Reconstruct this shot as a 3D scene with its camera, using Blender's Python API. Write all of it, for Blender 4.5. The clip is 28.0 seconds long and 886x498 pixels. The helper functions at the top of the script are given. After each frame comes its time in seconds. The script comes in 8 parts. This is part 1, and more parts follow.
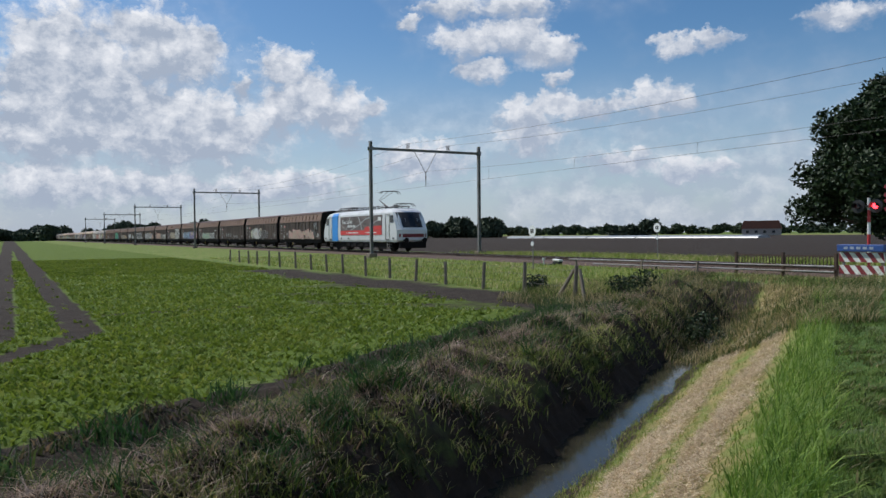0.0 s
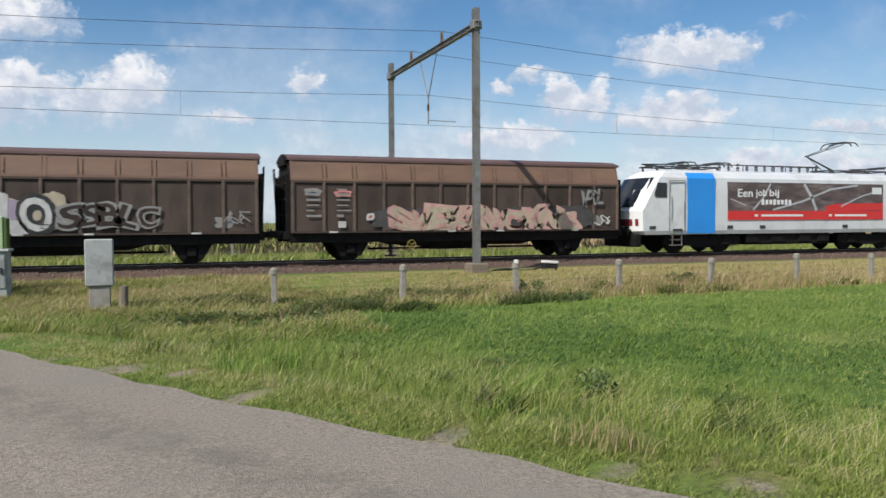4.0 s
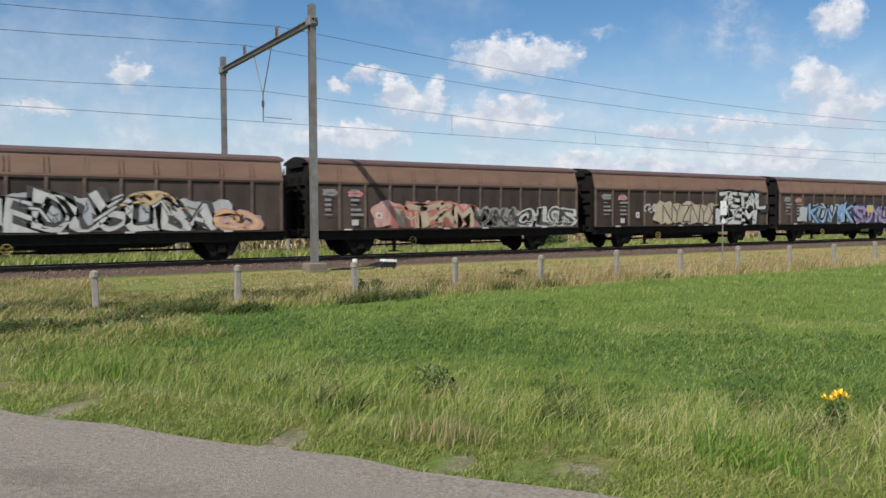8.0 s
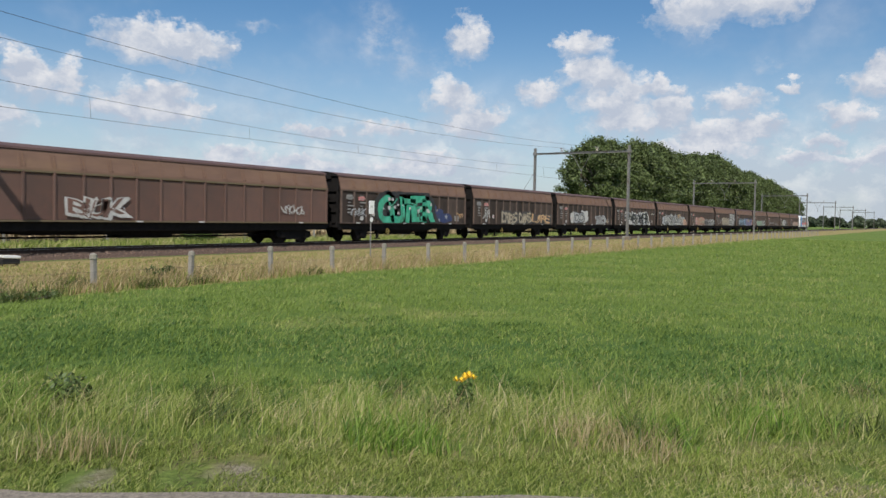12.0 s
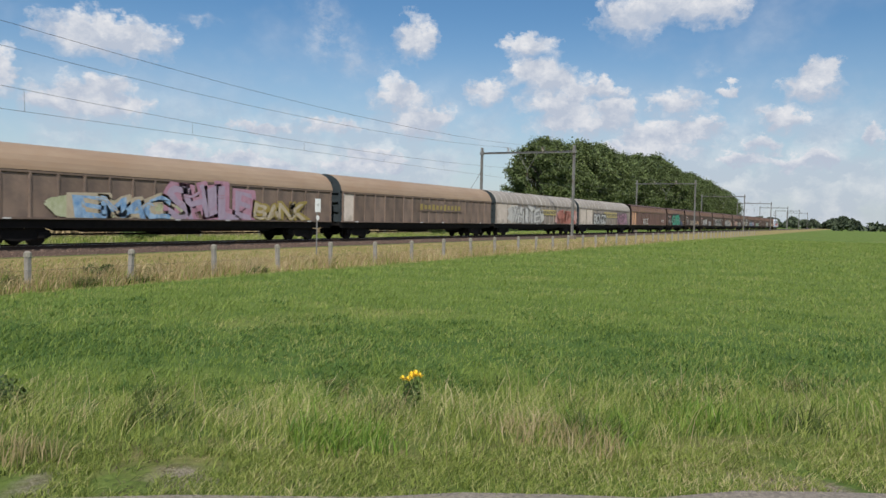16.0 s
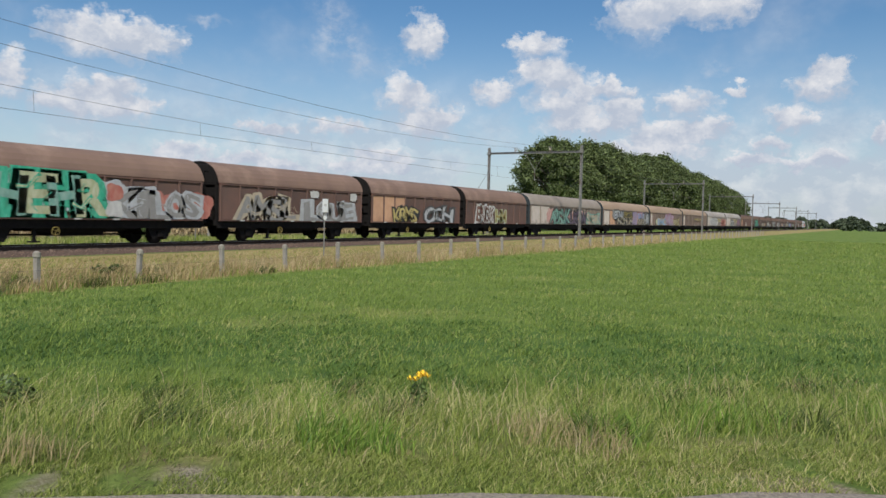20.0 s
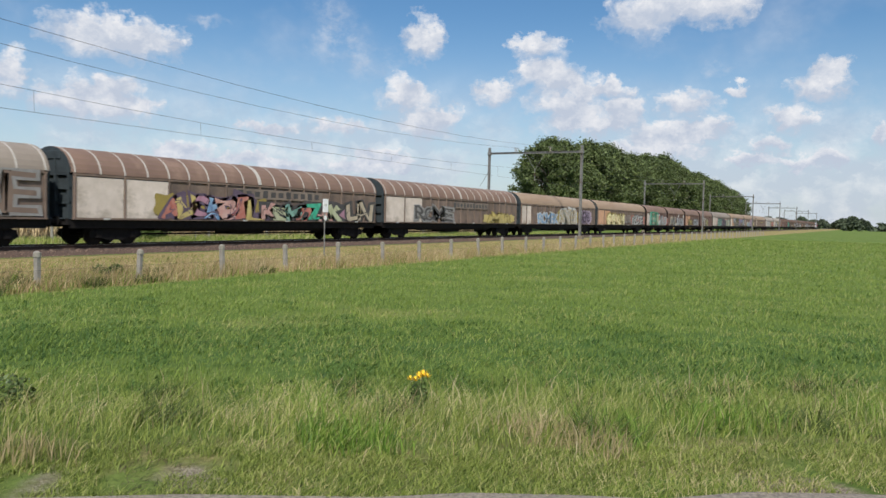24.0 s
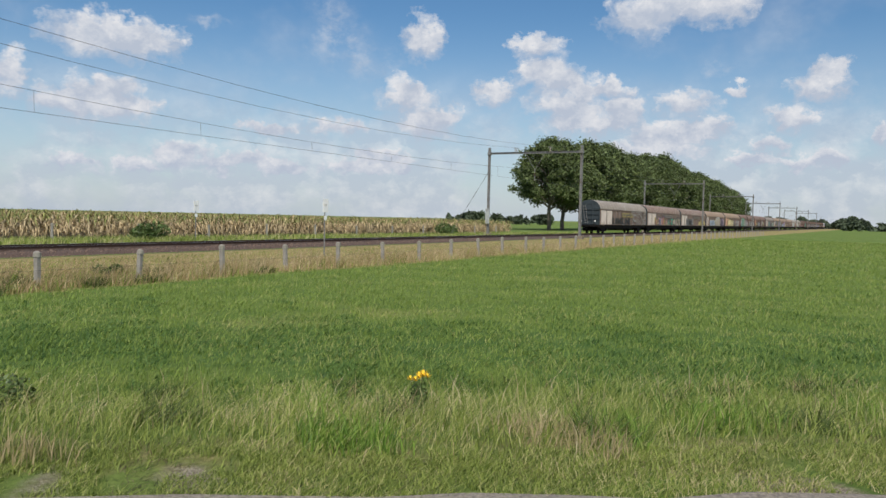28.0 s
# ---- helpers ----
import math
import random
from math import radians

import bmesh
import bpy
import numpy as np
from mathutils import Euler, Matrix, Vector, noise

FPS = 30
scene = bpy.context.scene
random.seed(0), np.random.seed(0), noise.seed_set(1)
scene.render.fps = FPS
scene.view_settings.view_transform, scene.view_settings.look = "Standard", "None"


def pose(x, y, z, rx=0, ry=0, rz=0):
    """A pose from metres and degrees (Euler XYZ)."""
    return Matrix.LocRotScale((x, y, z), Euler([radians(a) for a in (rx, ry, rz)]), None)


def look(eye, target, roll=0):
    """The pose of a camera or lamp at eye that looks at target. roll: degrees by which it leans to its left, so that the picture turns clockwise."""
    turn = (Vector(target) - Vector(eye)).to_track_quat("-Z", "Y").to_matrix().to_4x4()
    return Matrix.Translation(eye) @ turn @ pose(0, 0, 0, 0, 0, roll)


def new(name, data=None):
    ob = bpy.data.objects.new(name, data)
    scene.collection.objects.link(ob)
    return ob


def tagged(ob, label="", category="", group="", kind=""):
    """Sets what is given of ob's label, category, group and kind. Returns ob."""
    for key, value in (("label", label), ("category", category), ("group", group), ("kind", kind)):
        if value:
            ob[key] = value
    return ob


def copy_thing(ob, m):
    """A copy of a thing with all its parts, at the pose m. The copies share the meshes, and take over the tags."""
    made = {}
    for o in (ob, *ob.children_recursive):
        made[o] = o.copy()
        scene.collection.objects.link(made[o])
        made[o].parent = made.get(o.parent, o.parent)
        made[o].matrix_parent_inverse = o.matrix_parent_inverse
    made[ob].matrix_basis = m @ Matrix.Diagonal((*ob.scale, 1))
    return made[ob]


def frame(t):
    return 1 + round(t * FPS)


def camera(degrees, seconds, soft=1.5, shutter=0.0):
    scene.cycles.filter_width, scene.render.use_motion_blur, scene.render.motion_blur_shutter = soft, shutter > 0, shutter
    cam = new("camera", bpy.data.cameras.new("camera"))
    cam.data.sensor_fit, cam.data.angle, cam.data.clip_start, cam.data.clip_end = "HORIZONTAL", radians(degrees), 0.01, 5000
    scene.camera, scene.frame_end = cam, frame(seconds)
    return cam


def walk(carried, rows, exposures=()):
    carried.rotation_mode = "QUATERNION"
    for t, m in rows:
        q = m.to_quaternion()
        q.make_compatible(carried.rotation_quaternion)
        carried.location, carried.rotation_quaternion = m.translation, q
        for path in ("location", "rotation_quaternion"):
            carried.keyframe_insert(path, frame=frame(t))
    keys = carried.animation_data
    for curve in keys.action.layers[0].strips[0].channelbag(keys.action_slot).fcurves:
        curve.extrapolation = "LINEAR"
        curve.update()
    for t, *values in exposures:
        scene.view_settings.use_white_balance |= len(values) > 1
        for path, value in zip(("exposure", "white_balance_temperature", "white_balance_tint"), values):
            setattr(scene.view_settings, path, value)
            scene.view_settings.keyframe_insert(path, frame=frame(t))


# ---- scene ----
# ---- camera and its way ----
cam = camera(59.4, 28.0, soft=1.5, shutter=0.1)
EYE = (0.0, 0.0, 1.5)


def turned(yaw, pitch, roll):
    return pose(*EYE, 90 + pitch, roll, yaw)


walk(cam, [
    (0.0, turned(60.75, -1.08, 0.56)),
    (0.5, turned(57.06, -1.15, 0.48)),
    (1.0, turned(51.10, -1.26, 0.39)),
    (1.5, turned(42.78, -1.36, 0.22)),
    (2.0, turned(31.38, -1.49, 0.05)),
    (2.5, turned(17.99, -1.58, 0.08)),
    (3.0, turned(1.92, -1.75, 0.15)),
    (3.5, turned(-11.25, -1.95, 0.22)),
    (4.0, turned(-20.87, -2.0, 0.28)),
    (4.5, turned(-27.26, -2.06, 0.32)),
    (5.5, turned(-32.6, -2.11, 0.40)),
    (6.5, turned(-32.83, -2.15, 0.45)),
    (7.0, turned(-32.21, -2.14, 0.40)),
    (7.5, turned(-31.56, -2.13, 0.36)),
    (8.0, turned(-32.75, -2.13, 0.34)),
    (8.5, turned(-35.16, -2.19, 0.20)),
    (9.0, turned(-39.29, -2.23, 0.0)),
    (9.5, turned(-43.70, -2.25, -0.18)),
    (10.0, turned(-47.34, -2.27, -0.36)),
    (10.5, turned(-50.76, -2.26, -0.50)),
    (11.0, turned(-53.72, -2.25, -0.66)),
    (11.5, turned(-56.31, -2.25, -0.82)),
    (12.0, turned(-57.85, -2.26, -1.0)),
    (12.5, turned(-58.70, -2.26, -1.08)),
    (13.0, turned(-59.77, -2.27, -1.14)),
    (13.5, turned(-61.21, -2.28, -1.25)),
    (14.5, turned(-62.3, -2.28, -1.27)),
    (15.5, turned(-62.04, -2.28, -1.27)),
    (16.0, turned(-61.75, -2.28, -1.27)),
    (16.5, turned(-61.58, -2.28, -1.27)),
    (17.0, turned(-61.46, -2.28, -1.27)),
    (18.5, turned(-61.30, -2.28, -1.27)),
    (20.0, turned(-61.22, -2.28, -1.27)),
    (24.0, turned(-61.20, -2.28, -1.27)),
    (28.0, turned(-61.20, -2.28, -1.27)),
], exposures=[(0.0, -0.34, 6100, 10), (1.5, -0.26, 6150, 10), (3.0, -0.18, 6250, 10), (4.0, 0.0, 6400, 10), (6.5, 0.0, 6450, 10), (9.0, -0.06, 6450, 10), (12.0, -0.18, 6400, 10), (20.0, -0.20, 6400, 10), (22.0, -0.12, 6400, 10), (23.5, -0.08, 6400, 10), (26.0, -0.10, 6400, 10), (28.0, -0.22, 6400, 10)])

# ---- sky, clouds and sun ----
SUN_WAY = Vector((0.75, 0.45, -0.97)).normalized()      # the way the sunlight travels
sun = new("sun", bpy.data.lights.new("sun", "SUN"))
sun.data.energy, sun.data.angle, sun.data.color = 5.0, radians(0.6), (1.0, 0.95, 0.86)
sun.matrix_world = look((-60, -36, 78), tuple(Vector((-60, -36, 78)) + SUN_WAY))

# cumulus heads: azimuth from north (y) to the east, height, half width, half height, in degrees
HEADS_WEST = [
    (-84.5, 8.0, 6.5, 2.2), (-77.5, 7.6, 5.0, 2.0),
    (-88.5, 9.9, 2.0, 2.6), (-87.5, 3.2, 4.5, 1.7), (-87.4, 6.4, 3.8, 1.8), (-87.0, 12.2, 2.6, 2.8), (-84.6, 10.5, 2.3, 2.2), (-83.6, 7.3, 6.2, 2.1),
    (-83.3, 9.7, 3.1, 1.8), (-81.2, 13.7, 2.8, 1.5), (-80.3, 11.9, 3.4, 2.0), (-80.1, 3.1, 4.6, 1.2), (-78.7, 6.2, 5.0, 1.9), (-78.1, 12.6, 1.6, 1.7),
    (-75.0, 10.3, 0.7, 0.8), (-72.6, 8.6, 1.7, 1.5), (-72.4, 3.4, 4.5, 1.1), (-72.3, 11.6, 1.9, 1.3), (-70.5, 9.6, 2.2, 1.8), (-68.1, 8.4, 2.0, 1.7)]
HEADS_NORTHWEST = [
    (-65.8, 8.9, 0.9, 0.8), (-63.3, 15.1, 0.6, 0.5), (-62.1, 5.1, 2.7, 1.4), (-59.9, 16.2, 2.1, 0.8), (-58.7, 13.8, 2.1, 1.0), (-57.9, 11.7, 1.6, 0.7),
    (-55.6, 14.0, 2.3, 1.2), (-55.4, 16.1, 2.7, 0.8), (-54.6, 8.2, 1.8, 1.2), (-54.4, 6.7, 2.2, 1.2), (-53.3, 13.0, 1.9, 1.1), (-52.4, 9.1, 1.6, 1.0),
    (-52.4, 11.0, 0.7, 0.4), (-50.5, 8.7, 1.4, 0.6), (-48.6, 9.0, 1.3, 0.6), (-47.8, 4.9, 2.3, 0.9), (-45.7, 9.2, 2.1, 1.0), (-43.9, 12.9, 1.4, 0.6)]
HEADS_NORTH = [
    (-43.6, 9.1, 0.9, 0.7), (-42.9, 4.2, 2.4, 0.9), (-41.5, 13.1, 1.2, 0.5), (-33.7, 13.7, 1.7, 0.7), (-26.0, 8.9, 2.0, 1.4), (-24.7, 14.2, 2.8, 1.4),
    (-22.3, 12.0, 2.1, 1.5), (-21.9, 5.8, 1.6, 0.9), (-21.3, 9.0, 3.2, 1.3), (-19.0, 11.1, 2.0, 1.6), (-17.8, 6.4, 1.7, 0.9), (-16.0, 12.2, 1.9, 1.4),
    (-8.7, 7.9, 2.1, 1.7), (-8.3, 13.0, 3.2, 1.3), (-6.5, 8.8, 1.6, 1.1), (-3.4, 8.1, 2.0, 1.3), (-0.7, 8.8, 2.0, 1.8), (5.7, 7.4, 1.6, 0.4)]
HEADS_NORTHEAST = [
    (10.2, 2.5, 1.2, 0.4), (11.1, 9.8, 1.3, 0.9), (25.4, 9.6, 0.7, 0.5), (26.1, 5.9, 3.1, 0.9), (27.2, 10.6, 1.0, 0.5), (29.5, 9.5, 1.1, 0.6),
    (29.8, 8.4, 1.7, 1.2), (32.1, 8.4, 1.0, 1.2), (35.1, 6.9, 1.4, 0.7), (35.4, 3.1, 1.6, 0.6), (36.7, 7.3, 2.5, 1.2), (38.0, 11.5, 3.5, 1.1),
    (38.1, 8.1, 1.1, 0.8), (38.2, 6.9, 2.7, 1.0), (39.1, 11.2, 3.1, 1.0), (39.6, 3.1, 1.5, 0.7), (42.5, 3.7, 1.9, 1.0), (45.2, 3.4, 1.4, 0.9)]
HEADS_EAST = [
    (47.3, 3.8, 1.4, 0.8), (48.3, 6.0, 1.8, 0.5), (49.2, 3.2, 1.6, 0.7), (53.3, 6.4, 2.0, 0.6), (55.2, 3.5, 2.6, 0.7), (56.8, 4.4, 2.0, 0.6),
    (58.1, 3.8, 1.2, 0.5), (58.2, 8.6, 1.8, 1.0), (59.5, 6.6, 1.5, 0.9), (59.5, 12.7, 1.2, 1.2), (60.7, 7.0, 1.5, 1.1), (64.8, 9.1, 1.2, 0.8),
    (67.6, 10.6, 1.5, 1.0), (67.8, 12.3, 1.5, 0.7), (69.4, 9.8, 1.8, 1.1), (69.9, 8.1, 2.3, 0.9), (71.5, 6.9, 3.0, 1.0), (71.6, 9.1, 1.4, 0.9)]
HEADS_FAR_EAST = [
    (73.3, 9.3, 1.0, 0.7), (73.9, 7.7, 1.2, 1.0), (74.9, 14.1, 1.7, 1.2), (76.3, 4.8, 3.6, 0.9), (77.1, 6.0, 2.1, 0.9), (77.7, 14.7, 3.3, 1.0),
    (78.3, 8.2, 1.6, 0.9), (79.1, 6.4, 1.9, 0.9), (80.7, 14.5, 1.7, 0.7), (81.8, 9.1, 0.7, 0.4), (82.7, 4.3, 1.8, 0.5), (84.0, 5.4, 1.1, 0.5),
    (85.1, 7.0, 1.5, 0.9), (86.0, 4.1, 1.9, 0.6), (86.4, 8.9, 1.5, 0.7), (87.3, 9.9, 1.0, 0.8), (87.9, 4.3, 1.0, 0.7), (90.4, 5.9, 0.6, 0.9)]
# thin white streaks, in the same terms
WISPS = [
    (-66.6, 7.3, 5.0, 2.4), (-44.7, 6.4, 5.9, 2.3), (-8.5, 13.2, 3.0, 1.3), (2.4, 12.0, 2.2, 0.7), (12.7, 5.0, 1.9, 0.7), (36.6, 11.8, 3.0, 1.3),
    (44.3, 13.1, 1.5, 0.4), (52.9, 13.7, 2.2, 2.3), (53.2, 12.4, 2.5, 2.2), (55.0, 11.1, 2.0, 2.3), (57.1, 11.1, 1.2, 1.2), (75.3, 12.6, 1.7, 1.1),
    (80.7, 10.7, 2.2, 0.7)]


def make_sky():
    w = bpy.data.worlds.new("sky")
    scene.world = w
    w.use_nodes = True
    nt = w.node_tree
    N, L = nt.nodes, nt.links
    N.clear()

    def node(kind, **kw):
        n = N.new(kind)
        for k, v in kw.items():
            if k == "operation":
                n.operation = v
            elif k == "noise_dimensions":
                n.noise_dimensions = v
        return n

    def math_(op, a, b=None, c=None, clamp=False):
        n = N.new("ShaderNodeMath")
        n.operation, n.use_clamp = op, clamp
        for i, v in enumerate((a, b, c)):
            if v is None:
                continue
            if isinstance(v, (int, float)):
                n.inputs[i].default_value = v
            else:
                L.new(v, n.inputs[i])
        return n.outputs[0]

    def step(v, lo, hi):
        n = N.new("ShaderNodeMapRange")
        n.interpolation_type = "SMOOTHSTEP"
        L.new(v, n.inputs[0])
        n.inputs[1].default_value, n.inputs[2].default_value = lo, hi
        return n.outputs[0]

    def mix(f, a, b):
        n = N.new("ShaderNodeMix")
        n.data_type = "RGBA"
        for i, v in ((0, f), (6, a), (7, b)):
            if isinstance(v, (int, float)):
                n.inputs[i].default_value = v
            elif isinstance(v, tuple):
                n.inputs[i].default_value = (*v, 1)
            else:
                L.new(v, n.inputs[i])
        return n.outputs[2]

    sky = N.new("ShaderNodeTexSky")
    sky.sky_type = "NISHITA"
    sky.sun_disc = False
    sky.sun_elevation = math.asin(-SUN_WAY.z)
    sky.sun_rotation = math.atan2(-SUN_WAY.x, -SUN_WAY.y)
    sky.air_density, sky.dust_density, sky.ozone_density = 1.0, 0.6, 1.6
    geo = N.new("ShaderNodeTexCoord")
    sep = N.new("ShaderNodeSeparateXYZ")
    L.new(geo.outputs["Generated"], sep.inputs[0])
    az = math_("MULTIPLY", math_("ARCTAN2", sep.outputs[0], sep.outputs[1]), 57.2958)
    el = math_("MULTIPLY", math_("ARCSINE", sep.outputs[2]), 57.2958)
    flat = N.new("ShaderNodeCombineXYZ")
    L.new(az, flat.inputs[0])
    L.new(el, flat.inputs[1])

    def fbm(scale, detail, rough, shift=(0, 0, 0), out=0):
        m = N.new("ShaderNodeVectorMath")
        m.operation = "MULTIPLY_ADD"
        L.new(flat.outputs[0], m.inputs[0])
        m.inputs[1].default_value = (scale, scale * 1.35, 1)
        m.inputs[2].default_value = shift
        n = N.new("ShaderNodeTexNoise")
        n.noise_dimensions = "2D"
        L.new(m.outputs[0], n.inputs["Vector"])
        n.inputs["Scale"].default_value = 1.0
        n.inputs["Detail"].default_value, n.inputs["Roughness"].default_value = detail, rough
        return n.outputs[out]

    # edges of the heads are pushed about by two sizes of turbulence
    warp = N.new("ShaderNodeVectorMath")
    warp.operation = "MULTIPLY_ADD"
    L.new(fbm(0.55, 6, 0.62, (3, 7, 0), 1), warp.inputs[0])
    warp.inputs[1].default_value = (2.8, 2.2, 0)
    off = N.new("ShaderNodeVectorMath")
    off.operation = "SUBTRACT"
    L.new(flat.outputs[0], off.inputs[0])
    off.inputs[1].default_value = (1.4, 1.1, 0)
    L.new(off.outputs[0], warp.inputs[2])

    def heads(items):
        """The soft union of round heads: how dense it is, and how high in its own cloud a spot lies."""
        total = None
        for a, e, sx, sy in items:
            m = N.new("ShaderNodeVectorMath")
            m.operation = "MULTIPLY_ADD"
            L.new(warp.outputs[0], m.inputs[0])
            m.inputs[1].default_value = (1 / sx, 1 / sy, 0)
            m.inputs[2].default_value = (-a / sx, -e / sy, 1)
            l = N.new("ShaderNodeVectorMath")
            l.operation = "DOT_PRODUCT"
            L.new(m.outputs[0], l.inputs[0])
            L.new(m.outputs[0], l.inputs[1])
            w8 = math_("POWER", 0.09, l.outputs["Value"])
            t = N.new("ShaderNodeVectorMath")
            t.operation = "SCALE"
            L.new(m.outputs[0], t.inputs[0])
            L.new(w8, t.inputs["Scale"])
            if total is None:
                total = t.outputs[0]
                continue
            u = N.new("ShaderNodeVectorMath")
            u.operation = "ADD"
            L.new(total, u.inputs[0])
            L.new(t.outputs[0], u.inputs[1])
            total = u.outputs[0]
        parts = N.new("ShaderNodeSeparateXYZ")
        L.new(total, parts.inputs[0])
        return math_("DIVIDE", parts.outputs[2], 0.09), math_("DIVIDE", parts.outputs[1], math_("ADD", math_("MULTIPLY", parts.outputs[2], 1.0), 0.0001)), parts.outputs[2]

    mass, rise, _ = heads(HEADS_WEST + HEADS_NORTHWEST + HEADS_NORTH + HEADS_NORTHEAST + HEADS_EAST + HEADS_FAR_EAST)
    d = math_("SQRT", math_("MAXIMUM", math_("DIVIDE", math_("LOGARITHM", math_("MAXIMUM", mass, 0.000001), math.e), -2.408), 0.0))
    cells = N.new("ShaderNodeTexVoronoi")
    cells.voronoi_dimensions, cells.feature = "2D", "SMOOTH_F1"
    L.new(warp.outputs[0], cells.inputs["Vector"])
    cells.inputs["Scale"].default_value, cells.inputs["Detail"].default_value, cells.inputs["Roughness"].default_value = 0.75, 3.0, 0.55
    cells.inputs["Smoothness"].default_value = 0.6
    billow = math_("SUBTRACT", 0.42, cells.outputs["Distance"])
    big = fbm(0.30, 7, 0.62, (11, 2, 0))
    fine = fbm(0.9, 6, 0.62, (5, 9, 0))
    body = math_("ADD", math_("SUBTRACT", 1.62, d), math_("MULTIPLY", math_("SUBTRACT", big, 0.5), 1.15))
    body = math_("ADD", body, math_("MULTIPLY", math_("SUBTRACT", fine, 0.5), 0.45))
    body = math_("ADD", body, math_("MULTIPLY", billow, 0.42))
    # crisp tops, soft and thin undersides
    soft = math_("ADD", 0.62, math_("MULTIPLY", step(rise, 0.5, -0.8), 0.55))
    dense = math_("MULTIPLY", math_("SMOOTH_MIN", math_("MAXIMUM", math_("DIVIDE", math_("ADD", body, 0.06), soft), 0.0), 1.0, 0.3), 1.02, clamp=True)
    # thin layers low over the horizon, streaks higher up
    low = math_("MULTIPLY", step(fbm(0.11, 6, 0.6, (1, 4, 0)), 0.36, 0.62), math_("SUBTRACT", 1.0, step(el, 4.0, 12.0)))
    veil = math_("MULTIPLY", step(fbm(0.055, 5, 0.62, (8, 1, 0)), 0.48, 0.74), 0.26)
    streak, _, _ = heads(WISPS)
    streak = math_("MULTIPLY", math_("MULTIPLY", streak, 0.55), step(fbm(0.35, 6, 0.65, (4, 2, 0)), 0.25, 0.75))
    above = math_("MULTIPLY", step(fbm(0.06, 7, 0.6, (2, 15, 0)), 0.5, 0.66), step(el, 17.0, 24.0))
    thin = math_("MAXIMUM", math_("MAXIMUM", math_("MULTIPLY", low, 0.62), veil), math_("MAXIMUM", above, streak))
    cover = math_("MAXIMUM", dense, thin, clamp=True)
    # relief: tops in the sun, grey undersides, folds between the heads
    relief = math_("SUBTRACT", fbm(0.42, 6, 0.6, (11.7, 2.3, 0)), fbm(0.42, 6, 0.6, (12.0, 1.85, 0)))
    lit = math_("ADD", math_("ADD", 0.50, math_("MULTIPLY", relief, 1.5)), math_("MULTIPLY", math_("SUBTRACT", fine, 0.5), 0.45))
    lit = math_("ADD", lit, math_("MULTIPLY", rise, 0.42))
    lit = math_("ADD", lit, math_("MULTIPLY", billow, 0.55))
    core = step(body, 1.0, 1.9)
    lit = math_("SUBTRACT", lit, math_("MULTIPLY", core, 0.12), clamp=True)
    toward = N.new("ShaderNodeVectorMath")
    toward.operation = "DOT_PRODUCT"
    L.new(geo.outputs["Generated"], toward.inputs[0])
    toward.inputs[1].default_value = tuple(-SUN_WAY)
    gain = N.new("ShaderNodeMapRange")
    L.new(toward.outputs["Value"], gain.inputs[0])
    gain.inputs[1].default_value, gain.inputs[2].default_value = -0.3, 0.75
    gain.inputs[3].default_value, gain.inputs[4].default_value = 0.0, 1.0
    dull = mix(lit, (5.6, 6.2, 7.3), (9.0, 9.0, 9.2))
    bright = mix(lit, (4.9, 5.5, 6.5), (11.2, 11.0, 10.9))
    white = mix(gain.outputs[0], dull, bright)
    blue = N.new("ShaderNodeHueSaturation")
    blue.inputs["Saturation"].default_value = 1.28
    blue.inputs["Value"].default_value = 1.1
    L.new(sky.outputs[0], blue.inputs["Color"])
    haze = mix(math_("MULTIPLY", math_("SUBTRACT", 1.0, step(el, -2.0, 15.0)), 0.72), blue.outputs[0], (5.6, 6.7, 8.0))
    colour = mix(cover, haze, white)
    bg = N.new("ShaderNodeBackground")
    L.new(colour, bg.inputs[0])
    bg.inputs[1].default_value = 0.1
    out = N.new("ShaderNodeOutputWorld")
    L.new(bg.outputs[0], out.inputs[0])


make_sky()

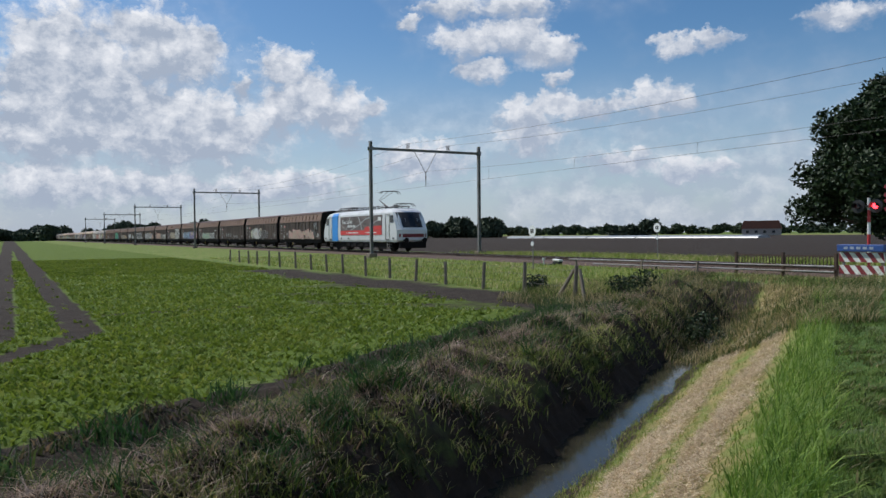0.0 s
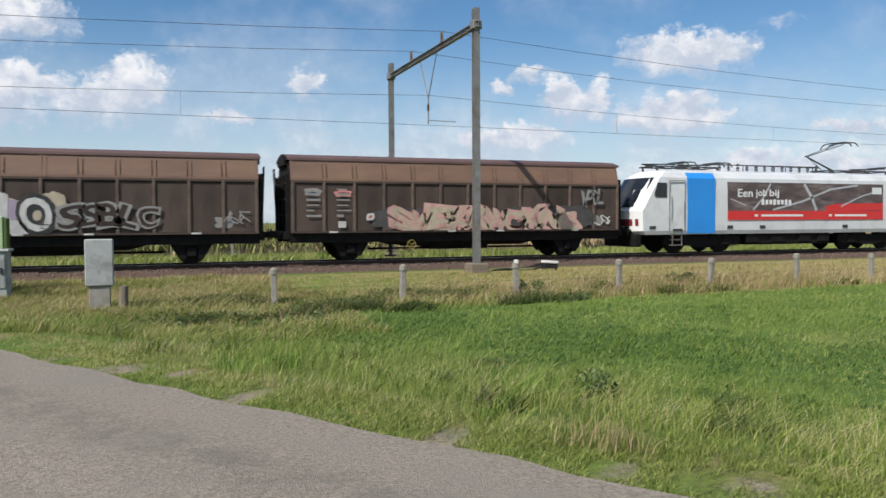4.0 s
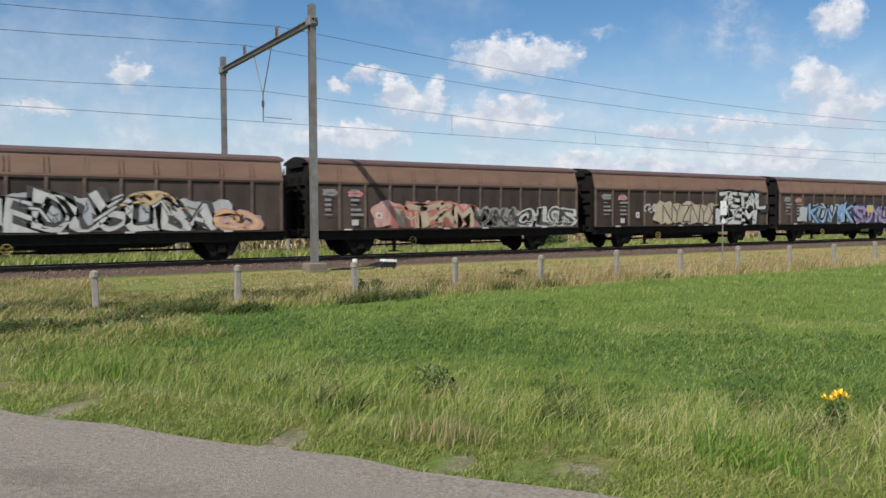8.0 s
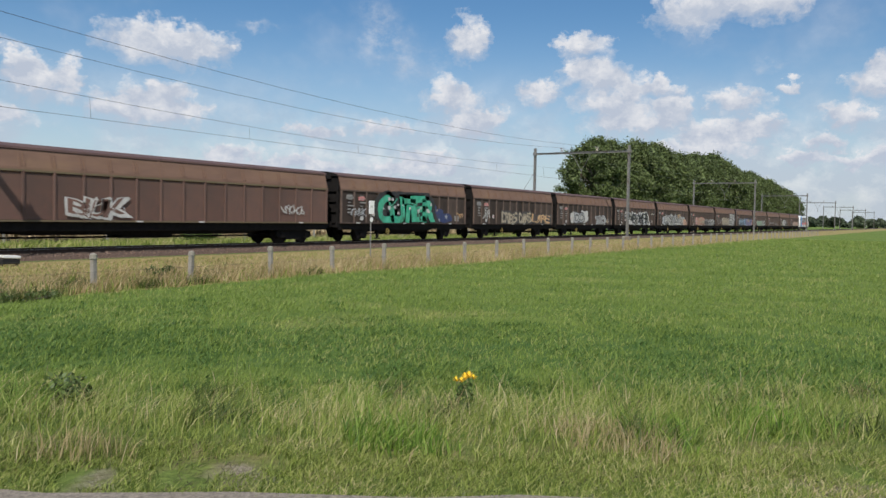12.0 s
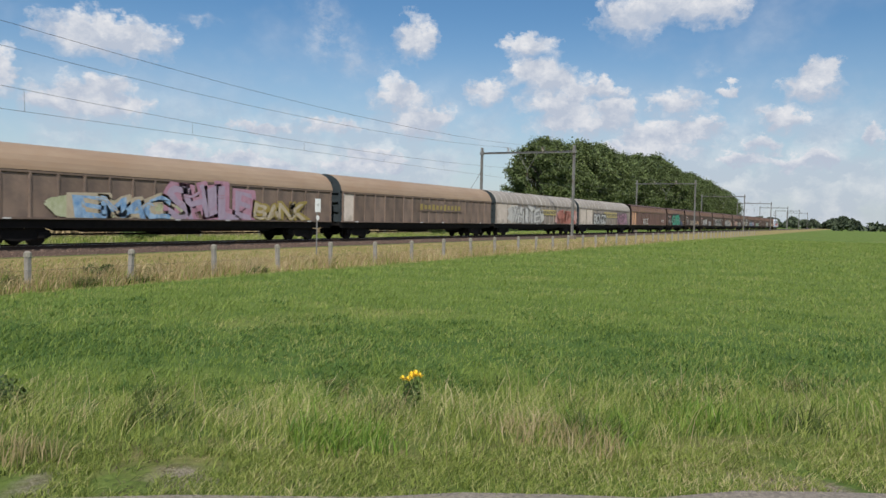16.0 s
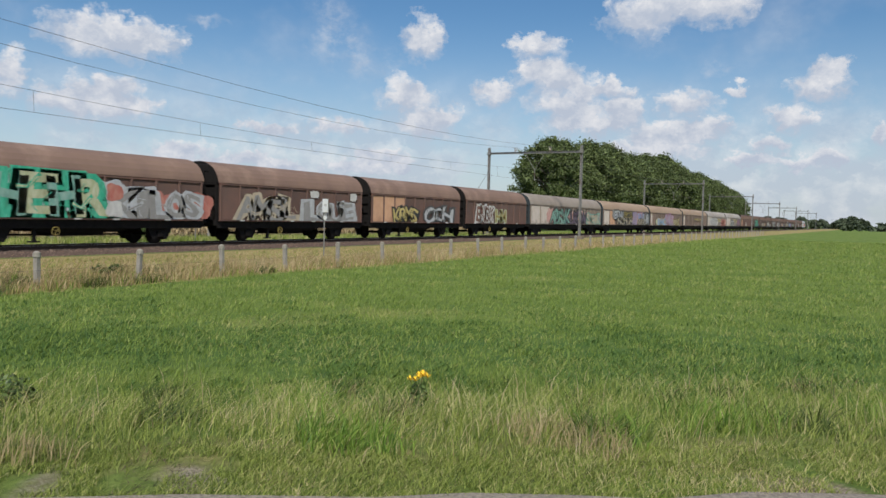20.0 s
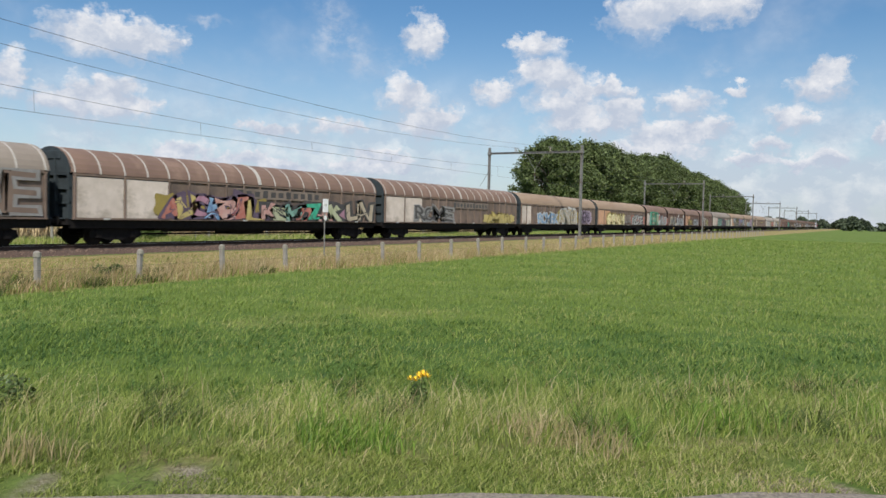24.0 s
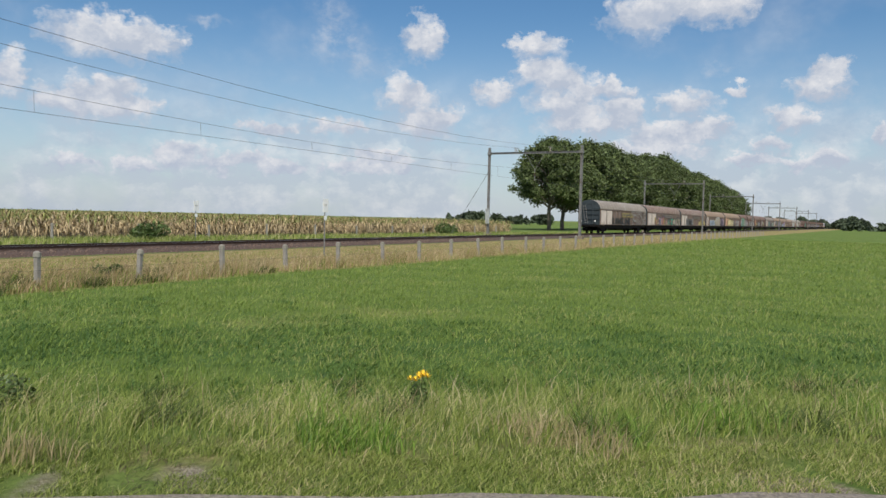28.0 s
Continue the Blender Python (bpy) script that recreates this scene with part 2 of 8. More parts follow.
# ---- materials ----
def material(name, colour, colour2=None, rough=0.8, metal=0.0, scale=4.0, detail=6, bump=0.0, bump_scale=40.0, spots=None, spot_scale=1.2,
             vary=0.0, island=0.0, spec=0.5, emit=0.0, stretch=None, alpha=1.0):
    """A procedural surface: two colours mixed by noise, larger stains on top, fine relief."""
    m = bpy.data.materials.new(name)
    m.use_nodes = True
    nt = m.node_tree
    N, L = nt.nodes, nt.links
    b = N["Principled BSDF"]
    b.inputs["Roughness"].default_value, b.inputs["Metallic"].default_value = rough, metal
    b.inputs["Specular IOR Level"].default_value = spec
    tc = N.new("ShaderNodeTexCoord")
    mp = N.new("ShaderNodeMapping")
    L.new(tc.outputs["Object"], mp.inputs[0])
    if stretch:
        mp.inputs["Scale"].default_value = stretch

    def noise_(s, d, r=0.6):
        n = N.new("ShaderNodeTexNoise")
        L.new(mp.outputs[0], n.inputs["Vector"])
        n.inputs["Scale"].default_value, n.inputs["Detail"].default_value, n.inputs["Roughness"].default_value = s, d, r
        return n.outputs[0]

    def ramp(f, lo, hi):
        n = N.new("ShaderNodeMapRange")
        L.new(f, n.inputs[0])
        n.inputs[1].default_value, n.inputs[2].default_value = lo, hi
        return n.outputs[0]

    def mix(f, a, c):
        n = N.new("ShaderNodeMix")
        n.data_type = "RGBA"
        L.new(f, n.inputs[0])
        for i, v in ((6, a), (7, c)):
            if isinstance(v, tuple):
                n.inputs[i].default_value = (*v, 1)
            else:
                L.new(v, n.inputs[i])
        return n.outputs[2]

    col = mix(ramp(noise_(scale, detail), 0.3, 0.7), colour, colour2 or tuple(c * 0.75 for c in colour))
    if spots:
        col = mix(ramp(noise_(spot_scale, 5, 0.65), 0.5, 0.68), col, spots)
    if vary or island:
        info = N.new("ShaderNodeNewGeometry") if island else N.new("ShaderNodeObjectInfo")
        r = info.outputs["Random Per Island"] if island else info.outputs["Random"]
        hsv = N.new("ShaderNodeHueSaturation")
        L.new(col, hsv.inputs["Color"])
        amount = island or vary
        n = N.new("ShaderNodeMapRange")
        L.new(r, n.inputs[0])
        n.inputs[3].default_value, n.inputs[4].default_value = 1 - amount, 1 + amount
        L.new(n.outputs[0], hsv.inputs["Value"])
        col = hsv.outputs[0]
    L.new(col, b.inputs["Base Color"])
    if bump:
        bm_ = N.new("ShaderNodeBump")
        bm_.inputs["Strength"].default_value, bm_.inputs["Distance"].default_value = bump, 0.02
        L.new(noise_(bump_scale, 4), bm_.inputs["Height"])
        L.new(bm_.outputs[0], b.inputs["Normal"])
    if emit:
        b.inputs["Emission Color"].default_value = (*colour, 1)
        b.inputs["Emission Strength"].default_value = emit
    return m


def grass_material(name, low, high, dry, dry_part=0.2):
    """Blades: from blade to blade between two greens, some of them straw; patches at larger scale."""
    m = bpy.data.materials.new(name)
    m.use_nodes = True
    N, L = m.node_tree.nodes, m.node_tree.links
    b = N["Principled BSDF"]
    b.inputs["Roughness"].default_value = 0.55
    b.inputs["Specular IOR Level"].default_value = 0.3
    g = N.new("ShaderNodeNewGeometry")
    r = N.new("ShaderNodeValToRGB")
    r.color_ramp.elements[0].color = (*low, 1)
    r.color_ramp.elements[1].color = (*dry, 1)
    r.color_ramp.elements[1].position = 1.0
    e = r.color_ramp.elements.new(1 - dry_part)
    e.color = (*high, 1)
    tc = N.new("ShaderNodeTexCoord")
    n = N.new("ShaderNodeTexNoise")
    L.new(tc.outputs["Object"], n.inputs["Vector"])
    n.inputs["Scale"].default_value, n.inputs["Detail"].default_value, n.inputs["Roughness"].default_value = 0.35, 7, 0.7
    add = N.new("ShaderNodeMath")
    add.operation = "MULTIPLY_ADD"
    L.new(n.outputs[0], add.inputs[0])
    add.inputs[1].default_value = 1.7
    sub = N.new("ShaderNodeMath")
    sub.operation = "SUBTRACT"
    L.new(g.outputs["Random Per Island"], sub.inputs[0])
    sub.inputs[1].default_value = 0.85
    L.new(sub.outputs[0], add.inputs[2])
    L.new(add.outputs[0], r.inputs[0])
    L.new(r.outputs[0], b.inputs["Base Color"])
    t = N.new("ShaderNodeBsdfTranslucent")
    L.new(r.outputs[0], t.inputs[0])
    s = N.new("ShaderNodeMixShader")
    s.inputs[0].default_value = 0.35
    L.new(b.outputs[0], s.inputs[1])
    L.new(t.outputs[0], s.inputs[2])
    L.new(s.outputs[0], N["Material Output"].inputs[0])
    return m


def ground_material():
    """Soil and turf: the kind of ground at each spot comes from the surface's own attributes, broken up by noise."""
    m = bpy.data.materials.new("ground")
    m.use_nodes = True
    N, L = m.node_tree.nodes, m.node_tree.links
    b = N["Principled BSDF"]
    b.inputs["Roughness"].default_value, b.inputs["Specular IOR Level"].default_value = 0.95, 0.15
    tc = N.new("ShaderNodeTexCoord")

    def noise_(s, d=6, r=0.62):
        n = N.new("ShaderNodeTexNoise")
        L.new(tc.outputs["Object"], n.inputs["Vector"])
        n.inputs["Scale"].default_value, n.inputs["Detail"].default_value, n.inputs["Roughness"].default_value = s, d, r
        return n.outputs[0]

    def mix(f, a, c):
        n = N.new("ShaderNodeMix")
        n.data_type = "RGBA"
        L.new(f, n.inputs[0])
        for i, v in ((6, a), (7, c)):
            if isinstance(v, tuple):
                n.inputs[i].default_value = (*v, 1)
            else:
                L.new(v, n.inputs[i])
        return n.outputs[2]

    def ramp(f, lo, hi):
        n = N.new("ShaderNodeMapRange")
        L.new(f, n.inputs[0])
        n.inputs[1].default_value, n.inputs[2].default_value = lo, hi
        return n.outputs[0]

    def zone(name, breakup=0.8):
        a = N.new("ShaderNodeAttribute")
        a.attribute_name = name
        s = N.new("ShaderNodeMath")
        s.operation = "MULTIPLY_ADD"
        L.new(mid, s.inputs[0])
        s.inputs[1].default_value = breakup
        s2 = N.new("ShaderNodeMath")
        s2.operation = "SUBTRACT"
        L.new(a.outputs["Fac"], s2.inputs[0])
        s2.inputs[1].default_value = breakup * 0.5
        L.new(s2.outputs[0], s.inputs[2])
        return ramp(s.outputs[0], 0.35, 0.65)

    mid, fine, wide = noise_(1.6), noise_(14.0, 8), noise_(0.09, 5)
    turf = mix(ramp(fine, 0.3, 0.7), (0.098, 0.142, 0.027), (0.185, 0.242, 0.058))
    turf = mix(ramp(wide, 0.35, 0.7), turf, mix(ramp(fine, 0.3, 0.7), (0.11, 0.165, 0.032), (0.205, 0.262, 0.068)))
    patch = ramp(noise_(0.33, 6, 0.68), 0.40, 0.60)
    turf = mix(patch, turf, mix(ramp(fine, 0.3, 0.7), (0.070, 0.120, 0.022), (0.140, 0.205, 0.045)))
    turf = mix(ramp(noise_(0.17, 6, 0.7), 0.56, 0.72), turf, mix(ramp(fine, 0.3, 0.7), (0.18, 0.19, 0.055), (0.27, 0.28, 0.095)))
    crop = mix(ramp(noise_(5.0, 7, 0.7), 0.28, 0.46), (0.06, 0.06, 0.022), mix(ramp(fine, 0.3, 0.7), (0.07, 0.11, 0.014), (0.125, 0.175, 0.026)))
    straw = mix(ramp(noise_(7.0, 8, 0.7), 0.35, 0.65), (0.19, 0.175, 0.06), (0.37, 0.285, 0.135))
    # soil taken nearly to black, which paints in the far ditch bank's shade
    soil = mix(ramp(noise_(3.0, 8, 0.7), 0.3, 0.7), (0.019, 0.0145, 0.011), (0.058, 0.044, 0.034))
    sand = mix(ramp(noise_(46.0, 6, 0.8), 0.36, 0.62), (0.13, 0.105, 0.07), (0.42, 0.36, 0.27))
    sand = mix(ramp(noise_(5.0, 6, 0.7), 0.5, 0.66), sand, mix(ramp(fine, 0.3, 0.7), (0.09, 0.10, 0.03), (0.21, 0.19, 0.08)))
    col = mix(zone("crop"), turf, crop)
    clover = mix(ramp(fine, 0.3, 0.7), (0.044, 0.090, 0.020), (0.098, 0.168, 0.040))
    col = mix(zone("clover", 1.0), col, clover)
    col = mix(zone("straw"), col, straw)
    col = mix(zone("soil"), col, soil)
    col = mix(zone("sand", 1.2), col, sand)
    L.new(col, b.inputs["Base Color"])
    bp = N.new("ShaderNodeBump")
    bp.inputs["Strength"].default_value, bp.inputs["Distance"].default_value = 0.9, 0.06
    L.new(noise_(11.0, 8, 0.7), bp.inputs["Height"])
    L.new(bp.outputs[0], b.inputs["Normal"])
    return m


M = {
    "ground": ground_material(),
    "asphalt": material("asphalt", (0.16, 0.136, 0.11), (0.345, 0.298, 0.242), 0.95, scale=38, detail=4, bump=0.7, bump_scale=70, spots=(0.235, 0.208, 0.178), spot_scale=0.8, spec=0.2),
    "deck": material("rubber_deck", (0.09, 0.09, 0.095), (0.14, 0.14, 0.145), 0.85, scale=3, bump=0.3),
    "line": material("road_paint", (0.75, 0.75, 0.72), (0.5, 0.5, 0.47), 0.7, scale=9),
    "ballast": material("ballast", (0.062, 0.036, 0.027), (0.122, 0.078, 0.057), 0.95, scale=16, bump=1.0, bump_scale=26, spots=(0.094, 0.061, 0.043), spot_scale=0.9),
    "stone": material("ballast_stone", (0.115, 0.074, 0.055), (0.195, 0.138, 0.108), 0.95, scale=8, island=0.45),
    "sleeper": material("stained_sleeper", (0.085, 0.062, 0.048), (0.055, 0.040, 0.031), 0.9, scale=6, vary=0.15),
    "rail": material("rail_rust", (0.055, 0.032, 0.023), (0.085, 0.05, 0.035), 0.75, metal=0.2, scale=6),
    "rail_top": material("rail_polished", (0.5, 0.49, 0.47), (0.4, 0.38, 0.36), 0.3, metal=1.0, scale=3),
    "steel": material("galvanised_steel", (0.27, 0.27, 0.265), (0.19, 0.18, 0.17), 0.6, metal=0.35, scale=3, spots=(0.16, 0.13, 0.10)),
    "wire": material("copper_wire", (0.06, 0.055, 0.05), (0.09, 0.08, 0.075), 0.5, metal=0.4),
    "insulator": material("brown_insulator", (0.12, 0.06, 0.04), rough=0.3),
    "concrete": material("concrete", (0.35, 0.325, 0.285), (0.235, 0.215, 0.185), 0.92, scale=5, bump=0.4, bump_scale=60, spots=(0.22, 0.21, 0.15), spot_scale=2.5),
    "wood": material("weathered_wood", (0.16, 0.125, 0.09), (0.24, 0.20, 0.155), 0.9, scale=9, bump=0.5, stretch=(6, 6, 0.6)),
    "white_paint": material("white_paint", (0.78, 0.78, 0.76), (0.62, 0.62, 0.58), 0.5, scale=5, spots=(0.45, 0.43, 0.38), spot_scale=3),
    "sign_white": material("white_sign_sheet", (0.86, 0.86, 0.85), (0.80, 0.80, 0.78), 0.4, scale=2),
    "red_paint": material("red_paint", (0.55, 0.03, 0.03), (0.42, 0.03, 0.03), 0.45, scale=5),
    "dark_red": material("dark_red_paint", (0.22, 0.02, 0.03), (0.16, 0.02, 0.025), 0.5, scale=5),
    "blue_paint": material("blue_paint", (0.024, 0.080, 0.288), (0.024, 0.060, 0.208), 0.45, scale=5),
    "black_paint": material("black_paint", (0.007, 0.007, 0.008), (0.012, 0.012, 0.012), 0.55, scale=6),
    "grey_cabinet": material("grey_cabinet", (0.42, 0.43, 0.42), (0.33, 0.34, 0.33), 0.6, scale=2.5, spots=(0.24, 0.24, 0.22), spot_scale=2),
    "green_cabinet": material("light_green_cabinet", (0.44, 0.55, 0.30), (0.36, 0.47, 0.25), 0.6, scale=3),
    "lamp_red": material("red_signal_glow", (1.0, 0.03, 0.04), rough=0.3, emit=9.0),
    "lens_dark": material("dark_lens", (0.05, 0.005, 0.006), rough=0.15),
    "bark": material("bark", (0.10, 0.08, 0.06), (0.17, 0.14, 0.11), 0.95, scale=7, bump=0.8, bump_scale=14, stretch=(3, 3, 0.6)),
    "leaf_dark": material("oak_leaf", (0.014, 0.028, 0.008), (0.026, 0.048, 0.012), 0.6, scale=0.7, island=0.5, spec=0.3),
    "leaf_mid": material("poplar_leaf", (0.058, 0.084, 0.028), (0.118, 0.148, 0.048), 0.6, scale=0.5, island=0.5, spec=0.3),
    # distance haze is mixed into this pale grey-green foliage colour
    "leaf_far_hazy": material("hazy_far_leaf", (0.05, 0.068, 0.04), (0.08, 0.10, 0.06), 0.8, scale=0.05, island=0.4, spec=0.2),
    "leaf_bush": material("bush_leaf", (0.052, 0.09, 0.022), (0.105, 0.145, 0.04), 0.6, scale=2, island=0.5, spec=0.3),
    "corn_green": material("maize_leaf", (0.115, 0.15, 0.038), (0.26, 0.26, 0.085), 0.7, scale=0.3, island=0.45, spec=0.3),
    "corn_dry": material("dry_maize_leaf", (0.391, 0.287, 0.149), (0.517, 0.414, 0.253), 0.85, scale=0.5, island=0.4, spec=0.2),
    "corn_tassel": material("maize_tassel", (0.38, 0.30, 0.15), (0.30, 0.25, 0.12), 0.85, scale=0.5, island=0.4, spec=0.2),
    "verge": grass_material("verge_grass", (0.098, 0.142, 0.024), (0.33, 0.385, 0.085), (0.56, 0.47, 0.26), 0.30),
    "lush": grass_material("lush_grass", (0.075, 0.15, 0.02), (0.25, 0.37, 0.06), (0.36, 0.38, 0.12), 0.14),
    "meadow": grass_material("meadow_grass", (0.125, 0.192, 0.034), (0.255, 0.335, 0.07), (0.38, 0.38, 0.13), 0.16),
    "hay": grass_material("dry_grass", (0.26, 0.23, 0.09), (0.48, 0.37, 0.20), (0.58, 0.48, 0.30), 0.4),
    # bank plants with the bank's shade darkened into their greens
    "rough": grass_material("shade_dark_bank_plants", (0.016, 0.027, 0.009), (0.08, 0.09, 0.034), (0.23, 0.155, 0.095), 0.36),
    "bramble": material("bramble_leaf", (0.055, 0.088, 0.024), (0.115, 0.15, 0.046), 0.5, scale=3, island=0.5, spec=0.4),
    "flower": material("yellow_petals", (0.85, 0.55, 0.01), (0.75, 0.42, 0.01), 0.6, scale=20),
    "roof_tile": material("far_roof", (0.25, 0.10, 0.06), (0.18, 0.08, 0.05), 0.9, scale=1),
    "far_wall": material("far_wall", (0.45, 0.40, 0.34), (0.35, 0.3, 0.26), 0.9, scale=1),
    "foil": material("greenhouse_foil", (0.30, 0.31, 0.32), (0.23, 0.24, 0.25), 0.35, scale=0.2),
}


def road_wear(m):
    """Darker wheel tracks along the road, broken up by noise."""
    N, L = m.node_tree.nodes, m.node_tree.links
    b = N["Principled BSDF"]
    old = b.inputs["Base Color"].links[0].from_socket
    a = N.new("ShaderNodeAttribute")
    a.attribute_name = "wear"
    tc = N.new("ShaderNodeTexCoord")
    n = N.new("ShaderNodeTexNoise")
    L.new(tc.outputs["Object"], n.inputs["Vector"])
    n.inputs["Scale"].default_value, n.inputs["Detail"].default_value, n.inputs["Roughness"].default_value = 2.2, 7, 0.7
    r = N.new("ShaderNodeMapRange")
    L.new(n.outputs[0], r.inputs[0])
    r.inputs[1].default_value, r.inputs[2].default_value = 0.35, 0.68
    f = N.new("ShaderNodeMath")
    f.operation = "MULTIPLY"
    L.new(a.outputs["Fac"], f.inputs[0])
    L.new(r.outputs[0], f.inputs[1])
    x = N.new("ShaderNodeMix")
    x.data_type = "RGBA"
    L.new(f.outputs[0], x.inputs[0])
    L.new(old, x.inputs[6])
    x.inputs[7].default_value = (0.135, 0.118, 0.103, 1)
    L.new(x.outputs[2], b.inputs["Base Color"])


road_wear(M["asphalt"])


def water_material():
    m = bpy.data.materials.new("ditch_water")
    m.use_nodes = True
    N, L = m.node_tree.nodes, m.node_tree.links
    b = N["Principled BSDF"]
    b.inputs["Base Color"].default_value = (0.035, 0.032, 0.022, 1)
    b.inputs["Roughness"].default_value = 0.07
    b.inputs["IOR"].default_value = 1.33
    n = N.new("ShaderNodeTexNoise")
    tc = N.new("ShaderNodeTexCoord")
    L.new(tc.outputs["Object"], n.inputs["Vector"])
    n.inputs["Scale"].default_value = 3.0
    bp = N.new("ShaderNodeBump")
    bp.inputs["Strength"].default_value, bp.inputs["Distance"].default_value = 0.12, 0.02
    L.new(n.outputs[0], bp.inputs["Height"])
    L.new(bp.outputs[0], b.inputs["Normal"])
    return m


M["water"] = water_material()


# ---- mesh helpers ----
def mesh_object(name, bm, mat, parent=None, smooth=False):
    me = bpy.data.meshes.new(name)
    bm.normal_update()
    bm.to_mesh(me)
    bm.free()
    if smooth:
        me.polygons.foreach_set("use_smooth", [True] * len(me.polygons))
    for k in (mat if isinstance(mat, (list, tuple)) else [mat]):
        me.materials.append(M[k] if isinstance(k, str) else k)
    ob = new(name, me)
    if parent is not None:
        ob.parent = parent
    return ob


def part(name, bm, mat, parent, label="", smooth=False):
    ob = mesh_object(name, bm, mat, parent, smooth)
    if label:
        tagged(ob, label)
    return ob


def thing(name, label, category, m=None, group="", kind=""):
    ob = new(name)
    ob.empty_display_size = 0.3
    if m is not None:
        ob.matrix_basis = m
    return tagged(ob, label, category, group, kind)


def add_box(bm, x0, x1, y0, y1, z0, z1, bevel=0.0, mi=0, m=None):
    vs = [bm.verts.new((x, y, z)) for x in (x0, x1) for y in (y0, y1) for z in (z0, z1)]
    if m is not None:
        for v in vs:
            v.co = m @ v.co
    fs = []
    for idx in ((0, 1, 3, 2), (4, 6, 7, 5), (0, 4, 5, 1), (2, 3, 7, 6), (0, 2, 6, 4), (1, 5, 7, 3)):
        f = bm.faces.new([vs[i] for i in idx])
        f.material_index = mi
        fs.append(f)
    if bevel:
        es = list({e for f in fs for e in f.edges})
        bmesh.ops.bevel(bm, geom=es, offset=bevel, segments=1, affect="EDGES", clamp_overlap=True)
    return vs


def add_tube(bm, a, b, r0, r1=None, n=8, mi=0, caps=True):
    a, b = Vector(a), Vector(b)
    r1 = r0 if r1 is None else r1
    w = (b - a).normalized()
    u = w.orthogonal().normalized()
    v = w.cross(u)
    ra = [bm.verts.new(a + (u * math.cos(k * 2 * math.pi / n) + v * math.sin(k * 2 * math.pi / n)) * r0) for k in range(n)]
    rb = [bm.verts.new(b + (u * math.cos(k * 2 * math.pi / n) + v * math.sin(k * 2 * math.pi / n)) * r1) for k in range(n)]
    for k in range(n):
        f = bm.faces.new((ra[k], ra[(k + 1) % n], rb[(k + 1) % n], rb[k]))
        f.material_index = mi
    if caps:
        bm.faces.new(ra[::-1]).material_index = mi
        bm.faces.new(rb).material_index = mi


def add_prism(bm, outline, y0, y1, mi=0):
    """An outline in x, z carried from y0 to y1."""
    a = [bm.verts.new((x, y0, z)) for x, z in outline]
    b = [bm.verts.new((x, y1, z)) for x, z in outline]
    n = len(outline)
    for k in range(n):
        bm.faces.new((a[k], a[(k + 1) % n], b[(k + 1) % n], b[k])).material_index = mi
    bm.faces.new(a[::-1]).material_index = mi
    bm.faces.new(b).material_index = mi
    bmesh.ops.recalc_face_normals(bm, faces=bm.faces)


def B():
    return bmesh.new()


def fast_mesh(name, verts, tris, mats, index=None, parent=None):
    """A mesh from number arrays: verts (n, 3), tris (k, 3), one material number a triangle."""
    me = bpy.data.meshes.new(name)
    verts, tris = np.asarray(verts, np.float32), np.asarray(tris, np.int32)
    me.vertices.add(len(verts))
    me.vertices.foreach_set("co", verts.ravel())
    me.loops.add(tris.size)
    me.loops.foreach_set("vertex_index", tris.ravel())
    me.polygons.add(len(tris))
    me.polygons.foreach_set("loop_start", np.arange(0, tris.size, 3, dtype=np.int32))
    for k in mats:
        me.materials.append(M[k])
    if index is not None:
        me.polygons.foreach_set("material_index", np.asarray(index, np.int32))
    me.update()
    me.validate()
    ob = new(name, me)
    if parent is not None:
        ob.parent = parent
    return ob

# ---- the ground, the ditch and the road ----
RAIL_Y = 30.4
DITCH_P, DITCH_D = np.array((-6.85, 4.75)), np.array((0.556, -0.831))
ROAD = [(-44.0, 95.0), (-29.0, 61.0), (-20.5, 42.5), (-16.4, 33.8), (-13.1, 27.3), (-10.3, 21.9), (-6.65, 15.6), (-3.3, 10.1), (-0.75, 5.9), (2.4, 0.95), (4.6, -2.3),
        (9.0, -9.0), (16.0, -19.0), (30.0, -38.0), (70.0, -90.0)]
ROAD_HALF = 1.97


def smooth01(v):
    v = np.clip(v, 0, 1)
    return v * v * (3 - 2 * v)


def road_line():
    """The road's middle line, every half metre near by."""
    p = [Vector((*q, 0)) for q in ROAD]
    out = []
    for i in range(len(p) - 1):
        a, b = p[i], p[i + 1]
        t0 = (b - p[i - 1]) / 2 if i else b - a
        t1 = (p[i + 2] - a) / 2 if i + 2 < len(p) else b - a
        l = (b - a).length
        t0, t1 = t0.normalized() * l, t1.normalized() * l
        k = max(2, int(l / 0.5))
        for j in range(k):
            s = j / k
            out.append((2 * s**3 - 3 * s * s + 1) * a + (s**3 - 2 * s * s + s) * t0 + (3 * s * s - 2 * s**3) * b + (s**3 - s * s) * t1)
    out.append(p[-1])
    return np.array([(v.x, v.y) for v in out])


RL = road_line()


def road_distance(x, y):
    """Signed distance to the road's middle, positive on its north-east side."""
    shape = x.shape
    q = np.stack([x.ravel(), y.ravel()], 1)
    best, sign = np.full(len(q), 1e9), np.ones(len(q))
    step = RL[::6]
    for a, b in zip(step[:-1], step[1:]):
        d = b - a
        t = np.clip(((q - a) @ d) / (d @ d), 0, 1)
        w = q - (a + t[:, None] * d)
        r = np.hypot(w[:, 0], w[:, 1])
        s = -np.sign(d[0] * w[:, 1] - d[1] * w[:, 0])
        near = r < best
        best[near], sign[near] = r[near], -s[near]
    return (best * sign).reshape(shape)


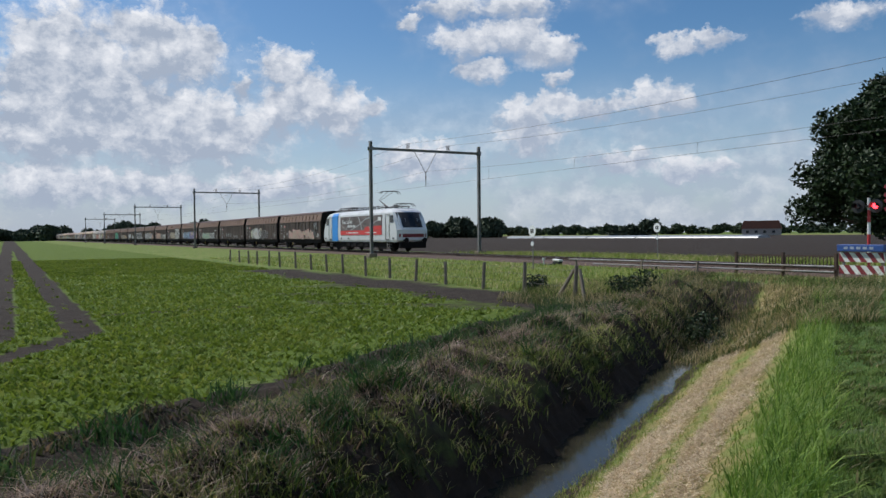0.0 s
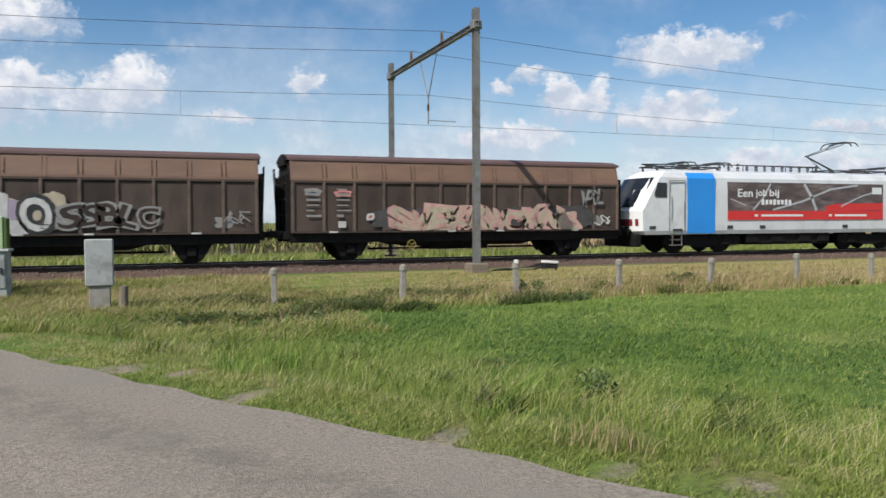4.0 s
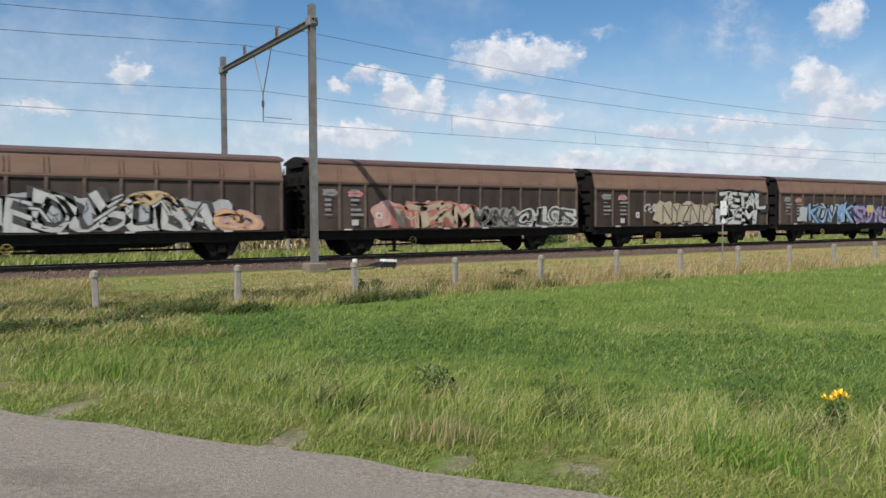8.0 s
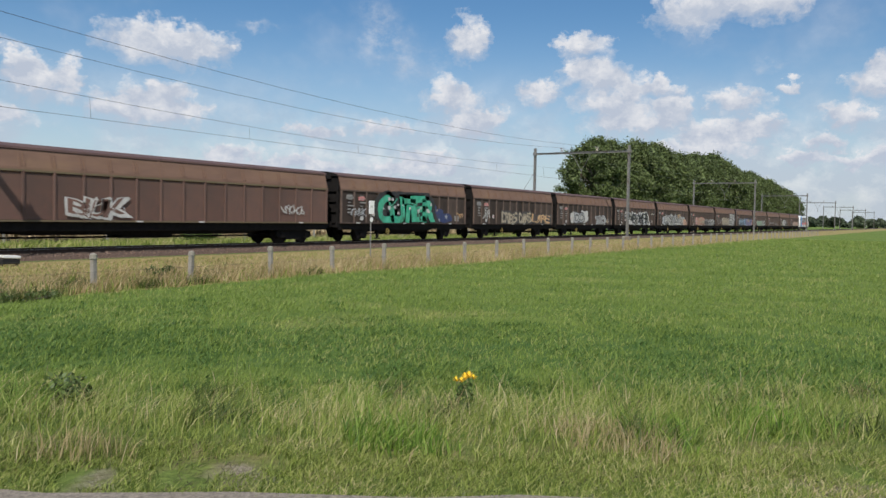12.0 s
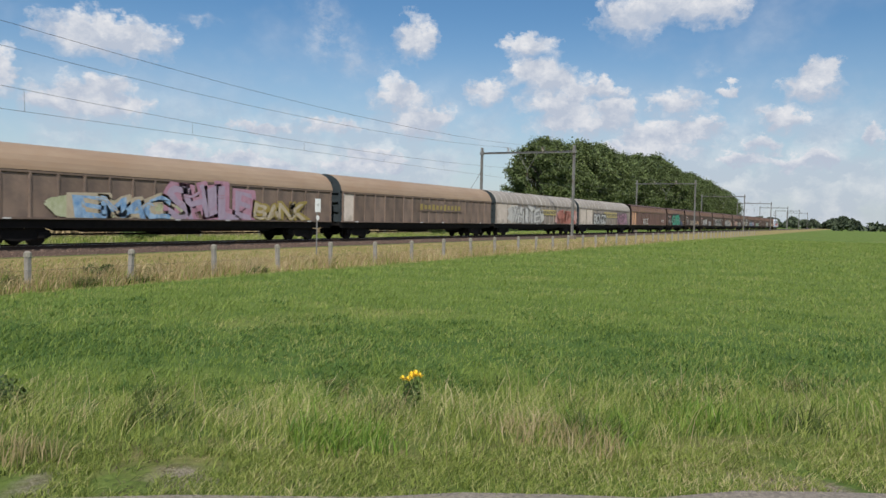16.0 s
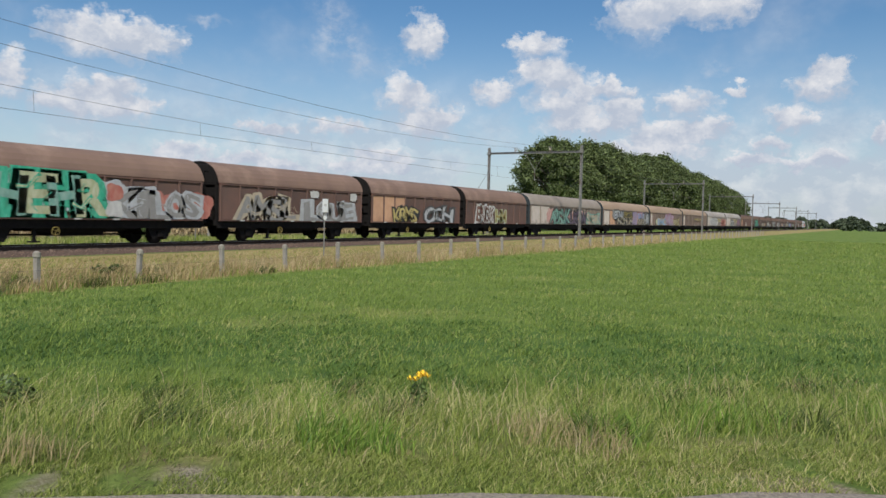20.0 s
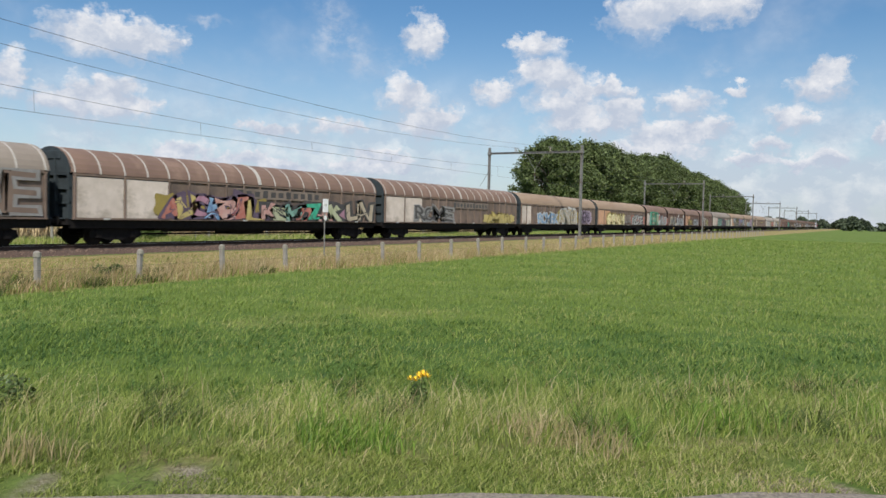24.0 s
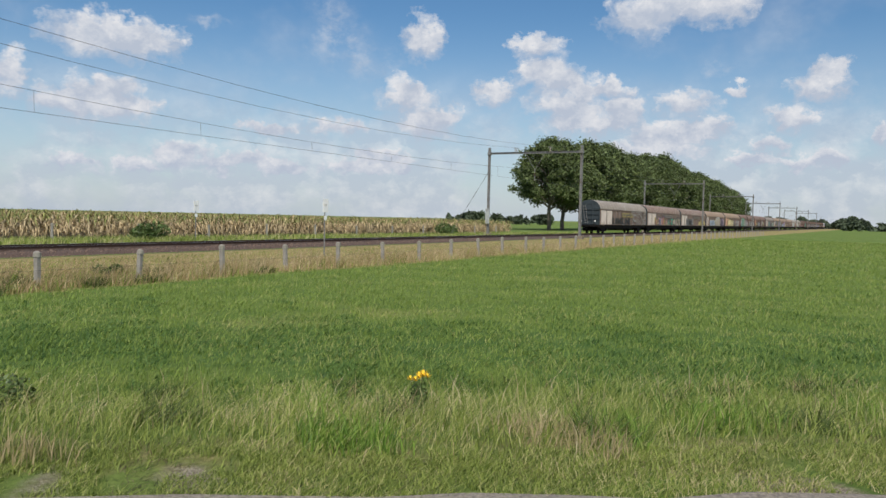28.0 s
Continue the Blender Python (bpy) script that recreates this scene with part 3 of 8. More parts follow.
def wobble(x, y, k, seed):
    return (np.sin(x * k + seed) * np.cos(y * k * 1.3 - seed * 2) + 0.5 * np.sin(x * k * 2.3 - y * k * 1.9 + seed * 3)) / 1.5


def ditch_side(x, y):
    return (x - DITCH_P[0]) * 0.831 + (y - DITCH_P[1]) * 0.556


def ground_height(x, y):
    r = np.abs(road_distance(x, y))
    field = -0.45 + 0.03 * wobble(x, y, 0.35, 1.0)
    near = smooth01(1 - (r - 2.4) / 3.2)
    z = field + near * (-0.10 - field) * (smooth01(1 - (np.abs(y) - 60) / 30))
    z = np.where(np.abs(y - RAIL_Y) < 9, np.maximum(z, field + (-0.30 - field) * smooth01((9 - np.abs(y - RAIL_Y)) / 5)), z)
    s = ditch_side(x, y) + 0.12 * wobble(x, y, 0.9, 2.0)
    along = smooth01((24.0 - y) / 5.0) * smooth01((60 + y) / 20)
    deep = np.where(s > 0, np.clip(1 - (s - 0.15) / 2.35, 0, 1), smooth01(1 - (-s - 0.12) / 0.98))
    z = z - deep * (z + 1.43) * along
    rough = np.where((s < -0.3) & (s > -3.6), 0.15, 0.02) * along
    # a ridge of dredged mud and cut weeds on the far lip
    lip = np.exp(-((s + 1.8 + 0.28 * wobble(x, y, 0.8, 5.0)) / 0.34) ** 2) * along * (s < 0)
    z = z + 0.26 * lip * np.clip(0.55 + 0.75 * wobble(x, y, 1.9, 11.0), 0, 1.2)
    return z + rough * (wobble(x, y, 2.7, 4.0) + 0.6 * wobble(x, y, 6.1, 7.0)) * (r > 2.2)


def spread(lo, hi, fine, far, grow=1.13):
    mid = list(np.arange(lo, hi + 1e-6, fine))
    up, step = [], fine
    while (up[-1] if up else hi) < far:
        step *= grow
        up.append((up[-1] if up else hi) + step)
    down, step = [], fine
    while (down[-1] if down else lo) > -far:
        step *= grow
        down.append((down[-1] if down else lo) - step)
    return np.array(down[::-1] + mid + up)


def make_ground():
    xs, ys = spread(-22, 13, 0.2, 3500), spread(-3, 26, 0.2, 3500)
    X, Y = np.meshgrid(xs, ys, indexing="ij")
    Z = ground_height(X, Y)
    n, k = X.shape
    i = np.arange(n * k).reshape(n, k)
    a, b, c, d = i[:-1, :-1].ravel(), i[1:, :-1].ravel(), i[1:, 1:].ravel(), i[:-1, 1:].ravel()
    tris = np.concatenate([np.stack([a, b, c], 1), np.stack([a, c, d], 1)])
    ob = fast_mesh("ground", np.stack([X.ravel(), Y.ravel(), Z.ravel()], 1), tris, ["ground"])
    ob.data.polygons.foreach_set("use_smooth", [True] * len(ob.data.polygons))
    s, r = ditch_side(X, Y), road_distance(X, Y)
    along = (Y < 24) & (Y > -40)
    west = (s < -3.8 + 0.3 * wobble(X, Y, 0.8, 3)) & (Y < 14.2)
    crop = np.where(west, 1.0, 0.0)
    crop = np.where((Y > 95) & (X < 40), 0.35, crop)
    # shade-darkened soil along the far slope of the ditch
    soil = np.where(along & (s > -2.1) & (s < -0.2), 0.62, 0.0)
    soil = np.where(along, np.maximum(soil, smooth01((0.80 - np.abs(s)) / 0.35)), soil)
    # wheel tracks in the crop, the trodden strip along the fence, the headland
    for off in (-0.25, 1.35):
        w = np.abs(Y - off - 0.55 * np.maximum(X + 17.3, 0) * -1)
        soil = np.where((X < -14.0) & (w + 0.08 * wobble(X, Y, 2.3, 6) < 0.34 + 0.003 * np.abs(X)), 0.95, soil)
    soil = np.maximum(soil, np.where((np.abs(X + 21.2) < 0.25) & (Y > 1) & (Y < 6), 0.6, 0))
    soil = np.maximum(soil, np.where((Y > 10.4) & (Y < 15.2) & (X < -12.5) & (X > -44), 0.80 * smooth01(1 - np.abs(Y - 13.0 - 0.4 * wobble(X, Y, 0.9, 2)) / 3.0) + 0.1, 0))
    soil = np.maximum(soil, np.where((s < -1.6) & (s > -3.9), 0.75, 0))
    soil = np.maximum(soil, np.where((Y > 7.6) & (Y < 11.5) & (X < -17) & (X > -32), 0.52 * smooth01(wobble(X, Y, 0.6, 9) * 2.5), 0))
    soil = np.where((Y > 41) & (Y < 340) & (X < -26), 0.9, soil)
    soil = np.where((Y > 43) & (X > -8) & (X < 96) & (Y < 140), 0.7, soil)
    straw = np.where((s > 0.3) & (s < 2.6) & along, 0.47, 0.0)
    straw = np.where(along & ((np.abs(s - 1.12) < 0.26) | (np.abs(s - 1.95) < 0.22)), 0.85, straw)
    straw = np.maximum(straw, np.where((Y > 17.0) & (Y < 27.0) & (X > -2), np.interp(X, [4, 16], [0.45, 0.78]), 0))
    straw = np.maximum(straw, np.where((Y > 340) & (Y < 420), 0.6, 0))
    straw = np.maximum(straw, np.where((s < -2.2) & (Y > 14.2) & (Y < 26), 0.38, 0))
    east = r * np.sign(road_distance(np.array([[8.0]]), np.array([[6.0]]))[0, 0])
    bare = np.clip(0.5 + 0.75 * wobble(X, Y, 1.9, 8) + 0.25 * wobble(X, Y, 5.3, 3), 0, 1)
    sand = np.where((east > 1.6) & (east < 2.6), 0.20 + 0.50 * np.clip(bare * 2.6 - 1.6, 0, 1) * smooth01((2.6 - east) / 0.45), 0.0)
    straw = np.maximum(straw, np.where((east > 2.1) & (east < 3.3), 0.45, 0))
    sand = np.where((east < -1.8) & (east > -2.2), 0.45, sand)
    sand = np.where((east <= -2.2) & (east > -2.7), 0.30, sand)
    clover = np.where((s > 2.9) & (east < -1.9) & along, 0.60, 0.0) + 0.58 * smooth01((east - 5.0) / 3.5) * smooth01((14.5 - east) / 5.0) * (Y < 16.2)
    for key, values in (("clover", clover), ("crop", crop), ("soil", soil), ("straw", straw), ("sand", sand)):
        at = ob.data.attributes.new(key, "FLOAT", "POINT")
        at.data.foreach_set("value", values.ravel().astype(np.float32))
    return tagged(ob, "flat farmland with grass, green crop, bare soil and a ditch", "ground", kind="structure")


ground = make_ground()


GX, GY = np.arange(-75, 112.1, 0.25), np.arange(-14, 46.1, 0.25)
TABLE_D = road_distance(*np.meshgrid(GX, GY, indexing="ij"))
TABLE_Z = ground_height(*np.meshgrid(GX, GY, indexing="ij"))


def lookup(table, x, y):
    """Values between the spots of a table of the plan."""
    i = np.clip((np.asarray(x) + 75) / 0.25, 0, len(GX) - 1.001)
    j = np.clip((np.asarray(y) + 14) / 0.25, 0, len(GY) - 1.001)
    a, b = i.astype(int), j.astype(int)
    u, v = i - a, j - b
    return table[a, b] * (1 - u) * (1 - v) + table[a + 1, b] * u * (1 - v) + table[a, b + 1] * (1 - u) * v + table[a + 1, b + 1] * u * v


def height_at(x, y):
    return float(lookup(TABLE_Z, x, y))


ACROSS = (-1.0, -0.995, -0.8, -0.65, -0.5, -0.35, -0.2, -0.05, 0.1, 0.25, 0.4, 0.55, 0.7, 0.85, 0.995, 1.0)


def make_road():
    rng = random.Random(3)
    keep = RL
    t = np.gradient(keep, axis=0)
    t /= np.linalg.norm(t, axis=1)[:, None]
    nrm = np.stack([-t[:, 1], t[:, 0]], 1)
    bm = B()
    rows = []
    for i, (p, q) in enumerate(zip(keep, nrm)):
        row = []
        rise = 0.10 * float(smooth01(1 - (abs(p[1] - RAIL_Y) - 3) / 9))
        for k, off in enumerate(ACROSS):
            w = (1.80 if off > 0 else ROAD_HALF) + (0.03 * math.sin(i * 0.31 + off * 2) + 0.02 * math.sin(i * 0.83 + off) + 0.04 * math.sin(i * 1.9 + off) + rng.uniform(-0.035, 0.035) if abs(off) > 0.9 else 0)
            z = -0.07 + 0.035 * (1 - off * off) + rise - (0.05 if abs(off) == 1.0 else 0)
            row.append(bm.verts.new((p[0] + q[0] * off * w, p[1] + q[1] * off * w, z)))
        rows.append(row)
    for a, b in zip(rows[:-1], rows[1:]):
        for k in range(len(ACROSS) - 1):
            bm.faces.new((a[k], a[k + 1], b[k + 1], b[k]))
    bmesh.ops.recalc_face_normals(bm, faces=bm.faces)
    if sum(f.normal.z for f in bm.faces) < 0:
        bmesh.ops.reverse_faces(bm, faces=bm.faces)
    ob = mesh_object("road", bm, "asphalt")
    off = np.tile(np.array(ACROSS), len(rows))
    wear = np.exp(-((np.abs(off + 0.08) - 0.42) / 0.16) ** 2) * 0.85
    at = ob.data.attributes.new("wear", "FLOAT", "POINT")
    at.data.foreach_set("value", wear.astype(np.float32))
    return tagged(ob, "narrow worn grey asphalt country road with crumbling edges", "road", kind="structure")


make_road()


def make_water():
    bm = B()
    far = [(DITCH_P + DITCH_D * k, w) for k, w in ((-19, 0.7), (-12, 0.8), (-6, 0.85), (0, 0.85), (8, 0.9), (40, 0.9))]
    for (p, w), (q, w2) in zip(far[:-1], far[1:]):
        n = np.array((0.831, 0.556))
        pts = [p - n * w, p + n * w, q + n * w2, q - n * w2]
        vs = [bm.verts.new((*v, -1.33)) for v in pts] 
        bm.faces.new(vs)
    bmesh.ops.remove_doubles(bm, verts=bm.verts, dist=0.001)
    ob = mesh_object("water", bm, "water")
    return tagged(ob, "still murky ditch water reflecting the sky", "water", kind="structure")


make_water()

# ---- the railway ----
def make_track():
    # ballast bed
    bm = B()
    prof = [(-4.3, -0.60), (-2.45, -0.20), (-1.5, -0.17), (1.5, -0.17), (2.35, -0.20), (3.6, -0.62)]
    xs = [-2500, -600, -250] + list(range(-120, 161, 4)) + [300, 700, 2500]
    rng = random.Random(5)
    rows = [[bm.verts.new((x, RAIL_Y + a + rng.uniform(-.12, .12) * (abs(a) > 3), z)) for a, z in prof] for x in xs]
    for a, b in zip(rows[:-1], rows[1:]):
        for k in range(len(prof) - 1):
            bm.faces.new((a[k], b[k], b[k + 1], a[k + 1]))
    ob = mesh_object("ballast", bm, "ballast")
    tagged(ob, "brown stone ballast bed under the single track", "ballast", kind="structure")
    # loose stones on the near shoulder
    r = np.random.RandomState(4)
    n = 7500
    px, side = r.uniform(-32, 60, n), r.uniform(-4.2, -0.9, n)
    pz = np.interp(side, [-4.3, -2.45, -1.5, 1.5], [-0.60, -0.20, -0.17, -0.17])
    octa = np.array([(1, 0, 0), (-1, 0, 0), (0, 1, 0), (0, -1, 0), (0, 0, 1), (0, 0, -1)], float)
    faces = np.array([(0, 2, 4), (2, 1, 4), (1, 3, 4), (3, 0, 4), (2, 0, 5), (1, 2, 5), (3, 1, 5), (0, 3, 5)])
    size = r.uniform(0.02, 0.05, (n, 1, 1)) * r.uniform(0.6, 1.3, (n, 1, 3))
    v = octa[None] * size + r.uniform(-0.012, 0.012, (n, 6, 3)) + np.stack([px, RAIL_Y + side, pz + 0.012], 1)[:, None, :]
    t = (faces[None] + 6 * np.arange(n)[:, None, None]).reshape(-1, 3)
    tagged(fast_mesh("ballast_stones", v.reshape(-1, 3), t, ["stone"]), "loose brown ballast stones beside the rails", "stones", kind="stuff")
    # rails
    for y in (-0.7535, 0.7535):
        bm = B()
        out = [(-0.07, -0.16), (0.07, -0.16), (0.07, -0.145), (0.012, -0.12), (0.012, -0.045), (0.036, -0.035), (0.036, -0.004), (-0.036, -0.004), (-0.036, -0.035),
               (-0.012, -0.045), (-0.012, -0.12), (-0.07, -0.145)]
        a = [bm.verts.new((-2500, RAIL_Y + y + p, z)) for p, z in out]
        b = [bm.verts.new((2500, RAIL_Y + y + p, z)) for p, z in out]
        for k in range(len(out)):
            bm.faces.new((a[k], a[(k + 1) % 12], b[(k + 1) % 12], b[k]))
        add_box(bm, -2500, 2500, RAIL_Y + y - 0.034, RAIL_Y + y + 0.034, -0.004, 0.0, mi=1)
        ob = mesh_object("rail", bm, ["rail", "rail_top"])
        tagged(ob, "rusty steel rail with a polished running surface", "rail", kind="structure")
    # sleepers
    proto = None
    bm = B()
    add_prism(bm, [(-0.13, -0.30), (0.13, -0.30), (0.10, -0.145), (-0.10, -0.145)], RAIL_Y - 1.26, RAIL_Y + 1.26)
    me = mesh_object("sleeper", bm, "sleeper")
    me.parent = ob
    for i in range(1, 220):
        c = new("sleeper", me.data)
        c.parent = ob
        c.location.x = 0.6 * (i if i < 150 else 149 - i)


make_track()

PORTALS = [-320.5, -255.3, -190.1, -124.9, -57.3, 11.0, 74.9, 139.9, 205.0, 270.0, 335.0, 400.0, 465.0]
NEAR_Y, FAR_Y, BEAM_Z = 25.5, 35.7, 8.45


def i_outline(w, h, flange, web):
    """Half width, half height, flange thickness and half web of a rolled beam."""
    g = h - flange
    return [(-w, -h), (w, -h), (w, -g), (web, -g), (web, g), (w, g),
            (w, h), (-w, h), (-w, g), (-web, g), (-web, -g), (-w, -g)]


def h_post(name, parent, x, y, top):
    bm = B()
    rim = i_outline(0.11, 0.115, 0.015, 0.008)
    low = [bm.verts.new((x + u, y + v, -0.3)) for u, v in rim]
    high = [bm.verts.new((x + u, y + v, top)) for u, v in rim]
    for k in range(len(rim)):
        j = (k + 1) % len(rim)
        bm.faces.new((low[k], low[j], high[j], high[k]))
    bm.faces.new(low[::-1])
    bm.faces.new(high)
    bmesh.ops.recalc_face_normals(bm, faces=bm.faces)
    return part(name, bm, "steel", parent)


def catenary_portal(detail):
    root = thing("catenary_portal", "grey steel catenary portal with a crossbeam over the track", "overhead line portal", group="catenary portals")
    for y in (NEAR_Y, FAR_Y):
        h_post("post", root, 0, y, 9.05)
        bm = B()
        add_box(bm, -0.34, 0.34, y - 0.34, y + 0.34, -0.7, 0.02, 0.03)
        part("foundation", bm, "wood", root, "brown-stained concrete foundation block")
        bm = B()
        add_box(bm, -0.17, 0.17, y - 0.17, y + 0.17, BEAM_Z - 0.16, BEAM_Z + 0.16, 0.02)
        part("clamp", bm, "steel", root)
    bm = B()
    add_prism(bm, [(u, BEAM_Z + v) for u, v in i_outline(0.09, 0.10, 0.02, 0.007)], NEAR_Y - 0.25, FAR_Y + 0.25)
    part("crossbeam", bm, "steel", root)
    for y in (28.85, 32.65):
        bm = B()
        add_tube(bm, (0, y - 0.14, BEAM_Z + 0.1), (0, y - 0.14, BEAM_Z + 0.52), 0.022)
        add_tube(bm, (0, y + 0.14, BEAM_Z + 0.1), (0, y + 0.14, BEAM_Z + 0.52), 0.022)
        add_tube(bm, (0, y - 0.2, BEAM_Z + 0.52), (0, y + 0.2, BEAM_Z + 0.52), 0.025)
        wire_bracket = part("feeder_bracket", bm, "steel", root)
        bm = B()
        for k in range(4):
            add_tube(bm, (0, y, BEAM_Z + 0.16 + 0.08 * k), (0, y, BEAM_Z + 0.22 + 0.08 * k), 0.075, 0.05, 8)
        part("insulator", bm, "insulator", wire_bracket)
    bm = B()
    for y in (29.45, 31.5):
        add_tube(bm, (0, y, BEAM_Z - 0.1), (0, 30.5, 6.6), 0.022)
    add_tube(bm, (0, 30.5, 6.75), (0, 30.5, 5.55), 0.03)
    add_tube(bm, (0, 30.5, 5.72), (1.1, 30.2, 5.66), 0.018)
    part("v_hanger", bm, "steel", root)
    bm = B()
    for k in range(3):
        add_tube(bm, (0, 30.5, 6.35 - 0.09 * k), (0, 30.5, 6.29 - 0.09 * k), 0.07, 0.045, 8)
    part("insulator", bm, "insulator", root)
    return root


def sweep(bm, pts, r):
    """One unbroken wire along points that run from west to east or back."""
    rings = [[bm.verts.new((x, y + a * r, z + b * r)) for a, b in ((1, 0), (0, 1), (-1, 0), (0, -1))] for x, y, z in pts]
    for p, q in zip(rings[:-1], rings[1:]):
        for k in range(4):
            bm.faces.new((p[k], p[(k + 1) % 4], q[(k + 1) % 4], q[k]))


def make_overhead_line():
    first = catenary_portal(True)
    first.matrix_basis = pose(PORTALS[0], 0, 0)
    for x in PORTALS[1:]:
        copy_thing(first, pose(x, 0, 0))
    # wires, each one sagging from portal to portal
    spans = [(-700, PORTALS[0])] + list(zip(PORTALS[:-1], PORTALS[1:])) + [(PORTALS[-1], 900)]

    def wire(name, label, y, z, sag, r):
        bm = B()
        pts = []
        for a, b in spans:
            pts += [(a + (b - a) * k / 10, y, z - sag * (1 - (2 * k / 10 - 1) ** 2)) for k in range(11 if b == spans[-1][1] else 10)]
        sweep(bm, pts, r)
        return tagged(mesh_object(name, bm, "wire"), label, "overhead wire", "overhead wires")

    wire("feeder_wire", "dark sagging feeder wire above the crossbeams", 28.85, BEAM_Z + 0.55, 1.05, 0.009)
    wire("feeder_wire", "dark sagging feeder wire above the crossbeams", 32.65, BEAM_Z + 0.55, 1.05, 0.009)
    contact = wire("contact_wire", "straight copper contact wire over the track", 30.4, 5.50, 0.03, 0.008)
    wire("messenger_wire", "sagging messenger wire carrying the contact wire", 30.5, 6.75, 0.75, 0.008)
    for a, b in spans[1:-1]:
        for k in range(1, 7):
            x = a + (b - a) * k / 7
            bm = B()
            add_tube(bm, (x, 30.45, 5.5), (x, 30.5, 6.75 - 0.75 * (1 - (2 * k / 7 - 1) ** 2)), 0.006, n=4, caps=False)
            part("dropper", bm, "wire", contact)


make_overhead_line()

# ---- the level crossing ----
def striped_pole(root, x, y, z0, z1, r=0.055, n=7, name="striped_pole"):
    bm = B()
    for k in range(n):
        a, b = z0 + (z1 - z0) * k / n, z0 + (z1 - z0) * (k + 1) / n
        add_tube(bm, (x, y, a), (x, y, b), r, n=10, mi=k % 2, caps=k in (0, n - 1))
    return part(name, bm, ["white_paint", "red_paint"], root, "red and white banded pole")


def signal_pair(root, x, y, z, lit, r=0.27):
    """Two round backboards with lamps; lit names the glowing one."""
    bm = B()
    add_box(bm, x - 0.42, x + 0.42, y - 0.03, y + 0.03, z - 0.03, z + 0.03)
    bar = part("lamp_bar", bm, "black_paint", root)
    for k, dx in enumerate((-0.33, 0.33)):
        bm = B()
        add_tube(bm, (x + dx, y - 0.05, z), (x + dx, y + 0.02, z), r, r, 20)
        add_tube(bm, (x + dx, y + 0.02, z), (x + dx, y + 0.16, z), 0.13, 0.10, 12)
        board = part("backboard", bm, "black_paint", root)
        bm = B()
        add_tube(bm, (x + dx, y - 0.085, z), (x + dx, y - 0.05, z), 0.10, 0.105, 16)
        part("lamp", bm, "lamp_red" if k == lit else "lens_dark", board, "glowing red lamp" if k == lit else "unlit red lamp")
        bm = B()
        for a in range(-6, 7):
            t0, t1 = radians(90 + a * 16), radians(90 + (a + 1) * 16)
            q = [bm.verts.new((x + dx + 0.125 * math.cos(t), y - d, z + 0.125 * math.sin(t))) for t, d in ((t0, 0.05), (t1, 0.05), (t1, 0.24), (t0, 0.24))]
            bm.faces.new(q)
        part("hood", bm, "black_paint", board)


def andreas_cross(root, x, y, z, size=1.0):
    for dz in (0.20, -0.20):
        for s in (-1, 1):
            bm = B()
            m = Matrix.Translation((x, y, z + dz * size)) @ Matrix.Rotation(radians(25 * s), 4, "Y")
            l = 0.86 * size
            for a, b, mi in ((-l, -l * 0.58, 1), (-l * 0.58, l * 0.58, 0), (l * 0.58, l, 1)):
                add_box(bm, a, b, -0.012 - 0.014 * s, 0.0 - 0.014 * s, -0.085 * size, 0.085 * size, mi=mi, m=m)
            part("cross_arm", bm, ["aged_white", "dark_red"], root, "white warning board with dark red tips")


def crossing_mast(x, y, zc, lit, face, size, box):
    root = thing("crossing_signal", "level crossing mast with warning crosses and a red flashing lamp", "crossing signal", group="crossing signals")
    bm = B()
    add_tube(bm, (x, y, -0.4), (x, y, zc + 0.75), 0.06, n=10)
    part("mast", bm, "white_paint", root)
    bm = B()
    add_tube(bm, (x, y, zc + 0.60), (x, y, zc + 0.86), 0.13, 0.15, 12)
    part("bell", bm, "black_paint", root, "black warning bell")
    f = y - 0.1 * face
    andreas_cross(root, x, f, zc, size)
    signal_pair(root, x, f, zc - 0.78 * size, lit, 0.27 * size)
    if box:
        bm = B()
        add_box(bm, x - 0.05, x + 0.62, y - 0.16, y + 0.24, 1.45, 2.02, 0.03)
        add_box(bm, x + 0.3, x + 0.95, y - 0.10, y + 0.12, 1.62, 1.92, 0.03)
        add_box(bm, x - 0.2, x + 0.4, y - 0.2, y + 0.2, 1.0, 1.5, 0.04)
        part("barrier_drive", bm, "black_paint", root, "black barrier drive with counterweight")
    return root


def barrier(x0, x1, y, z, label):
    root = thing("barrier_boom", label, "barrier", group="crossing barriers")
    n = 8
    bm = B()
    for k in range(n):
        a, b = x0 + (x1 - x0) * k / n, x0 + (x1 - x0) * (k + 1) / n
        add_box(bm, min(a, b), max(a, b), y - 0.03, y + 0.03, z - 0.065, z + 0.065, mi=k % 2)
    part("boom", bm, ["white_paint", "red_paint"], root)
    for x in (x0 + (x1 - x0) * 0.33, x0 + (x1 - x0) * 0.66, x1):
        bm = B()
        add_tube(bm, (x, y, z + 0.06), (x, y, z + 0.13), 0.04, 0.03, 8)
        part("boom_lamp", bm, "lens_dark", root)
    bm = B()
    add_box(bm, x0 - 0.12, x0 + 0.12, y - 0.10, y + 0.10, -0.4, z + 0.16, 0.02)
    part("barrier_stand", bm, "black_paint", root)
    return root


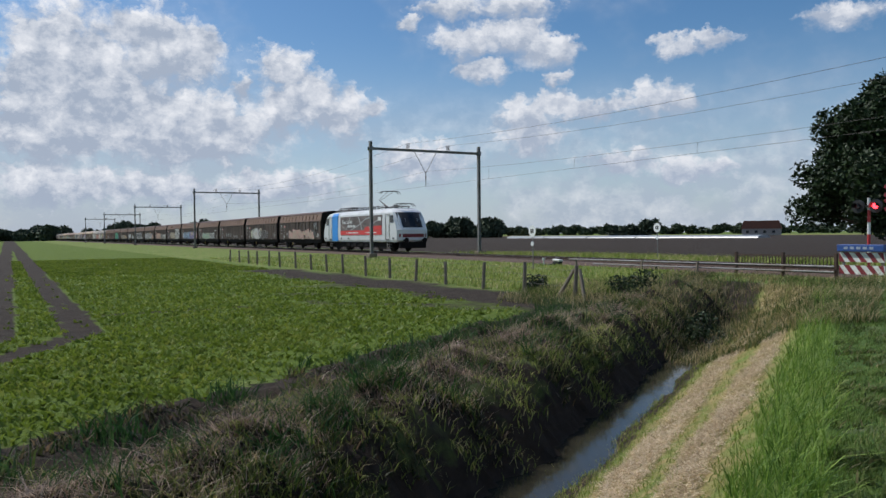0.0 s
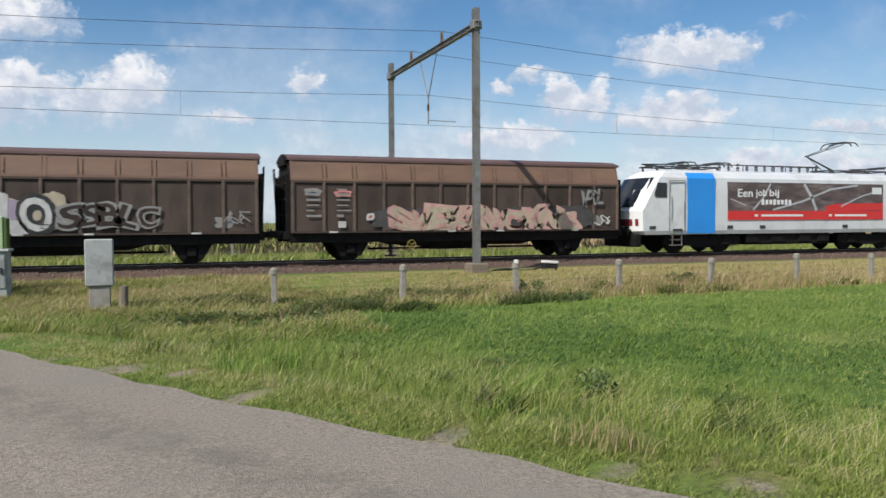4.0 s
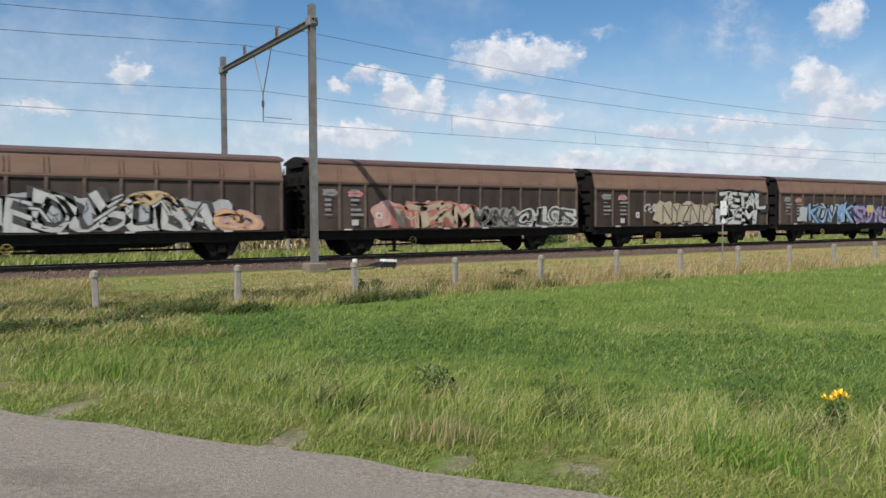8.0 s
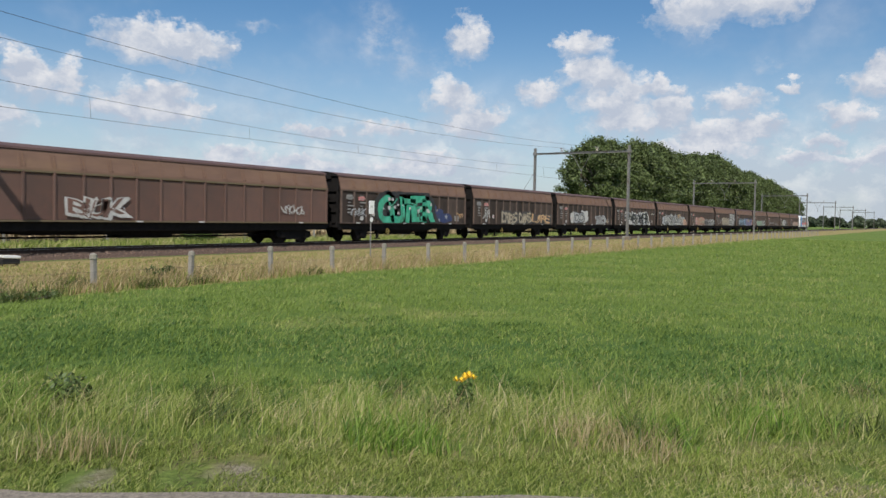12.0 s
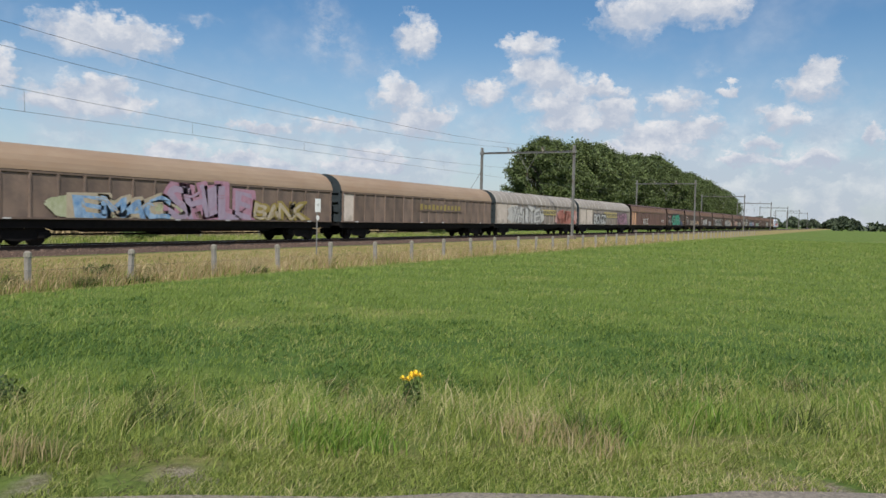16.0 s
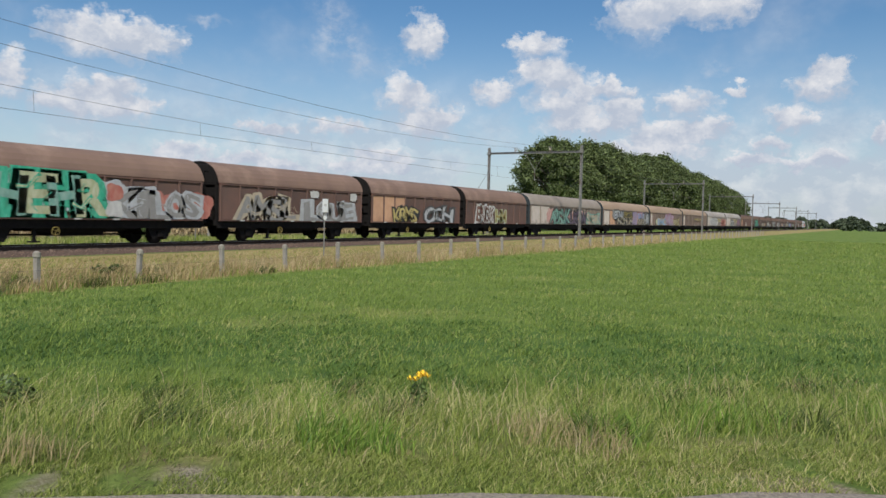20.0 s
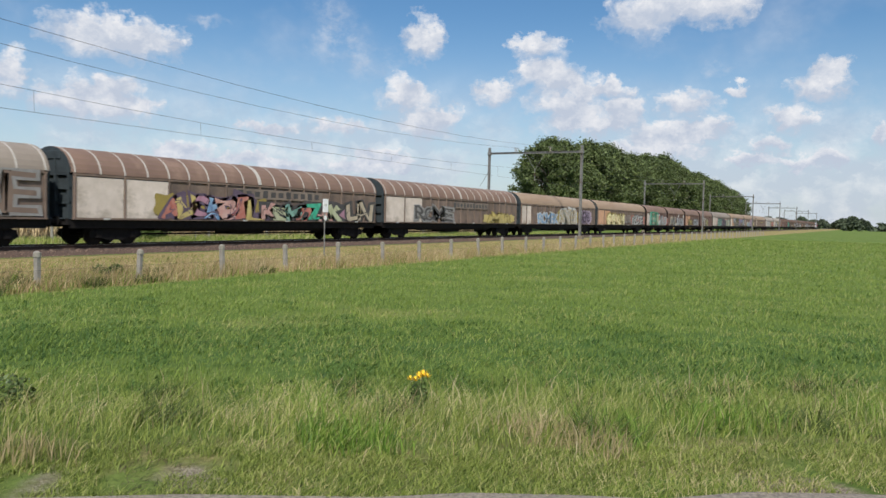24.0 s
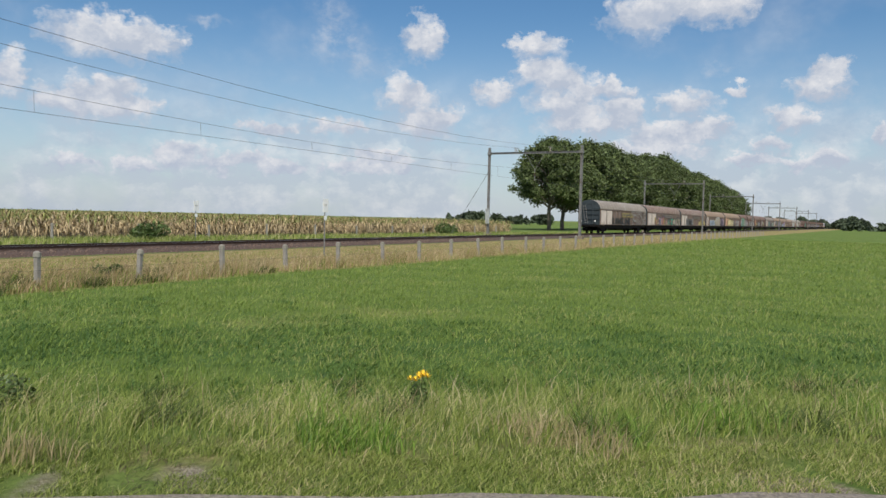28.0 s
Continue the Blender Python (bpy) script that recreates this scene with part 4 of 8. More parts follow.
def skirt(x0, x1, y, lean, label):
    """Red and white striped boards under a blue box."""
    root = thing("barrier_guard", label, "guard rail", group="striped guards")
    for z0, z1 in ((0.36, 0.70), (-0.08, 0.24)):
        bm = B()
        n, w = 4, (x1 - x0) / 4
        add_box(bm, x0, x1, y, y + 0.03, z0, z1)
        for k in range(-1, n + 1):
            a = x0 + w * k
            d = lean * (z1 - z0) * 0.8
            q = [(a, z0), (a + w * 0.5, z0), (a + w * 0.5 + d, z1), (a + d, z1)]
            q = [(min(max(p, x0), x1), z) for p, z in q]
            if max(p for p, _ in q) - min(p for p, _ in q) < 0.05:
                continue
            vs = [bm.verts.new((p, y - 0.005, z)) for p, z in q]
            bm.faces.new(vs).material_index = 1
        part("striped_board", bm, ["white_paint", "dark_red"], root)
    bm = B()
    add_box(bm, x0 - 0.03, x1 + 0.03, y - 0.12, y + 0.15, 0.74, 0.99, 0.02)
    b = part("blue_box", bm, "blue_paint", root, "blue painted box beam")
    bm = B()
    for k in range(5):
        a = x0 + 0.25 + 0.24 * k
        add_box(bm, a, a + 0.15, y - 0.128, y - 0.12, 0.82, 0.91)
    part("lettering", bm, "g_grey_sign", b)
    for x in (x0 + 0.12, x1 - 0.12):
        bm = B()
        add_box(bm, x - 0.04, x + 0.04, y + 0.03, y + 0.11, -0.45, 0.75)
        part("post", bm, "steel", root)
    return root


# white greyed down: the backlit shade on the cross boards is in this colour
M["aged_white"] = material("shaded_white_board", (0.50, 0.49, 0.47), (0.40, 0.39, 0.37), 0.6, scale=4)
M["g_grey_sign"] = material("pale_lettering", (0.35, 0.40, 0.5), rough=0.6)


def make_crossing():
    crossing_mast(-8.37, 26.4, 3.32, 1, 1, 1.0, True)
    crossing_mast(-20.1, 34.6, 2.95, 0, 1, 0.95, True)
    barrier(-8.75, -12.9, 26.55, 0.98, "lowered red and white barrier boom over the near lane")
    barrier(-19.9, -15.6, 34.55, 0.98, "lowered red and white barrier boom over the far lane")
    skirt(-10.13, -8.55, 26.15, 1, "red and white striped guard boards with a blue box")
    skirt(-17.75, -16.05, 26.6, -1, "red and white striped guard boards with a blue box")
    skirt(-12.9, -11.5, 34.9, 1, "red and white striped guard boards behind the track")
    for x, y, z, lit in ((-16.85, 26.95, 2.36, 1), (-12.7, 34.6, 2.1, -1)):
        root = thing("warning_light", "red and white banded pole with a pair of round warning lamps", "warning light", group="crossing signals")
        striped_pole(root, x, y, -0.4, z + 0.3)
        signal_pair(root, x, y - 0.1, z, lit, 0.24)
    # crossing deck and its white edge lines
    bm = B()
    n = Vector((0.90, 0.44, 0))
    d = Vector((-0.44, 0.90, 0))
    root = thing("crossing_deck", "dark rubber level crossing deck between the rails", "crossing deck", kind="structure")
    for a, b in ((-3.2, -0.83), (-0.66, 0.66), (0.83, 3.2)):
        bm = B()
        y0, y1 = RAIL_Y + a, RAIL_Y + b
        for k in range(6):
            c0 = -0.47 * 1.0 * 0
            xl, xr = -2.35 + 4.7 * k / 6, -2.35 + 4.7 * (k + 1) / 6 - 0.03
            vs = []
            for y in (y0, y1):
                cx = float(np.interp(y, RL[::-1][:, 1][np.argsort(RL[::-1][:, 1])], RL[::-1][:, 0][np.argsort(RL[::-1][:, 1])]))
                vs.append((cx, y))
            q = [bm.verts.new((vs[0][0] + xl, vs[0][1], 0.075)), bm.verts.new((vs[0][0] + xr, vs[0][1], 0.075)), bm.verts.new((vs[1][0] + xr, vs[1][1], 0.075)), bm.verts.new((vs[1][0] + xl, vs[1][1], 0.075))]
            f = bm.faces.new(q)
            e = bmesh.ops.extrude_face_region(bm, geom=[f])
            for v in e["geom"]:
                if isinstance(v, bmesh.types.BMVert):
                    v.co.z -= 0.2
        bmesh.ops.recalc_face_normals(bm, faces=bm.faces)
        part("deck_panel", bm, "deck", root)
    for s in (-1, 1):
        bm = B()
        cx = float(np.interp(26.4, RL[::-1][:, 1][np.argsort(RL[::-1][:, 1])], RL[::-1][:, 0][np.argsort(RL[::-1][:, 1])]))
        q = [bm.verts.new((cx + s * 1.9 + a, y, 0.045)) for a, y in ((-0.08, 25.9), (0.08, 25.9), (0.08 - 0.42, 26.9), (-0.08 - 0.42, 26.9))]
        bm.faces.new(q)
        part("edge_line", bm, "line", root, "white painted edge line")
    # cabinet, railing and blue sign beside the crossing
    root = thing("relay_cabinet", "pale beige concrete relay cabinet beside the crossing", "cabinet")
    bm = B()
    add_box(bm, -8.35, -7.6, 25.7, 26.2, -0.4, 0.70, 0.02)
    part("body", bm, "concrete", root)
    bm = B()
    add_box(bm, -8.40, -7.55, 25.65, 26.25, 0.70, 0.75, 0.01)
    part("lid", bm, "concrete", root)
    bm = B()
    add_box(bm, -7.58, -7.52, 25.72, 26.18, -0.3, 0.68)
    part("door", bm, "white_paint", root, "white cabinet door")
    root = thing("pipe_railing", "low grey pipe railing beside the cabinet", "railing")
    for x in (-7.3, -6.5, -5.9):
        bm = B()
        add_tube(bm, (x, 26.2, -0.4), (x, 26.2, 0.6), 0.03)
        part("post", bm, "steel", root)
    for z, r in ((0.6, 0.03), (0.2, 0.02)):
        bm = B()
        add_tube(bm, (-7.3, 26.2, z), (-5.9, 26.2, z), r)
        part("rail", bm, "steel", root)
    bm = B()
    add_box(bm, -7.12, -6.98, 25.9, 26.0, 0.15, 0.45, 0.02)
    part("small_box", bm, "white_paint", root, "small white box")
    root = thing("road_sign", "square blue road sign with a white arrow on a leaning post", "road sign")
    root.matrix_basis = pose(-6.62, 25.2, -0.35, 0, 3.0, 0)
    bm = B()
    add_tube(bm, (0, 0, -0.2), (0, 0, 2.95), 0.035)
    part("post", bm, "steel", root)
    bm = B()
    add_box(bm, -0.50, 0.44, -0.055, -0.035, 2.12, 3.02, 0.008)
    face = part("plate", bm, "blue_paint", root)
    bm = B()
    add_box(bm, 0.10, 0.20, -0.062, -0.056, 2.26, 2.66)
    vs = [bm.verts.new((x, -0.060, z)) for x, z in ((0.0, 2.66), (0.30, 2.66), (0.15, 2.90))]
    bm.faces.new(vs)
    add_box(bm, -0.32, -0.12, -0.062, -0.056, 2.28, 2.44)
    part("arrow", bm, "white_paint", face, "white arrow and small square")
    # the switch cabinets
    root = thing("switch_cabinet", "wide weathered grey steel cabinet in the grass", "cabinet", group="trackside cabinets")
    bm = B()
    add_box(bm, -4.62, -3.32, 22.2, 22.9, -0.35, 0.80, 0.02)
    part("body", bm, "grey_cabinet", root)
    bm = B()
    add_box(bm, -4.68, -3.26, 22.14, 22.96, 0.80, 0.86, 0.015)
    part("lid", bm, "grey_cabinet", root)
    for x in (-4.58, -3.94):
        bm = B()
        add_box(bm, x, x + 0.58, 22.18, 22.2, -0.12, 0.74, 0.006)
        d = part("door", bm, "grey_cabinet", root)
        bm = B()
        add_box(bm, x + 0.48, x + 0.52, 22.15, 22.18, 0.25, 0.40)
        part("handle", bm, "black_paint", d)
    root = thing("switch_cabinet", "tall light green steel cabinet behind a grey one", "cabinet", group="trackside cabinets")
    bm = B()
    add_box(bm, -4.36, -3.60, 23.6, 24.1, -0.35, 1.70, 0.02)
    part("body", bm, "green_cabinet", root)
    bm = B()
    add_box(bm, -3.60, -3.50, 23.62, 24.08, -0.35, 1.66, 0.02)
    part("side_box", bm, "leaf_bush", root, "dark green side box")
    root = thing("marker_pillar", "upright grey cable pillar on a concrete foot", "pillar")
    bm = B()
    add_box(bm, -1.27, -0.70, 18.4, 18.75, 0.14, 1.16, 0.02)
    part("housing", bm, "grey_cabinet", root)
    bm = B()
    add_box(bm, -1.20, -0.77, 18.44, 18.71, -0.6, 0.13, 0.015)
    part("foot", bm, "concrete", root)
    root = thing("wooden_stump", "short weathered wooden stump by the pillar", "stump")
    bm = B()
    add_tube(bm, (-0.52, 18.5, -0.6), (-0.50, 18.5, 0.12), 0.11, 0.09, 9)
    part("trunk", bm, "wood", root)


make_crossing()


# ---- fences, rails and trackside things ----
def wire_run(name, pts, r, mat, label, cat):
    bm = B()
    sweep(bm, pts, r)
    return tagged(mesh_object(name, bm, mat), label, cat, "fence wires")


def make_fences():
    rng = random.Random(8)
    # wooden posts along the crop
    tops = []
    for k in range(17):
        x, y = -18.35 - 2.62 * k, 14.85 + rng.uniform(-0.12, 0.12)
        z = height_at(x, y)
        bm = B()
        h = 0.95 + rng.uniform(-0.06, 0.06)
        add_tube(bm, (0, 0, -0.3), (0, 0, h), 0.068, 0.06, 9)
        ob = mesh_object("fence_post", bm, "wood")
        ob.matrix_basis = pose(x, y, z, rng.uniform(-3, 3), rng.uniform(-4, 4), rng.uniform(0, 90))
        tagged(ob, "weathered round wooden fence post along the field", "fence post", "wooden fence posts")
        tops.append((x, y, z))
    for x0, x1, y0 in ((-18.75, -18.45, 14.35), (-17.75, -18.2, 14.7)):
        bm = B()
        add_tube(bm, (x0, y0, -0.6), (x1, 14.85, 0.42), 0.06, 0.05, 8)
        tagged(mesh_object("brace_post", bm, "wood"), "leaning wooden brace post at the fence corner", "fence post", "wooden fence posts")
    for dz in (0.35, 0.62, 0.85):
        wire_run("fence_wire", [(x, y - 0.07, z + dz) for x, y, z in tops], 0.004, "wire", "thin wire strung along the wooden posts", "fence wire")
    # concrete posts along the meadow
    proto = None
    tops = []
    for k in range(52):
        x, y = 2.69 + 3.06 * k, 17.8
        z = height_at(x, y)
        if proto is None:
            bm = B()
            add_box(bm, -0.062, 0.062, -0.062, 0.062, -0.4, 0.88)
            m = Matrix.Translation((0, 0, 0.94))
            add_tube(bm, (0, 0, 0.86), (0, 0, 0.96), 0.098, 0.088, 8)
            add_tube(bm, (0, 0, 0.96), (0, 0, 1.0), 0.088, 0.03, 8)
            bmesh.ops.bevel(bm, geom=[e for e in bm.edges if abs(e.verts[0].co.z - e.verts[1].co.z) > 0.5], offset=0.012, segments=1, affect="EDGES")
            proto = mesh_object("fence_post", bm, "concrete")
            tagged(proto, "pale weathered concrete fence post at the meadow edge", "fence post", "concrete fence posts")
            ob = proto
        else:
            ob = copy_thing(proto, Matrix())
        ob.matrix_basis = pose(x + rng.uniform(-.05, .05), y + rng.uniform(-.08, .08), 0.46 - 0.97 + rng.uniform(-.04, .04), rng.uniform(-2.5, 2.5), rng.uniform(-2.5, 2.5), rng.uniform(-8, 8))
        tops.append((x, y, z))
    for z in (0.0, 0.32):
        wire_run("fence_wire", [(x, y - 0.06, z) for x, y, _ in tops], 0.003, "wire", "thin wire between the concrete posts", "fence wire")
    # concrete posts across the track, before the maize
    for k in range(16):
        ob = copy_thing(proto, pose(-2 + 6.2 * k, 42.2, -0.35 + rng.uniform(-.06, .06), 0, 0, rng.uniform(-8, 8)))
    # steel palisade and white tubes left of the crossing
    root = thing("palisade_railing", "dark steel bar railing beside the level crossing", "railing")
    bm = B()
    for z in (0.52, -0.10):
        add_box(bm, -22.4, -17.9, 26.6, 26.64, z, z + 0.05)
    part("rails", bm, "rail", root)
    for k in range(3):
        bm = B()
        x = -22.4 + 2.25 * k
        add_box(bm, x - 0.05, x + 0.05, 26.58, 26.68, -0.45, 0.66)
        part("post", bm, "rail", root)
    for k in range(30):
        x = -22.25 + 0.148 * k
        shared_bar(root, x)
    for z, x0 in ((0.17, -33.0), (-0.03, -31.0)):
        bm = B()
        add_tube(bm, (x0, 26.2, z - 0.06), (-17.9, 26.5, z), 0.034, n=8)
        tagged(mesh_object("pipe_rail", bm, "steel"), "long weathered grey steel pipe rail near the crossing", "pipe rail", "white pipe rails")
    for x in (-32.5, -27.6, -24.2):
        bm = B()
        add_box(bm, x - 0.04, x + 0.04, 26.24, 26.32, -0.5, 0.2)
        tagged(mesh_object("rail_support", bm, "wood"), "short dark support post of a pipe rail", "post", "pipe rail supports")


BAR = {}


def shared_bar(root, x):
    if "me" not in BAR:
        bm = B()
        add_box(bm, -0.014, 0.014, 26.605, 26.63, -0.10, 0.54)
        ob = mesh_object("bar", bm, "rail", root)
        BAR["me"] = ob.data
    else:
        ob = new("bar", BAR["me"])
        ob.parent = root
    ob.location.x = x


make_fences()


def trackside_box(x, y):
    root = thing("track_junction_box", "white lidded cable box on dark pipes beside the track", "cable box", pose(x, y, -0.3), group="track boxes")
    bm = B()
    add_box(bm, -0.30, 0.30, -0.15, 0.15, 0.24, 0.34, 0.02, m=Matrix.Rotation(radians(4), 4, "Y"))
    part("lid", bm, "white_paint", root)
    bm = B()
    add_box(bm, -0.30, 0.30, -0.12, 0.12, 0.05, 0.22, 0.02)
    for d in (-0.25, 0.25):
        add_box(bm, d - 0.03, d + 0.03, -0.05, 0.05, -0.2, 0.1)
    part("box", bm, "black_paint", root)
    bm = B()
    pts = [(-0.3, 0, 0.12), (-0.7, 0.05, 0.02), (-1.2, 0.15, -0.02), (-1.7, 0.25, 0.05), (-2.2, 0.3, 0.0)]
    for a, b in zip(pts[:-1], pts[1:]):
        add_tube(bm, a, b, 0.045, n=6)
    part("hose", bm, "black_paint", root)
    bm = B()
    add_tube(bm, (-1.35, 0.05, -0.1), (-1.35, 0.05, 0.35), 0.035)
    add_tube(bm, (-1.35, 0.05, 0.25), (-1.35, 0.05, 0.40), 0.09, 0.09, 10)
    part("marker", bm, "white_paint", root, "small white round marker")


trackside_box(14.0, 25.6)
trackside_box(-34.9, 26.9)


def plate_sign(x, y, z0, z1, round_top, label):
    root = thing("trackside_sign", label, "railway sign", group="trackside signs")
    bm = B()
    add_tube(bm, (x, y, -0.6), (x, y, z1), 0.03, n=8)
    part("post", bm, "steel", root)
    bm = B()
    if round_top:
        add_tube(bm, (x, y - 0.05, z1 - 0.1), (x, y - 0.035, z1 - 0.1), 0.30, 0.30, 24)
    else:
        add_box(bm, x - 0.21, x + 0.21, y - 0.05, y - 0.035, z1 - 0.55, z1 + 0.08, 0.004)
    p = part("plate", bm, "sign_white", root)
    bm = B()
    for k in range(2):
        a = x - 0.13 + 0.15 * k if round_top else x - 0.09 + 0.10 * k
        zc = z1 - (0.1 if round_top else 0.21)
        add_box(bm, a, a + (0.10 if round_top else 0.05), y - 0.058, y - 0.051, zc - (0.11 if round_top else 0.06), zc + (0.11 if round_top else 0.06))
    # square plates reuse the shade-greyed white as faint figures
    part("figures", bm, "black_paint" if round_top else "aged_white", p)
    bm = B()
    zc = z1 - (0.75 if round_top else 0.82)
    add_tube(bm, (x, y - 0.05, zc), (x, y - 0.035, zc), 0.12, 0.12, 14)
    part("lower_plate", bm, "sign_white", root)


plate_sign(29.5, 22.6, 0, 2.2, False, "white rectangular distance plate on a thin post")
plate_sign(34.8, 36.6, 0, 2.15, False, "white rectangular distance plate beyond the track")
plate_sign(-32.8, 23.7, 0, 1.72, True, "white round speed sign on a thin post")
plate_sign(-37.0, 36.6, 0, 1.9, True, "white round speed sign beyond the track")
bm = B()
add_tube(bm, (74.9, 35.7, 6.6), (66.4, 35.9, -0.4), 0.02, n=5)
tagged(mesh_object("stay_wire", bm, "wire"), "slanting stay wire of a catenary post", "stay wire")
bm = B()
add_box(bm, 74.6, 74.8, 35.5, 35.9, 1.0, 2.6, 0.03)
tagged(mesh_object("post_cabinet", bm, "grey_cabinet"), "narrow grey tension box on a catenary post", "cabinet")

# ---- the train ----
def paint(name, c1, c2=None, rough=0.55, scale=1.6, spots=None):
    M[name] = material(name, c1, c2, rough, scale=3.2, detail=8, spots=tuple(c * 0.68 + w * 0.32 for c, w in zip(c1, (0.13, 0.10, 0.085))), spot_scale=1.3, stretch=(1.6, 1, 0.8))


M.update({
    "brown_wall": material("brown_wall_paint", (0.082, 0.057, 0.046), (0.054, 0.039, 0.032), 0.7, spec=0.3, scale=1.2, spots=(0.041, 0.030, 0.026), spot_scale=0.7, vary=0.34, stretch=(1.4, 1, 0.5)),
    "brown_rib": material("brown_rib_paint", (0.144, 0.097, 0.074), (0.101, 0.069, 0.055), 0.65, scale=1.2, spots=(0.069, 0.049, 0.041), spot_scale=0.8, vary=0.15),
    # brown raised above the walls: light on the sloped shoulder is in this colour
    "brown_band": material("lit_brown_band_paint", (0.200, 0.117, 0.080), (0.143, 0.083, 0.059), 0.7, scale=0.9, spots=(0.205, 0.124, 0.076), spot_scale=0.6, stretch=(0.5, 1, 2.0)),
    "brown_roof": material("purple_brown_roof", (0.085, 0.048, 0.046), (0.12, 0.07, 0.062), 0.75, scale=0.8),
    "red_brown_wall": material("red_brown_wall_paint", (0.156, 0.082, 0.062), (0.109, 0.068, 0.056), 0.7, scale=0.8, spots=(0.196, 0.086, 0.066), spot_scale=0.5, vary=0.15),
    "khaki": material("khaki_strip", (0.17, 0.13, 0.075), (0.13, 0.10, 0.06), 0.8, scale=2),
    "tan_roof": material("tan_grey_roof", (0.35, 0.255, 0.175), (0.265, 0.185, 0.125), 0.7, scale=0.5, spots=(0.29, 0.195, 0.125), spot_scale=0.35, stretch=(0.6, 1, 2.2)),
    "umber_wall": material("umber_wall_paint", (0.225, 0.160, 0.122), (0.150, 0.108, 0.086), 0.75, scale=1.0, spots=(0.115, 0.086, 0.073), spot_scale=0.8, vary=0.2),
    "grey_wall": material("dirty_grey_wall", (0.285, 0.25, 0.215), (0.21, 0.18, 0.155), 0.75, scale=1.1, spots=(0.16, 0.13, 0.11), spot_scale=0.7, vary=0.1),
    "grey_roof": material("dirty_grey_roof", (0.32, 0.285, 0.25), (0.25, 0.22, 0.19), 0.7, scale=0.6, spots=(0.21, 0.175, 0.145), spot_scale=0.4),
    "buff_wall": material("buff_brown_wall", (0.247, 0.196, 0.155), (0.184, 0.144, 0.115), 0.75, scale=1.1, spots=(0.138, 0.106, 0.086), spot_scale=0.7, vary=0.14),
    "buff_roof": material("buff_grey_roof", (0.29, 0.245, 0.20), (0.225, 0.185, 0.15), 0.7, scale=0.6, spots=(0.2, 0.155, 0.12), spot_scale=0.4),
    "pale_rib": material("pale_roof_rib", (0.50, 0.47, 0.43), (0.40, 0.37, 0.33), 0.7, scale=2),
    "rust_roof": material("rusty_brown_roof", (0.220, 0.139, 0.100), (0.159, 0.100, 0.076), 0.75, scale=0.6, spots=(0.272, 0.181, 0.136), spot_scale=0.4),
    # chassis and wheels near black: shade under the wagons is put into both colours
    "chassis": material("shade_black_chassis", (0.010, 0.009, 0.009), (0.017, 0.015, 0.014), 0.8, scale=4, spec=0.12),
    "wheel": material("shade_dark_wheel_steel", (0.014, 0.012, 0.011), (0.024, 0.02, 0.018), 0.7, metal=0.0, scale=5, spec=0.12),
    "slate": material("slate_end_paint", (0.05, 0.062, 0.068), (0.035, 0.043, 0.048), 0.7, scale=3, spec=0.12),
    "orange_panel": material("faded_orange_panel", (0.62, 0.37, 0.23), (0.52, 0.29, 0.17), 0.7, scale=1.5, spots=(0.42, 0.24, 0.15), vary=0.15),
    "white_panel": material("faded_white_panel", (0.70, 0.61, 0.54), (0.56, 0.48, 0.41), 0.7, scale=1.5, spots=(0.391, 0.333, 0.276), vary=0.12),
})
for key, c1, c2 in (
        ("g_silver", (0.50, 0.51, 0.53), (0.34, 0.35, 0.36)), ("g_white", (0.60, 0.59, 0.57), (0.45, 0.44, 0.42)), ("g_cream", (0.50, 0.43, 0.32), (0.38, 0.31, 0.22)),
        ("g_black", (0.02, 0.02, 0.022), (0.035, 0.035, 0.035)), ("g_grey", (0.30, 0.29, 0.28), (0.22, 0.21, 0.20)), ("g_dark", (0.075, 0.07, 0.07), (0.05, 0.046, 0.045)),
        ("g_pink", (0.52, 0.26, 0.23), (0.56, 0.38, 0.33)), ("g_red", (0.40, 0.10, 0.08), (0.48, 0.24, 0.18)), ("g_orange", (0.60, 0.33, 0.14), (0.66, 0.47, 0.28)),
        ("g_yellow", (0.54, 0.42, 0.12), (0.50, 0.42, 0.20)), ("g_green", (0.01, 0.30, 0.17), (0.10, 0.48, 0.32)), ("g_teal", (0.13, 0.31, 0.25), (0.26, 0.40, 0.34)),
        ("g_olive", (0.34, 0.37, 0.20), (0.52, 0.53, 0.38)), ("g_blue", (0.10, 0.25, 0.48), (0.40, 0.52, 0.64)), ("g_navy", (0.02, 0.03, 0.10), (0.04, 0.06, 0.16)),
        ("g_purple", (0.26, 0.19, 0.34), (0.40, 0.33, 0.46)), ("g_magenta", (0.38, 0.18, 0.26), (0.44, 0.26, 0.32)), ("g_plum", (0.09, 0.06, 0.10), (0.14, 0.10, 0.14)),
        ("g_mustard", (0.34, 0.26, 0.06), (0.26, 0.20, 0.06)), ("g_lilac", (0.40, 0.32, 0.42), (0.32, 0.25, 0.33))):
    paint(key, c1, c2)

paint("g_lemon", (0.80, 0.70, 0.34), (0.84, 0.76, 0.50))
paint("g_peach", (0.82, 0.62, 0.30), (0.82, 0.70, 0.44))
paint("g_badge", (0.62, 0.16, 0.15), (0.66, 0.34, 0.32))

GLYPHS = {}


